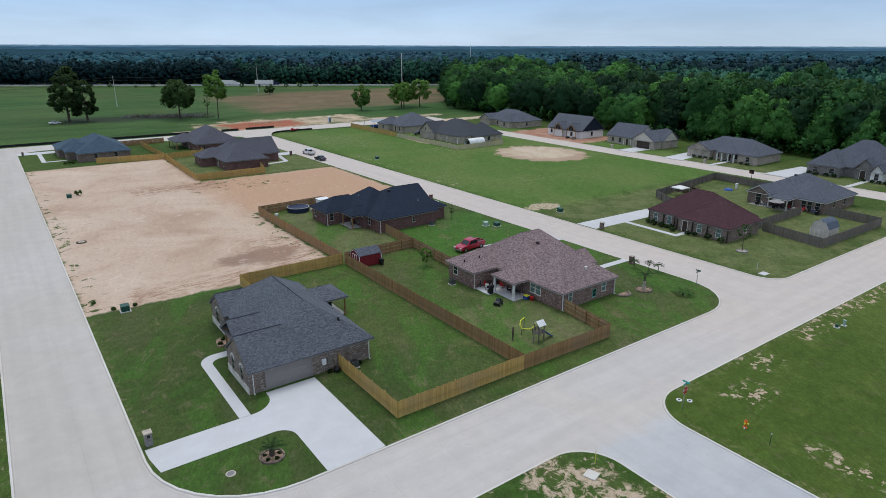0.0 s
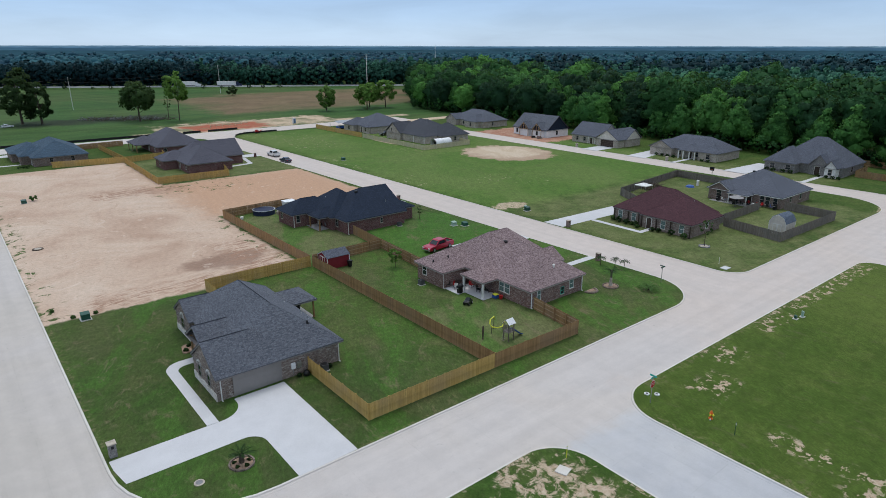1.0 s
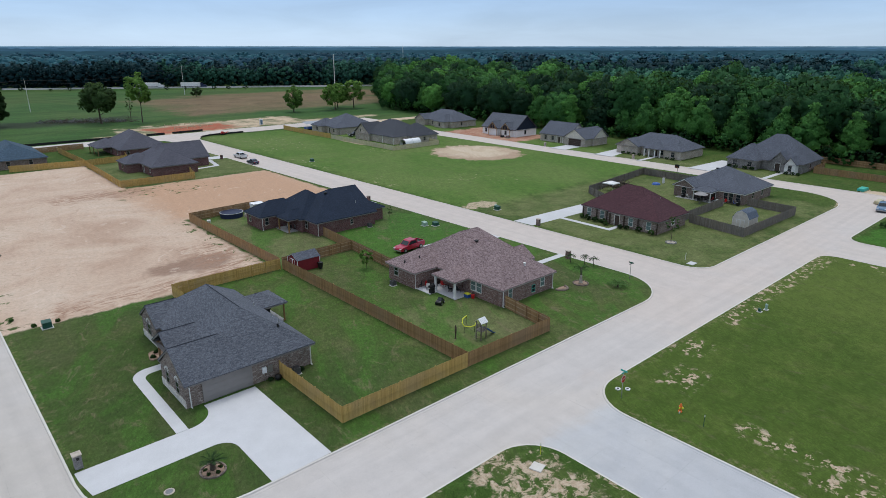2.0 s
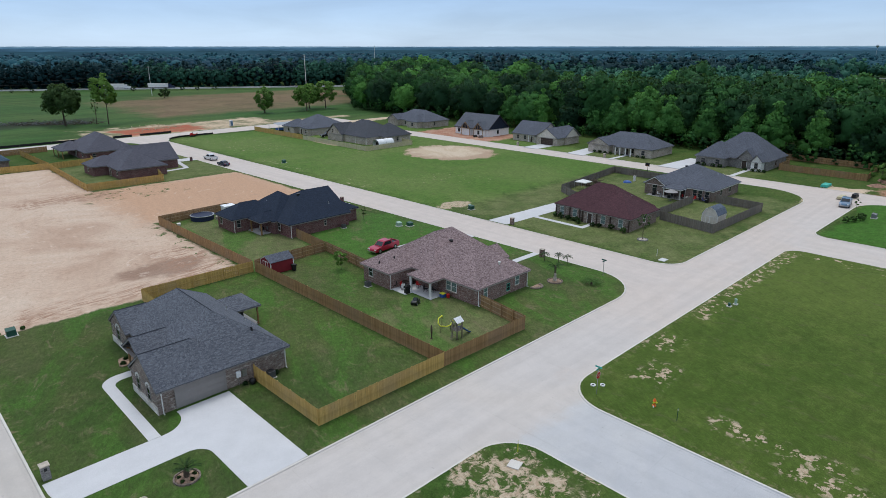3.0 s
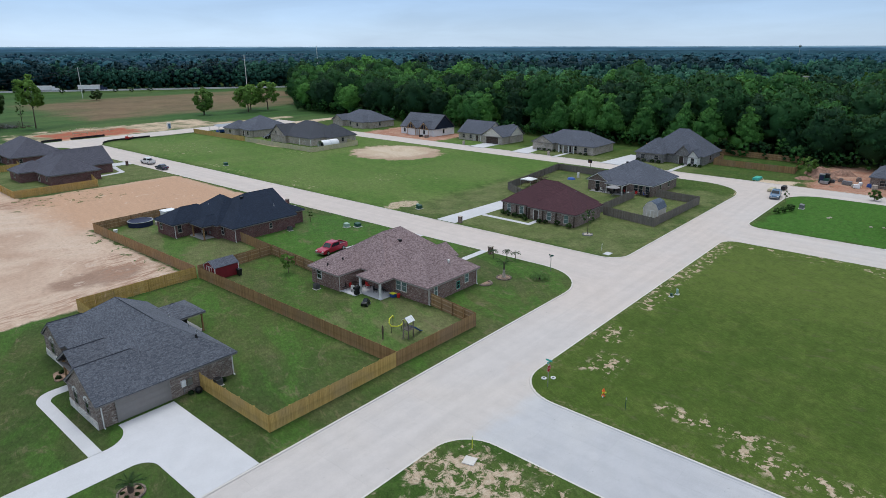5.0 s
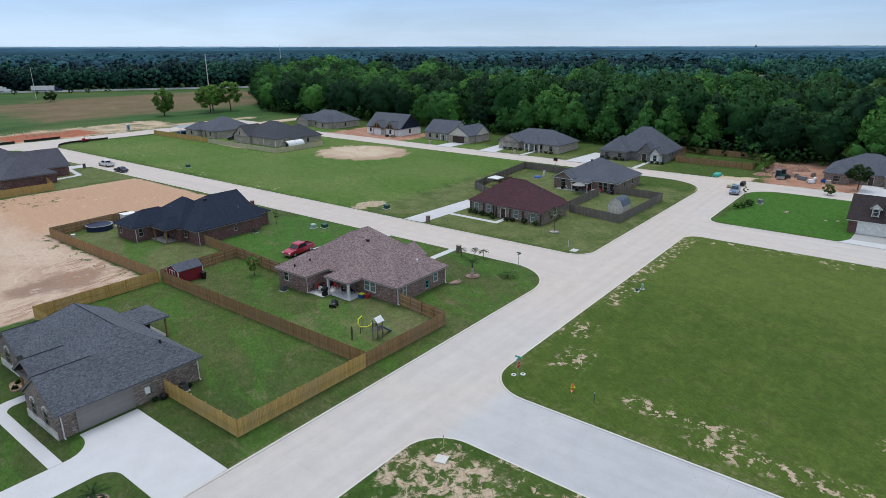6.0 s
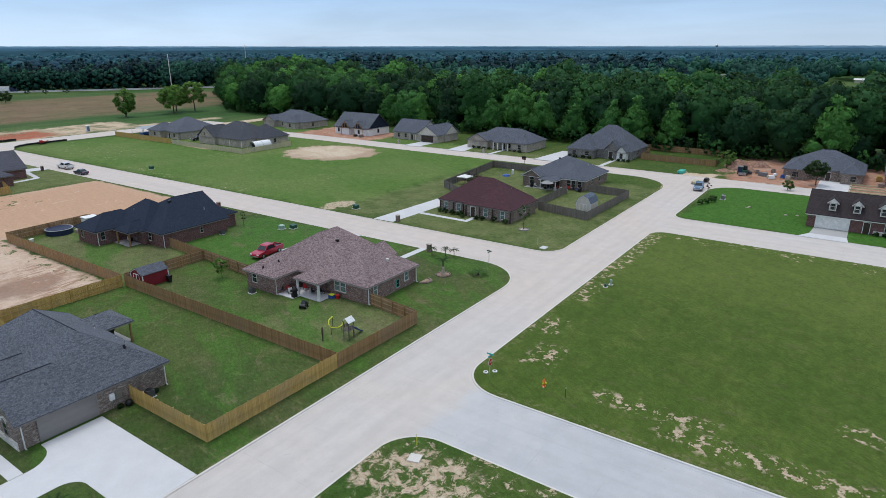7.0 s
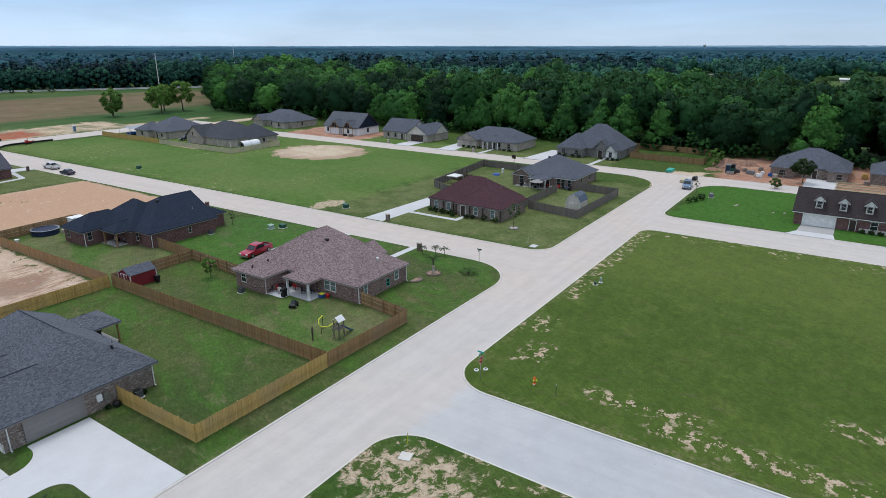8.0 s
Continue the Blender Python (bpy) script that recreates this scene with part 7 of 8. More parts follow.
    Geo().lathe(x, y, [(0.2, 0.0), (0.2, 0.06), (0.12, 0.08), (0.12, 0.5), (0.17, 0.53), (0.17, 0.6), (0.13, 0.62), (0.12, 0.72), (0.05, 0.82), (0.04, 0.88)], 14).link("barrel", ORANGE, root)
    for dx, dy, r, ln in ((1, 0, 0.07, 0.26), (-1, 0, 0.07, 0.26), (0, -1, 0.095, 0.28)):
        Geo().tube((x + dx * 0.09, y + dy * 0.09, 0.46), (x + dx * ln, y + dy * ln, 0.46), r, r, 10).link("outlet_cap", YELLOW, root)
    Geo().tube((x - 0.35, y - 0.1, 0.05), (x + 0.42, y + 0.12, 0.05), 0.06, 0.06, 8).link("white_base_collar", WHITE, root)


street_things()


# ---- vehicles ----
def loft(g, profile, half, taper=0.0, z0=0.0):
    """Side profile (x, z) drawn across a width; the upper part leans in by taper per metre above z0."""
    k, n = len(g.v), len(profile)
    for s in (-1, 1):
        for x, z in profile:
            g.v.append((x, s * (half - max(0.0, z - z0) * taper), z))
    g.f.append(tuple(range(k, k + n)))
    g.f.append(tuple(range(k + 2 * n - 1, k + n - 1, -1)))
    g.f += [(k + (i + 1) % n, k + i, k + n + i, k + n + (i + 1) % n) for i in range(n)]
    return g


def wheel(root, x, y, r=0.37):
    s = 1 if y > 0 else -1
    tyre = Geo().tube((x, y - 0.12, r), (x, y + 0.12, r), r, r, 16).link("wheel", BLACK, root)
    Geo().tube((x, y + s * 0.115, r), (x, y + s * 0.13, r), r * 0.62, r * 0.55, 12).link("rim", STEEL, tyre)


def vehicle(kind, x, y, ang, paint, label, z=0.0):
    root = thing(kind, 0, 0, 0, label, "truck" if "truck" in kind else "car", "vehicles")
    if kind == "pickup_truck":
        body = Geo()
        loft(body, [(-2.9, 0.5), (-2.9, 1.05), (-2.85, 1.1), (0.15, 1.1), (2.15, 1.05), (2.75, 0.95), (2.9, 0.75), (2.9, 0.45), (2.3, 0.38), (-2.3, 0.38)], 0.98, 0.04, 0.7)
        b = body.link("body", paint, root)
        Geo().box(-2.78, -0.82, 1.102, -1.18, 0.82, 1.106).link("bed_liner", BLACK, root)
        for s in (-1, 1):
            Geo().box(-2.86, s * 0.9 - 0.06, 1.1005, -1.17, s * 0.9 + 0.06, 1.28).link("bed_side", paint, root)
        Geo().box(-2.88, -0.84, 1.1005, -2.8, 0.84, 1.28).link("tailgate", paint, root)
        loft(Geo(), [(-1.15, 1.1), (-1.1, 1.66), (-0.95, 1.84), (0.35, 1.86), (0.65, 1.76), (1.35, 1.1)], 0.93, 0.22, 1.1).link("cab", paint, root)
        loft(Geo(), [(-1.0, 1.2), (-0.92, 1.68), (0.42, 1.72), (1.02, 1.2)], 0.937, 0.22, 1.1).link("side_window", GLASS, root)
        g = Geo()
        g.poly([(1.31, -0.8, 1.16), (1.31, 0.8, 1.16), (0.72, 0.7, 1.725), (0.72, -0.7, 1.725)])
        g.link("windscreen", GLASS, root)
        Geo().poly([(-1.16, 0.72, 1.2), (-1.16, -0.72, 1.2), (-1.125, -0.66, 1.6), (-1.125, 0.66, 1.6)]).link("rear_window", GLASS, root)
        for yy in (-0.72, 0.72):
            Geo().box(2.8, yy - 0.2, 0.72, 2.905, yy + 0.2, 0.9).link("headlight", WHITE, root)
            Geo().box(-2.915, yy + (0.14 if yy > 0 else -0.2), 0.75, -2.89, yy + (0.2 if yy > 0 else -0.14), 1.08).link("tail_light", RED, root)
        Geo().box(2.88, -0.9, 0.42, 3.0, 0.9, 0.6).link("bumper", STEEL, root)
        Geo().box(-3.0, -0.9, 0.45, -2.901, 0.9, 0.62).link("bumper", STEEL, root)
        for wx in (-1.85, 1.85):
            for wy in (-0.9, 0.9):
                wheel(root, wx, wy, 0.4)
    elif kind == "car":
        loft(Geo(), [(-2.35, 0.45), (-2.35, 0.85), (-2.2, 0.95), (-1.2, 0.98), (1.0, 0.95), (2.1, 0.82), (2.3, 0.65), (2.3, 0.4), (1.9, 0.3), (-1.9, 0.3)], 0.9, 0.08, 0.6).link("body", paint, root)
        loft(Geo(), [(-1.6, 0.96), (-0.95, 1.4), (0.1, 1.45), (0.95, 0.95)], 0.82, 0.32, 0.95).link("cabin", paint, root)
        loft(Geo(), [(-1.4, 1.0), (-0.88, 1.36), (0.06, 1.4), (0.72, 1.0)], 0.826, 0.32, 0.95).link("side_window", GLASS, root)
        Geo().poly([(0.93, -0.74, 0.985), (0.93, 0.74, 0.985), (0.18, 0.62, 1.425), (0.18, -0.62, 1.425)]).link("windscreen", GLASS, root)
        Geo().poly([(-1.585, 0.72, 0.995), (-1.585, -0.72, 0.995), (-1.02, -0.62, 1.385), (-1.02, 0.62, 1.385)]).link("rear_window", GLASS, root)
        for yy in (-0.65, 0.65):
            Geo().box(2.15, yy - 0.18, 0.6, 2.305, yy + 0.18, 0.75).link("headlight", WHITE, root)
            Geo().box(-2.36, yy - 0.18, 0.68, -2.33, yy + 0.18, 0.84).link("tail_light", RED, root)
        for wx in (-1.4, 1.4):
            for wy in (-0.82, 0.82):
                wheel(root, wx, wy, 0.33)
    else:
        # articulated lorry
        Geo().box(-14.5, -1.28, 1.1, 0.6, 1.28, 4.1).link("trailer_box", WHITE, root)
        Geo().box(-14.3, -1.1, 0.9, 0.4, 1.1, 1.098).link("trailer_bed", BLACK, root)
        loft(Geo(), [(0.9, 0.6), (0.9, 3.4), (2.6, 3.7), (3.1, 2.4), (5.2, 2.1), (5.5, 1.4), (5.5, 0.6)], 1.2, 0.03, 1.5).link("cab", paint, root)
        Geo().poly([(3.12, -0.95, 2.45), (3.12, 0.95, 2.45), (2.72, 0.9, 3.4), (2.72, -0.9, 3.4)]).link("windscreen", GLASS, root)
        for wx in (-13.2, -11.9, 1.2, 2.4, 4.6):
            for wy in (-1.0, 1.0):
                wheel(root, wx, wy, 0.52)
    root.matrix_basis = pose(x, y, z, 0, 0, ang)
    BASE[root] = Vector((x, y, z))


def vehicles():
    vehicle("pickup_truck", 63.4, 79.6, 187, PAINT_RED, "bright red pickup truck parked beside the house")
    vehicle("pickup_truck", 82.2, 187.4, 92, PAINT_WHITE, "white pickup truck parked at the kerb", ROAD_Z)
    vehicle("car", 80.6, 175.4, 92, PAINT_NAVY, "dark navy car parked at the kerb", ROAD_Z)
    vehicle("pickup_truck", 156.0, 33.2, 188, PAINT_BLUE, "steel-blue pickup truck parked at the building site", ROAD_Z)
    vehicle("car", 24.0, 327.0, 15, PAINT_WHITE, "white car parked under the pasture trees", -0.2)
    vehicle("pickup_truck", 137.0, 204.2, 170, PAINT_BLACK, "black pickup truck between two houses")
    ang = math.degrees(math.atan(-0.62))
    for x, paint in ((202.0, PAINT_NAVY), (174.0, PAINT_WHITE)):
        vehicle("lorry_truck", x, 655 - 0.62 * x - 4, ang, paint, "white articulated lorry on the highway", 1.15)


vehicles()


# ---- yards ----
def gable_shed(x0, y0, x1, y1, wall_h, rise, walls, roof, trim, label, gambrel=False, group=""):
    """Small garden shed with its ridge along x, trimmed corners and double doors in the west gable."""
    root = thing("garden_shed", (x0 + x1) / 2, (y0 + y1) / 2, 0, label, "shed", group)
    m = (y0 + y1) / 2
    if gambrel:
        line = [(y0, wall_h), (y0 + (m - y0) * 0.35, wall_h + rise * 0.68), (m, wall_h + rise), (y1 - (y1 - m) * 0.35, wall_h + rise * 0.68), (y1, wall_h)]
    else:
        line = [(y0, wall_h), (m, wall_h + rise), (y1, wall_h)]
    g = Geo()
    prof = [(y0, 0.05), (y1, 0.05)] + line[::-1]
    k, n = len(g.v), len(prof)
    g.v += [(x0, a, b) for a, b in prof] + [(x1, a, b) for a, b in prof]
    g.f += [tuple(range(k + n - 1, k - 1, -1)), tuple(range(k + n, k + 2 * n))]
    g.f += [(k + i, k + (i + 1) % n, k + n + (i + 1) % n, k + n + i) for i in range(n)]
    g.link("wall", walls, root)
    g = Geo()
    out = [(a + (-0.12 if i == 0 else 0.12 if i == len(line) - 1 else 0), b + (0.03 if 0 < i < len(line) - 1 else -0.05)) for i, (a, b) in enumerate(line)]
    for (a0, b0), (a1, b1) in zip(out, out[1:]):
        top = [(x0 - 0.12, a0, b0 + 0.05), (x1 + 0.12, a0, b0 + 0.05), (x1 + 0.12, a1, b1 + 0.05), (x0 - 0.12, a1, b1 + 0.05)]
        low = [(p[0], p[1], p[2] - 0.05) for p in top]
        g.poly(top).poly(low[::-1])
        for i in range(4):
            g.poly([low[i], low[(i + 1) % 4], top[(i + 1) % 4], top[i]])
    g.link("roof", roof, root)
    t = Geo()
    for xx, yy in ((x0, y0), (x0, y1), (x1, y0), (x1, y1)):
        t.box(xx - 0.06, yy - 0.06, 0.05, xx + 0.06, yy + 0.06, wall_h - 0.05)
    t.link("corner_trim", trim, root)
    t = Geo()
    for (a0, b0), (a1, b1) in zip(line, line[1:]):
        t.tube((x0 - 0.07, a0, b0 - 0.02), (x0 - 0.07, a1, b1 - 0.02), 0.06, 0.06, 4)
    t.link("gable_trim", trim, root)
    for s in (-1, 1):
        d = Geo().box(x0 - 0.05, min(m, m + s * 0.8) + 0.02, 0.15, x0 - 0.012, max(m, m + s * 0.8) - 0.02, min(wall_h, 1.95))
        leaf = d.link("door", walls, root)
        q = Geo()
        lo, hi = min(m, m + s * 0.8) + 0.02, max(m, m + s * 0.8) - 0.02
        top = min(wall_h, 1.95)
        for a, b, c, e in ((lo, lo + 0.09, 0.15, top), (hi - 0.09, hi, 0.15, top), (lo + 0.09, hi - 0.09, 0.15, 0.25), (lo + 0.09, hi - 0.09, top - 0.1, top)):
            q.box(x0 - 0.075, a, c, x0 - 0.0505, b, e)
        q.link("door_trim", trim, leaf)


def chair(x, y, ang, material, label):
    root = thing("patio_chair", 0, 0, 0, label, "chair", "patio chairs")
    Geo().box(-0.26, -0.26, 0.38, 0.26, 0.26, 0.44).link("seat", material, root)
    Geo().box(-0.26, 0.22, 0.445, 0.26, 0.28, 0.95).link("backrest", material, root)
    for a in (-0.23, 0.23):
        for b in (-0.23, 0.23):
            Geo().box(a - 0.02, b - 0.02, 0.0, a + 0.02, b + 0.02, 0.38).link("leg", BLACK, root)
    root.matrix_basis = pose(x, y, 0.06, 0, 0, ang)


def basketball_hoop(x, y):
    root = thing("basketball_hoop", x, y, 0, "portable basketball hoop with black backboard by the street", "basketball hoop")
    Geo().box(x - 0.4, y - 0.55, 0.0, x + 0.4, y + 0.55, 0.2).link("base", BLACK, root)
    Geo().tube((x, y, 0.2), (x - 0.1, y, 3.3), 0.06, 0.05, 8).link("pole", BLACK, root)
    Geo().box(x - 0.42, y - 0.62, 2.75, x - 0.36, y + 0.62, 3.7).link("backboard", BLACK, root)
    Geo().tube((x - 0.36, y, 3.1), (x - 0.09, y, 3.1), 0.04, 0.04, 6).link("bracket", STEEL, root)
    ring = [(x - 0.66 + 0.23 * math.cos(a * math.pi / 6), y + 0.23 * math.sin(a * math.pi / 6), 3.05) for a in range(13)]
    Geo().sweep(ring, 0.02, 5).link("rim", ORANGE, root)


def yard_things():
    basketball_hoop(154.4, 79.6)
    gable_shed(43.3, 82.0, 47.2, 85.0, 1.95, 0.75, RED_PAINT, ROOF_SLATE, WHITE, "barn-red wooden shed with white trim and grey roof")
    gable_shed(118.2, 45.6, 122.2, 48.6, 2.2, 1.5, CREAM, make_shingles("shingles_shed_blue", (0.06, 0.08, 0.11), (0.13, 0.16, 0.21), (0.1, 0.12, 0.15)), WHITE, "cream barn-style shed with blue-grey gambrel roof", True)
    # play tower with slide
    x, y = 48.3, 47.2
    root = thing("play_tower", x, y, 0, "slim wooden play tower with pale canopy and blue slide", "play set")
    for dx in (-0.42, 0.42):
        for dy in (-0.42, 0.42):
            Geo().box(x + dx - 0.05, y + dy - 0.05, 0.0, x + dx + 0.05, y + dy + 0.05, 2.25).link("post", WOOD_GREY, root)
    Geo().box(x - 0.5, y - 0.5, 1.1, x + 0.5, y + 0.5, 1.18).link("platform", WOOD_GREY, root)
    for k in range(4):
        Geo().box(x - 0.46 + k * 0.25, y - 0.49, 1.22, x - 0.30 + k * 0.25, y - 0.465, 1.75).link("side_board", WOOD_GREY, root)
        Geo().box(x - 0.46 + k * 0.25, y + 0.465, 1.22, x - 0.30 + k * 0.25, y + 0.49, 1.75).link("side_board", WOOD_GREY, root)
    for k in range(5):
        a, b = (x - 0.58 + k * 0.235, x - 0.37 + k * 0.235)
        for side in (-1, 1):
            g = Geo()
            q = [(a, y + side * 0.6, 2.2), (b, y + side * 0.6, 2.2), (b, y, 2.72), (a, y, 2.72)]
            low = [(p[0], p[1], p[2] - 0.03) for p in q]
            g.poly(q).poly(low[::-1])
            for c in range(4):
                g.poly([low[c], low[(c + 1) % 4], q[(c + 1) % 4], q[c]])
            g.link("canopy_board", HOUSEWRAP, root)
    for k in range(5):
        Geo().tube((x - 0.62 - 0.09 * (4 - k), y - 0.3, 0.2 + k * 0.22), (x - 0.62 - 0.09 * (4 - k), y + 0.3, 0.2 + k * 0.22), 0.03, 0.03, 6).link("rung", WOOD_GREY, root)
    g = Geo()
    for i in range(8):
        t0, t1 = i / 8, (i + 1) / 8
        p = lambda t: (x + 0.45 + 1.75 * t, 1.15 - 1.05 * t + 0.1 * math.sin(t * 6.28))
        (a, za), (b, zb) = p(t0), p(t1)
        g.poly([(a, y - 0.24, za), (b, y - 0.24, zb), (b, y + 0.24, zb), (a, y + 0.24, za)])
        for side in (-1, 1):
            g.poly([(a, y + side * 0.24, za), (b, y + side * 0.24, zb), (b, y + side * 0.28, zb + 0.16), (a, y + side * 0.28, za + 0.16)])
    g.link("slide", BLUE, root)
    # climbing hoop
    x, y = 48.6, 49.6
    root = thing("climbing_frame", x, y, 0, "bright yellow-green tube frame on the lawn", "play set")
    hoop = [(-0.8, 0, 0.9), (-0.95, 0.2, 1.3), (-0.6, 0.5, 1.65), (0.3, 0.8, 1.7), (0.5, 0.9, 1.3)]
    low = [(-0.8, 0, 0.9), (-0.2, -0.5, 0.8), (0.4, -0.6, 0.85), (1.1, -0.3, 1.15)]
    for line in (hoop, low):
        Geo().sweep([(x + a[0], y + a[1], a[2]) for a in line], 0.07, 8).link("tube", YELLOW, root)
    for dx, dy in ((-0.8, 0.0), (0.3, 0.8), (0.4, -0.6)):
        Geo().tube((x + dx, y + dy, 0.0), (x + dx, y + dy, 0.8 if dy <= 0 else 1.66), 0.035, 0.035, 6).link("leg", BLACK, root)
    x, y = 46.0, 49.2
    root = thing("yard_post", x, y, 0, "slim dark brown post standing in the yard", "post")
    Geo().lathe(x, y, [(0.16, 0.0), (0.1, 0.1), (0.07, 0.15), (0.1, 0.6), (0.13, 1.3), (0.06, 1.75)], 10).link("pad", BARK, root)
    # toy car
    root = thing("toy_car", 0, 0, 0, "black ride-on toy car on the grass", "toy")
    loft(Geo(), [(-0.6, 0.18), (-0.62, 0.5), (-0.2, 0.55), (0.5, 0.5), (0.66, 0.4), (0.66, 0.18)], 0.36, 0.1, 0.3).link("body", PAINT_BLACK, root)
    loft(Geo(), [(-0.3, 0.55), (-0.2, 0.78), (0.1, 0.78), (0.3, 0.53)], 0.3, 0.2, 0.5).link("windscreen", GLASS, root)
    for wx in (-0.38, 0.42):
        for wy in (-0.32, 0.32):
            wheel(root, wx, wy, 0.17)
    root.matrix_basis = pose(51.6, 58.3, 0, 0, 0, 205) @ Matrix.Diagonal((1.05, 1.1, 1.15, 1))
    # toy chest
    root = thing("toy_chest", 56.2, 57.6, 0, "yellow and blue plastic toy chest with red bin", "toy chest")
    Geo().box(55.7, 57.2, 0.02, 56.3, 57.9, 0.5).link("chest", BLUE, root)
    Geo().box(55.66, 57.16, 0.5, 56.34, 57.94, 0.58).link("lid", YELLOW, root)
    Geo().lathe(56.3, 56.75, [(0.22, 0.02), (0.28, 0.55), (0.25, 0.56)], 12).link("bin", RED, root)
    # grills, chairs and tables on the patios
    def grill(x, y, label):
        root = thing("grill", x, y, 0, label, "grill", "grills")
        Geo().box(x - 0.3, y - 0.3, 0.06, x + 0.3, y + 0.3, 0.85).link("cabinet", BLACK, root)
        Geo().tube((x - 0.45, y, 0.98), (x + 0.45, y, 0.98), 0.27, 0.27, 12).link("hood", BLACK, root)
        Geo().box(x - 0.75, y - 0.22, 0.84, x - 0.46, y + 0.22, 0.88).link("side_shelf", STEEL, root)

    grill(53.3, 62.0, "black barbecue grill at the patio's edge")
    grill(32.4, 70.6, "black barbecue grill under the rear roof")
    for x, y, a, m in ((54.2, 64.0, 20, RED), (55.4, 63.6, 200, BLACK), (56.0, 62.6, 90, RED), (53.8, 63.4, 140, WHITE), (55.6, 60.6, 30, BLACK), (56.2, 59.6, 80, BLACK)):
        chair(x, y, a, m, "patio chair with a padded seat")
    for x, y, a, m in ((54.4, 105.2, 30, WHITE), (54.0, 104.2, 210, BLACK), (55.0, 103.6, 90, ASPHALT_GREY)):
        chair(x, y, a, m, "patio chair under the rear roof")
    for x, y, a, m in ((135.0, 62.0, 10, BLACK), (135.6, 63.4, 120, BLACK), (136.0, 61.2, 240, RED), (135.2, 66.4, 60, WHITE), (136.2, 59.4, 150, RED), (136.4, 57.0, 90, BLACK)):
        chair(x, y, a, m, "patio chair behind the house")
    for x, y, a, m in ((134.6, 60.2, 40, BLACK), (135.4, 64.6, 200, BLACK), (134.4, 65.4, 110, ASPHALT_GREY), (136.0, 66.0, 20, BLACK), (136.6, 58.4, 260, RED), (136.4, 56.2, 10, BLUE), (55.0, 65.0, 70, BLACK), (53.4, 64.8, 250, BLACK), (56.4, 65.0, 160, DARK_DOOR)):
        chair(x, y, a, m, "dark patio chair among the clutter behind the house")
    grill(136.3, 55.4, "black barbecue grill behind the house")
    grill(134.9, 67.4, "black barbecue grill on the patio")
    for x, y, mat, label in ((136.2, 60.0, WHITE, "white cool box on the patio"), (134.6, 63.4, BLACK, "black storage box on the patio"), (56.6, 64.2, DARK_DOOR, "dark brown storage box on the patio")):
        root = thing("storage_box", x, y, 0.06, label, "storage box", "storage boxes")
        Geo().box(x - 0.4, y - 0.3, 0.06, x + 0.4, y + 0.3, 0.52).link("body", mat, root)
        Geo().box(x - 0.43, y - 0.33, 0.52, x + 0.43, y + 0.33, 0.6).link("lid", mat, root)
    root = thing("patio_table", 55.0, 64.2, 0.06, "low dark patio table", "table")
    Geo().lathe(55.0, 64.3, [(0.5, 0.70), (0.55, 0.73), (0.5, 0.76)], 16).link("tabletop", DARK_DOOR, root)
    Geo().tube((55.0, 64.3, 0.06), (55.0, 64.3, 0.70), 0.06, 0.06, 8).link("pedestal", BLACK, root)
    # parasol behind the slate-roofed house
    root = thing("patio_umbrella", 132.6, 62.2, 0, "grey canvas patio umbrella behind the house", "umbrella")
    Geo().tube((132.6, 62.2, 0.0), (132.6, 62.2, 2.5), 0.03, 0.03, 8).link("pole", STEEL, root)
    Geo().lathe(132.6, 62.2, [(1.6, 2.02), (1.55, 2.06), (0.8, 2.34), (0.05, 2.56)], 8).link("canopy", UMBRELLA_GREY, root)
    Geo().lathe(132.6, 62.2, [(0.3, 0.0), (0.28, 0.08), (0.05, 0.14)], 12).link("base", HVAC_GREY, root)
    # heat pumps and bins
    def heat_pump(x, y):
        root = thing("heat_pump", x, y, 0, "grey outdoor heat pump unit beside the wall", "heat pump", "heat pumps")
        Geo().box(x - 0.45, y - 0.45, 0.0, x + 0.45, y + 0.45, 0.08).link("pad", KERB, root)
        Geo().box(x - 0.36, y - 0.36, 0.08, x + 0.36, y + 0.36, 0.78).link("casing", HVAC_GREY, root)
        Geo().lathe(x, y, [(0.33, 0.78), (0.33, 0.81), (0.02, 0.83)], 16).link("fan_guard", BLACK, root)

    heat_pump(27.6, 54.4)
    heat_pump(51.0, 68.0)
    heat_pump(66.5, 95.6)

    def wheelie_bin(x, y, material, label):
        root = thing("rubbish_bin", x, y, 0, label, "bin", "rubbish bins")
        g = Geo()
        lo = [(x - 0.22, y - 0.25, 0.05), (x + 0.22, y - 0.25, 0.05), (x + 0.22, y + 0.25, 0.05), (x - 0.22, y + 0.25, 0.05)]
        hi = [(x - 0.3, y - 0.33, 1.0), (x + 0.3, y - 0.33, 1.0), (x + 0.3, y + 0.33, 1.0), (x - 0.3, y + 0.33, 1.0)]
        g.poly(lo[::-1]).poly(hi)
        for i in range(4):
            g.poly([lo[i], lo[(i + 1) % 4], hi[(i + 1) % 4], hi[i]])
        g.link("body", material, root)
        Geo().box(x - 0.33, y - 0.36, 1.0, x + 0.33, y + 0.36, 1.07).link("lid", material, root)

    root = thing("hose_pot", 25.6, 54.6, 0, "round black garden hose pot by the yellow fence", "hose pot")
    Geo().lathe(25.6, 54.6, [(0.25, 0.0), (0.36, 0.2), (0.36, 0.4), (0.26, 0.55), (0.1, 0.6)], 14).link("pot", BLACK, root)
    root = thing("planting_bed", 17.8, 68.6, 0, "brown mulch bed beside the front porch", "planting bed")
    Geo().prism(rounded([(16.8, 67.6, 0.4), (18.6, 67.7, 0.2), (18.9, 69.8, 0.2), (17.3, 69.9, 0.6)]), -0.02, 0.1).link("mulch", MULCH, root)
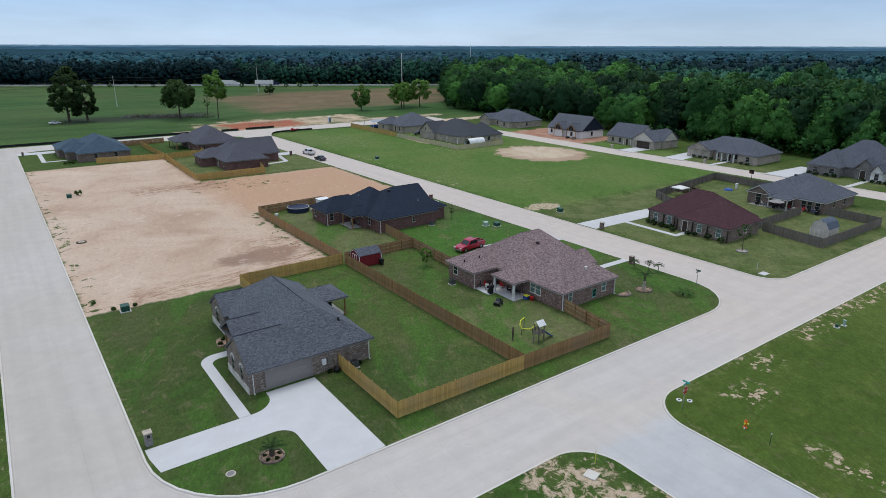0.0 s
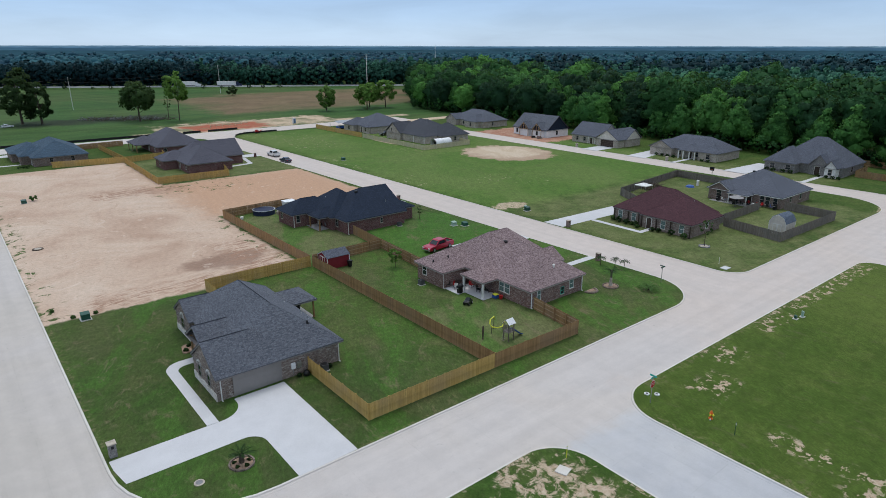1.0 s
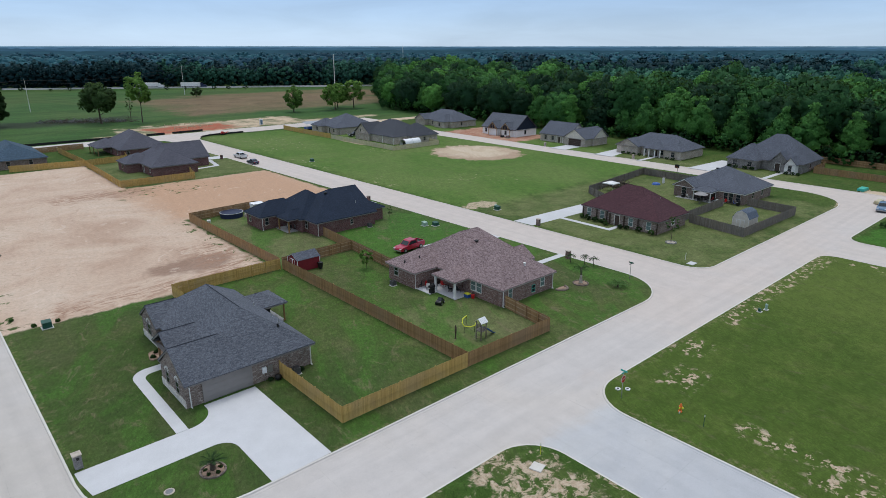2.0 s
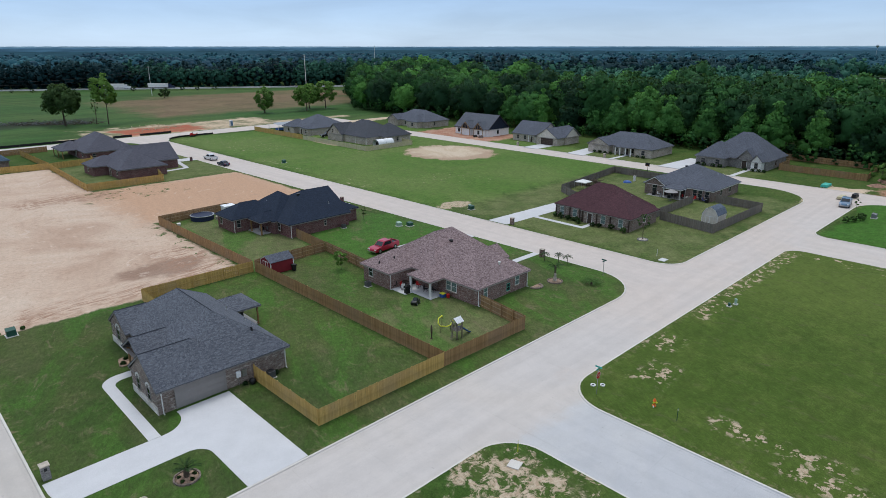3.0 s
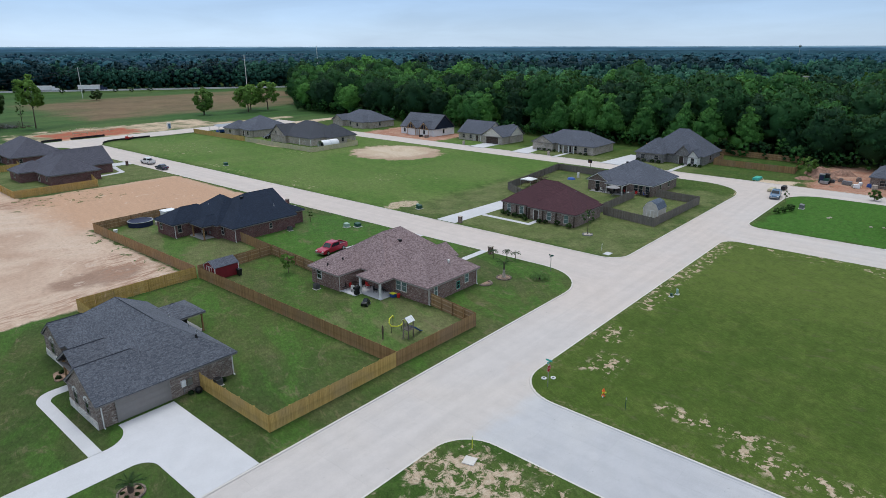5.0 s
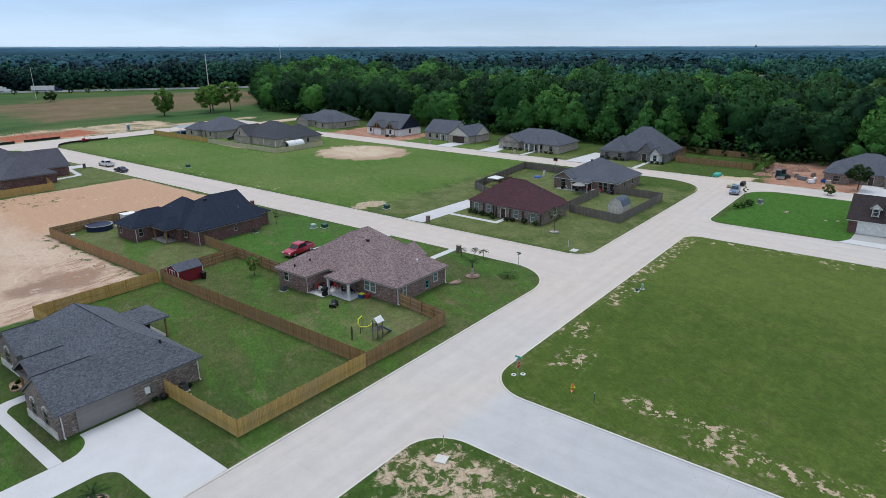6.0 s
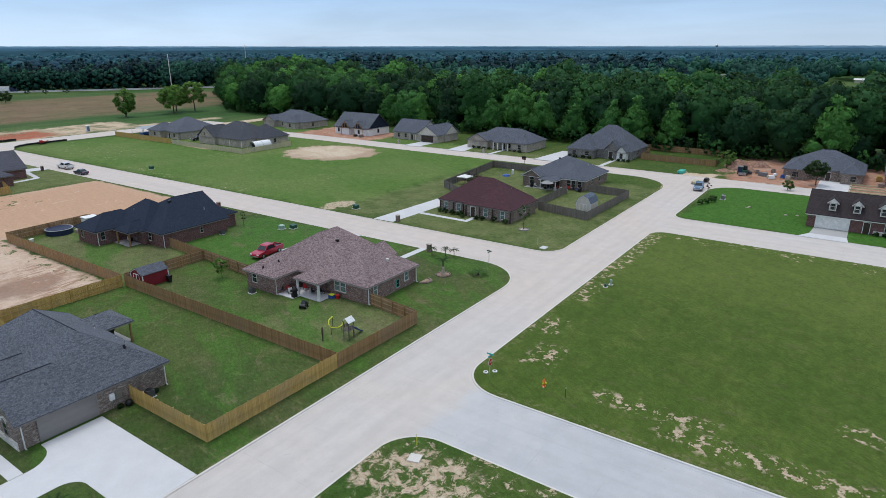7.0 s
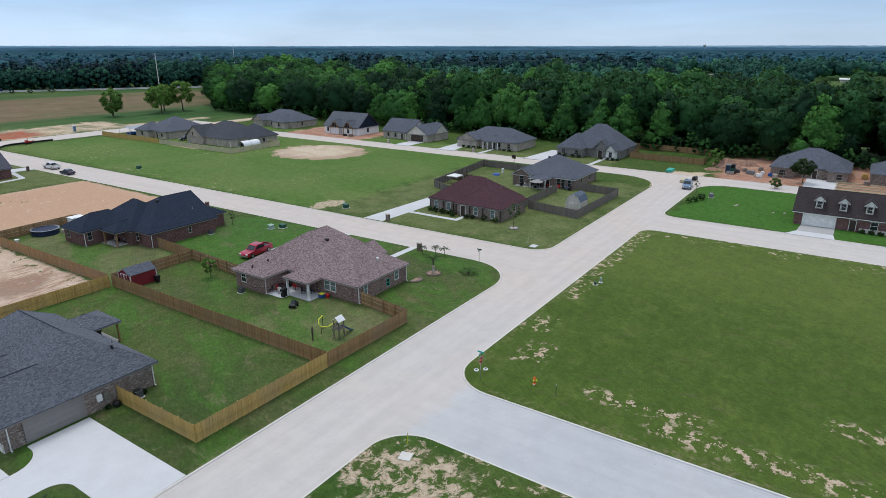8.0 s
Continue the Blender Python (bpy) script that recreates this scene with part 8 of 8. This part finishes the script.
    for k, (x, y) in enumerate(((17.4, 68.2), (18.0, 69.2))):
        shrub(x, y, 0.22, 420 + k, "small green plant in the porch bed", 0.4, 0.8, 20)
    for k, (x, y, r) in enumerate(((26.7, 54.6, 0.25), (27.0, 53.6, 0.2), (24.9, 54.9, 0.18), (28.4, 54.7, 0.22))):
        shrub(x, y, r, 440 + k, "low weeds beside the garage wall", 0.15, 0.8, 24)
    wheelie_bin(46.9, 81.4, BLACK, "black wheeled bin beside the red shed")
    # above-ground pool and white water tank
    x, y = 49.9, 121.0
    root = thing("swimming_pool", x, y, 0, "round above-ground pool with dark blue cover", "pool")
    Geo().lathe(x, y, [(2.25, 0.0), (2.25, 0.95), (2.2, 0.97)], 28).link("wall", NAVY, root)
    ring = Geo()
    n = 28
    for i in range(n):
        a0, a1 = 2 * math.pi * i / n, 2 * math.pi * (i + 1) / n
        ring.poly([(x + math.cos(t) * r, y + math.sin(t) * r, 1.0) for r, t in ((2.12, a0), (2.36, a0), (2.36, a1), (2.12, a1))])
        ring.poly([(x + math.cos(t) * 2.36, y + math.sin(t) * 2.36, z) for t, z in ((a0, 0.93), (a1, 0.93), (a1, 1.0), (a0, 1.0))])
    ring.link("rim", STEEL, root)
    Geo().lathe(x + 2.1, y - 2.2, [(0.35, 0.0), (0.35, 0.6), (0.2, 0.75)], 12).link("pump", LIMESTONE, root)
    root = thing("storage_box", 55.6, 121.6, 0, "large white plastic storage box by the fence", "storage box")
    Geo().box(54.6, 120.4, 0.02, 57.0, 122.4, 1.7).link("body", WHITE, root)
    Geo().box(54.5, 120.3, 1.7, 57.1, 122.5, 1.85).link("lid", HOUSEWRAP, root)
    root = thing("bucket", 44.5, 119.5, 0, "white bucket on the grass", "bucket")
    Geo().lathe(44.5, 119.5, [(0.3, 0.0), (0.4, 0.5), (0.36, 0.52)], 12).link("body", WHITE, root)
    # flower bed with stones
    root = thing("flower_bed", 68.4, 50.4, 0, "small bed edged with rough stones at the house corner", "flower bed")
    for i in range(11):
        a = math.pi * i / 10
        sx, sy = 68.4 + 1.0 * math.cos(a) * -1, 50.9 - 0.9 * math.sin(a)
        Geo().lathe(sx, sy, [(0.2, 0.0), (0.23, 0.1), (0.12, 0.22)], 7).link("stone", EDGING, root)
    Geo().prism([(67.5, 50.3), (69.3, 50.3), (69.3, 51.2), (67.5, 51.2)], -0.02, 0.06).link("soil", MULCH, root)
    # canopies, carport, tent
    def canopy(x, y, s, z, material, label):
        root = thing("canopy", x, y, 0, label, "canopy")
        g = Geo()
        k = [(x - s, y - s, z), (x + s, y - s, z), (x + s, y + s, z), (x - s, y + s, z)]
        for i in range(4):
            g.poly([k[i], k[(i + 1) % 4], (x, y, z + 0.5)])
            p, q = k[i], k[(i + 1) % 4]
            g.poly([(p[0], p[1], z - 0.18), (q[0], q[1], z - 0.18), q, p])
        g.link("top", material, root)
        for p in k:
            Geo().box(p[0] - 0.03, p[1] - 0.03, 0.0, p[0] + 0.03, p[1] + 0.03, z - 0.01).link("leg", STEEL, root)

    canopy(128.4, 82.6, 1.5, 2.0, WHITE, "white pop-up canopy in the fenced yard")
    root = thing("carport", 136, 235, 0, "open carport with pale metal roof on posts", "carport")
    Geo().poly([(131, 231, 2.7), (141.5, 231, 2.7), (141.5, 235, 3.3), (131, 235, 3.3)]).poly([(141.5, 239, 2.7), (131, 239, 2.7), (131, 235, 3.3), (141.5, 235, 3.3)]).link("roof", METAL_ROOF, root)
    for x in (131.3, 136, 141.2):
        for y in (231.3, 238.7):
            Geo().box(x - 0.06, y - 0.06, 0.0, x + 0.06, y + 0.06, 2.68).link("post", WHITE, root)
    root = thing("boat", 134.5, 233.5, 0, "blue covered boat under the carport", "boat")
    Geo().prism([(131.6, 232.6), (137.0, 232.4), (138.4, 233.4), (137.0, 234.4), (131.6, 234.2)], 0.4, 1.2).link("hull", BLUE, root)
    Geo().box(132.2, 232.8, 0.0, 136.0, 234.0, 0.4).link("trailer", BLACK, root)
    x0, x1, y, r = 134.2, 141.2, 171.0, 1.7
    root = thing("tunnel_tent", 137.6, y, 0, "white arched canvas shelter on the lawn", "shelter")
    g = Geo()
    n = 12
    arc = [(y + r * math.cos(math.pi * i / n), 0.9 + 1.6 * math.sin(math.pi * i / n)) for i in range(n + 1)]
    arc = [(y + r, 0.0)] + arc + [(y - r, 0.0)]
    for (a0, b0), (a1, b1) in zip(arc, arc[1:]):
        g.poly([(x0, a0, b0), (x1, a0, b0), (x1, a1, b1), (x0, a1, b1)])
    g.link("canvas", HOUSEWRAP, root)
    # added black block that darkens the shelter's open end
    Geo().box(x0 + 0.8, y - 1.0, 0.0, x1 - 1.5, y + 0.9, 1.5).link("stored_load", BLACK, root, "black block put in for the shade under the canvas")
    for xx in (x0, (x0 + x1) / 2, x1):
        g = Geo()
        for (a0, b0), (a1, b1) in zip(arc, arc[1:]):
            g.tube((xx, a0, b0 + 0.01), (xx, a1, b1 + 0.01), 0.04, 0.04, 5)
        g.link("hoop", STEEL, root)
    root = thing("tarpaulin_heap", 143.3, 79.1, 0, "blue tarpaulin over a low heap in the yard", "tarpaulin")
    Geo().lathe(143.3, 79.1, [(1.1, 0.0), (0.9, 0.35), (0.4, 0.5)], 9).link("sheet", BLUE, root)
    root = thing("cabinet", 146.2, 78.7, 0, "small white cabinet standing in the yard", "cabinet")
    Geo().box(145.8, 78.5, 0.0, 146.4, 78.9, 1.3).box(145.76, 78.46, 1.3, 146.44, 78.94, 1.36).link("body", WHITE, root)
    root = thing("portable_toilet", 126.6, 263.4, 0, "pale blue portable toilet at the building site", "portable toilet")
    Geo().box(126.0, 262.8, 0.0, 127.2, 264.0, 2.2).link("cabin", PAINT_WHITE, root)
    Geo().box(125.95, 262.75, 2.2, 127.25, 264.05, 2.4).link("roof", HOUSEWRAP, root)
    Geo().box(126.1, 262.76, 0.15, 127.1, 262.795, 2.05).link("door", PAINT_BLUE, root)


yard_things()


# ---- building site, highway and poles ----
def site_things():
    rnd = random.Random(3)
    for x, y, r, h in ((187, 28.5, 3.2, 1.6), (192, 31.0, 4.0, 2.2), (196, 26.0, 3.0, 1.5), (183, 33.0, 2.0, 0.8), (204, -10.0, 3.0, 1.8)):
        g = Geo()
        rings = [(1.0, 0.0), (0.72, 0.45), (0.38, 0.85), (0.08, 1.0)]
        n = 14
        k = [[(x + math.cos(6.283 * i / n) * r * q * rnd.uniform(0.8, 1.2), y + math.sin(6.283 * i / n) * r * q * rnd.uniform(0.8, 1.2), h * z * rnd.uniform(0.85, 1.1) - 0.05) for i in range(n)] for q, z in rings]
        for a, b in zip(k, k[1:]):
            for i in range(n):
                g.poly([a[i], a[(i + 1) % n], b[(i + 1) % n], b[i]])
        g.poly(k[-1])
        m = "red earth heap at the building site"
        tagged(g.link("earth_mound", EARTH_RED, base=(x, y, 0)), m, "earth heap", "earth heaps")
    root = thing("skid_loader", 181.2, 27.6, 0, "dark green compact loader at the building site", "loader")
    Geo().box(179.6, 26.8, 0.5, 182.4, 28.4, 1.3).link("body", GREEN_BOX, root)
    Geo().box(180.6, 26.95, 1.3, 182.0, 28.25, 2.3).link("cab", BLACK, root)
    Geo().box(178.4, 26.7, 0.2, 179.4, 28.5, 0.8).link("bucket", STEEL, root)
    for x in (180.2, 181.8):
        for y in (26.7, 28.5):
            t = Geo().tube((x, y - 0.16, 0.45), (x, y + 0.16, 0.45), 0.45, 0.45, 12).link("wheel", BLACK, root)
    for i, (x, y, dx, dy, h, mat, label) in enumerate(((174.0, 41.9, 3.6, 1.6, 0.6, TEAL, "green wrapped pallet of materials"), (162.5, 35.6, 3.5, 1.2, 0.5, WOOD_PALE, "stack of pale lumber at the street corner"), (165.5, 33.6, 2.4, 1.0, 0.8, BLACK, "dark trailer frame with lumber"), (180.0, 17.0, 1.6, 1.2, 0.9, LIMESTONE, "pallet of bricks before the new house"), (178.5, 20.5, 1.4, 1.4, 0.8, HOUSEWRAP, "white wrapped pallet before the new house"), (181.5, 22.5, 1.6, 1.2, 0.9, ASPHALT_GREY, "grey pallet of blocks before the new house"), (183.0, -3.0, 2.4, 1.4, 0.8, BRICK_BROWN, "pallet of brown bricks at the new house"), (176.5, 160.2, 1.6, 1.2, 0.9, BRICK_BROWN, "pallet of bricks before the wrapped house"), (176.8, 163.4, 1.2, 1.2, 0.7, BLACK, "dark pallet before the wrapped house"))):
        root = thing("material_stack", x, y, 0, label, "pallet", "material stacks")
        for j in range(3):
            Geo().box(x - dx / 2, y - dy / 2 + j * (dy - 0.12) / 2, 0.0, x + dx / 2, y - dy / 2 + j * (dy - 0.12) / 2 + 0.12, 0.12).link("bearer", WOOD_PALE, root)
        Geo().box(x - dx / 2 + 0.03, y - dy / 2 + 0.02, 0.12, x + dx / 2 - 0.03, y + dy / 2 - 0.02, 0.12 + h * 0.55).link("load", mat, root)
        Geo().box(x - dx / 2 + 0.12, y - dy / 2 + 0.1, 0.12 + h * 0.55, x + dx / 2 - 0.2, y + dy / 2 - 0.06, 0.12 + h).link("upper_load", mat, root)
    for i, (x, y) in enumerate(((140.2, 12.5), (141.0, 10.5), (142.4, 20.1), (143.2, 19.8))):
        tagged(Geo().lathe(0, 0, [(0.3, 0.0), (0.32, 0.08), (0.12, 0.2)], 8).link("rock", LIMESTONE, base=(0, 0, 0)), "pale rock on the mown grass", "rock", "pale rocks").location = (x, y, 0)
    for i in range(11):
        x, y = 92 + (i % 6) * 3.0 + rnd.uniform(-0.4, 0.4), 272.5 + (i // 6) * 11.5 + (i % 6) * 0.5
        root = thing("form_stake", x, y, -0.2, "pale wooden stake round the red building pad", "stake", "form stakes")
        Geo().box(x - 0.09, y - 0.09, -0.2, x + 0.09, y + 0.09, 1.0).link("stake", WOOD_PALE, root)
        Geo().box(x + 0.09, y - 0.05, 0.35, x + 2.85, y + 0.05, 0.6).link("form_board", WOOD_PALE, root)
    # black silt fence along the pasture, the red pad and the nose of the field
    def silt_fence(pts, label):
        root = thing("silt_fence", *pts[0], 0, label, "silt fence", "silt fences")
        for (ax, ay), (bx, by) in zip(pts, pts[1:]):
            n = Vector((-(by - ay), bx - ax, 0)).normalized() * 0.03
            Geo().prism([(ax, ay), (bx, by), (bx + n.x, by + n.y), (ax + n.x, ay + n.y)], -0.2, 0.62).link("fabric", BLACK, root)
            Geo().box(ax - 0.03, ay - 0.03, -0.2, ax + 0.03, ay + 0.03, 0.85).link("stake", WOOD_GREY, root)

    silt_fence([(x, 260.5 - 0.007 * x) for x in range(-4, 67, 10)], "black fabric silt fence along the pasture")
    silt_fence([(76.5, 259.4), (80.0, 259.9), (83.5, 259.6)], "short sagging black silt fence before the red pad")
    silt_fence([(86.5, 259.7), (90.5, 259.9), (94.5, 260.0), (99.0, 260.2)], "black fabric silt fence before the red pad")
    nose = [(98.0 - 9.4 * math.cos(radians(a)), 234.0 + 9.4 * math.sin(radians(a))) for a in range(10, 91, 16)]
    silt_fence(nose + [(101.0, 243.4), (105.0, 243.4), (109.0, 243.4)], "black fabric silt fence round the nose of the green field")
    # red trencher parked behind it
    root = thing("trencher", 100.0, 241.6, 0, "small red trencher parked on the grass by the silt fence", "trencher")
    Geo().box(99.0, 241.1, 0.45, 100.7, 242.1, 0.95).link("body", RED, root)
    Geo().box(99.1, 241.2, 0.95, 99.9, 242.0, 1.4).link("engine_hood", RED, root)
    Geo().box(100.05, 241.3, 0.95, 100.55, 241.9, 1.1).link("seat", BLACK, root)
    Geo().tube((100.0, 241.6, 0.95), (99.95, 241.6, 1.75), 0.05, 0.05, 8).link("steering_post", BLACK, root)
    Geo().tube((100.7, 241.6, 0.7), (102.1, 241.6, 1.25), 0.16, 0.1, 8).link("digging_boom", RED, root)
    for x in (99.3, 100.4):
        for y in (241.0, 242.2):
            Geo().tube((x, y - 0.13, 0.38), (x, y + 0.13, 0.38), 0.38, 0.38, 12).link("wheel", BLACK, root)


EARTH_RED = plain("red_earth", (0.30, 0.175, 0.125), 0.95, vary=0.35)
site_things()


def site_clutter():
    """What stands about on the building plot."""
    root = thing("portable_toilet", 180.1, 28.4, 0, "dark teal portable toilet on the building plot", "toilet cabin")
    Geo().box(179.5, 27.8, 0.05, 180.7, 29.0, 2.2).link("cabin", GREEN_BOX, root)
    Geo().box(179.44, 27.74, 2.2, 180.76, 29.06, 2.34).link("roof", ASPHALT_GREY, root)
    Geo().box(179.46, 27.95, 0.12, 179.498, 28.85, 2.05).link("door", NAVY, root)
    rnd = random.Random(44)
    for x, y, dx, dy, h, mat, label in ((181.7, 23.6, 1.2, 1.0, 0.9, ASPHALT_GREY, "grey cube of blocks on the bare earth"), (180.1, 21.3, 2.2, 1.0, 0.5, LIMESTONE, "low stack of pale blocks on the bare earth"), (188.0, 21.4, 1.4, 1.1, 1.0, BRICK_TAUPE, "cube of taupe bricks beside the new house"), (181.5, 18.3, 1.0, 1.0, 0.8, BLUE, "blue wrapped pallet beside the new house"), (183.4, 20.4, 1.8, 0.8, 0.6, HOUSEWRAP, "white sheeted stack beside the new house"), (184.6, 24.8, 1.1, 1.1, 0.9, BRICK_TAUPE, "cube of taupe bricks on the bare earth"), (191.4, -2.4, 2.4, 1.4, 1.2, WOOD_NEW, "stack of yellow boards beside the new house"), (182.4, 26.2, 1.0, 0.8, 0.7, HVAC_GREY, "dark mixer drum on the bare earth")):
        root = thing("material_stack", x, y, 0, label, "stack", "material stacks")
        for j in (-1, 1):
            Geo().box(x - dx / 2, y + j * dy * 0.35 - 0.06, 0.0, x + dx / 2, y + j * dy * 0.35 + 0.06, 0.12).link("bearer", WOOD_GREY, root)
        Geo().box(x - dx / 2, y - dy / 2, 0.12, x + dx / 2, y + dy / 2, 0.12 + h * 0.7).link("load", mat, root)
        Geo().box(x - dx * 0.4, y - dy * 0.35, 0.121 + h * 0.7, x + dx * 0.3, y + dy * 0.4, 0.12 + h).link("upper_load", mat, root)
    # boards set on edge round the next slab
    root = thing("slab_formwork", 177, -1, 0, "pale boards staked round a new concrete slab", "formwork")
    for x0, y0, x1, y1 in ((171.8, 3.2, 182.0, 3.3), (171.8, -8.0, 182.0, -7.9), (171.8, -7.9, 171.9, 3.2), (181.9, -7.9, 182.0, 3.2), (175.0, -7.9, 175.1, 3.2), (178.4, -7.9, 178.5, 3.2)):
        Geo().box(x0, y0, 0.0, x1, y1, 0.35).link("board", WOOD_PALE, root)
    for i in range(12):
        x, y = rnd.uniform(177, 192), rnd.uniform(17, 29)
        root = thing("lumber_offcut", x, y, 0, "short board offcut lying on the bare earth", "lumber", "board offcuts")
        a = rnd.uniform(0, 3.1)
        p, q = Vector((x, y, 0.06)), Vector((x + math.cos(a) * 1.6, y + math.sin(a) * 1.6, 0.08))
        Geo().tube(p, q, 0.1, 0.1, 4).link("board", WOOD_PALE if i % 2 else WOOD_GREY, root)


site_clutter()


def highway():
    """A raised two-way highway that crosses the view behind the pasture."""
    d = Vector((1, -0.62, 0)).normalized()
    n = Vector((-d.y, d.x, 0))
    c = Vector((150, 655 - 0.62 * 150, 0))
    a, b = c - d * 900, c + d * 900
    asphalt = make_concrete("highway_surface", (0.30, 0.31, 0.32), (0.25, 0.255, 0.26)).m
    bank, road, rail = Geo(), Geo(), Geo()
    prof = [(-16, -0.25), (-11, 1.0), (11, 1.0), (17, -0.25)]
    for (o0, z0), (o1, z1) in zip(prof, prof[1:]):
        p = [a + n * o0, b + n * o0, b + n * o1, a + n * o1]
        bank.poly([(p[0].x, p[0].y, z0), (p[1].x, p[1].y, z0), (p[2].x, p[2].y, z1), (p[3].x, p[3].y, z1)])
    tagged(bank.link("highway_bank", MEADOW), "grassy bank of the highway", "ground", kind="structure")
    for o0, o1 in ((-10, -1.5), (1.5, 10)):
        p = [a + n * o0, b + n * o0, b + n * o1, a + n * o1]
        road.poly([(q.x, q.y, 1.1) for q in p])
    tagged(road.link("highway", asphalt), "grey two-way highway on a low bank", "road", kind="structure")
    root = thing("guard_rail", c.x, c.y, 1, "pale steel guard rail along the highway", "guard rail")
    p, q = a + n * -10.8, b + n * -10.8
    Geo().prism([(p.x, p.y), (q.x, q.y), (q.x + n.x * 0.06, q.y + n.y * 0.06), (p.x + n.x * 0.06, p.y + n.y * 0.06)], 1.45, 1.85).link("rail", STEEL, root)
    for i in range(-40, 41):
        s = c + d * (i * 8.0) + n * -10.7
        Geo().box(s.x - 0.08, s.y - 0.08, 0.9, s.x + 0.08, s.y + 0.08, 1.8).link("post", STEEL, root)


highway()


def power_pole(x, y, h, label, arms=True, r=0.2):
    root = thing("power_pole", x, y, -0.2, label, "power pole", "power poles")
    Geo().tube((x, y, -0.3), (x, y, h), r, r * 0.6, 10).link("mast", WHITE, root)
    if arms:
        for z in (h - 0.8, h - 2.6):
            Geo().box(x - 1.4, y - 0.08, z - 0.08, x + 1.4, y + 0.08, z + 0.08).link("cross_arm", BARK, root)
            for dx in (-1.3, 0.0, 1.3):
                Geo().tube((x + dx, y, z + 0.08), (x + dx, y, z + 0.4), 0.05, 0.05, 6).link("insulator", STEEL, root)


def poles():
    power_pole(253, 401, 28, "tall pale power mast before the wood", r=0.3)
    power_pole(395, 500, 34, "tall pale power mast in the wood", False, 0.32)
    power_pole(170, 473, 20, "tall wooden power pole at the highway", r=0.2)
    power_pole(61, 399, 17, "slim pale power pole in the pasture", r=0.15)
    lines = [((61, 399, 16.2), (170, 473, 19.2)), ((170, 473, 19.2), (253, 401, 26.0)), ((-160, 300, 16.2), (61, 399, 16.2)), ((253, 401, 26.0), (395, 500, 32.0))]
    for a, b in lines:
        for off in (0.0, -1.8):
            g = Geo()
            pa, pb = Vector(a), Vector(b)
            pts = []
            for i in range(13):
                t = i / 12
                q = pa.lerp(pb, t)
                q.z += off - 4.0 * t * (1 - t) * 3.0
                pts.append(q)
            g.sweep(pts, 0.05, 4)
            tagged(g.link("power_line", BLACK), "thin sagging power cable between poles", "power line", "power lines")


poles()


def farm_building():
    """A long low white-roofed shed in a far clearing."""
    root = thing("farm_building", 720, 13, -0.2, "long low white-roofed farm building in a far clearing", "building")
    Geo().box(714, 4, -0.2, 726, 26, 2.4).link("wall", CREAM, root)
    g = Geo()
    g.poly([(713, 3, 2.4), (713, 27, 2.4), (720, 27, 3.7), (720, 3, 3.7)]).poly([(720, 3, 3.7), (720, 27, 3.7), (727, 27, 2.4), (727, 3, 2.4)])
    g.poly([(713, 3, 2.4), (720, 3, 3.7), (727, 3, 2.4)]).poly([(713, 27, 2.4), (727, 27, 2.4), (720, 27, 3.7)])
    g.link("roof", WHITE, root)


farm_building()


def water_tower():
    root = thing("water_tower", 1663, 353, 0, "pale water tower far off at the horizon", "water tower")
    Geo().lathe(1663, 353, [(0.4, -1), (0.35, 30), (2.4, 31.5), (3.0, 33.5), (2.4, 35.5), (0.4, 36.5)], 14).link("tank", STEEL, root)


water_tower()
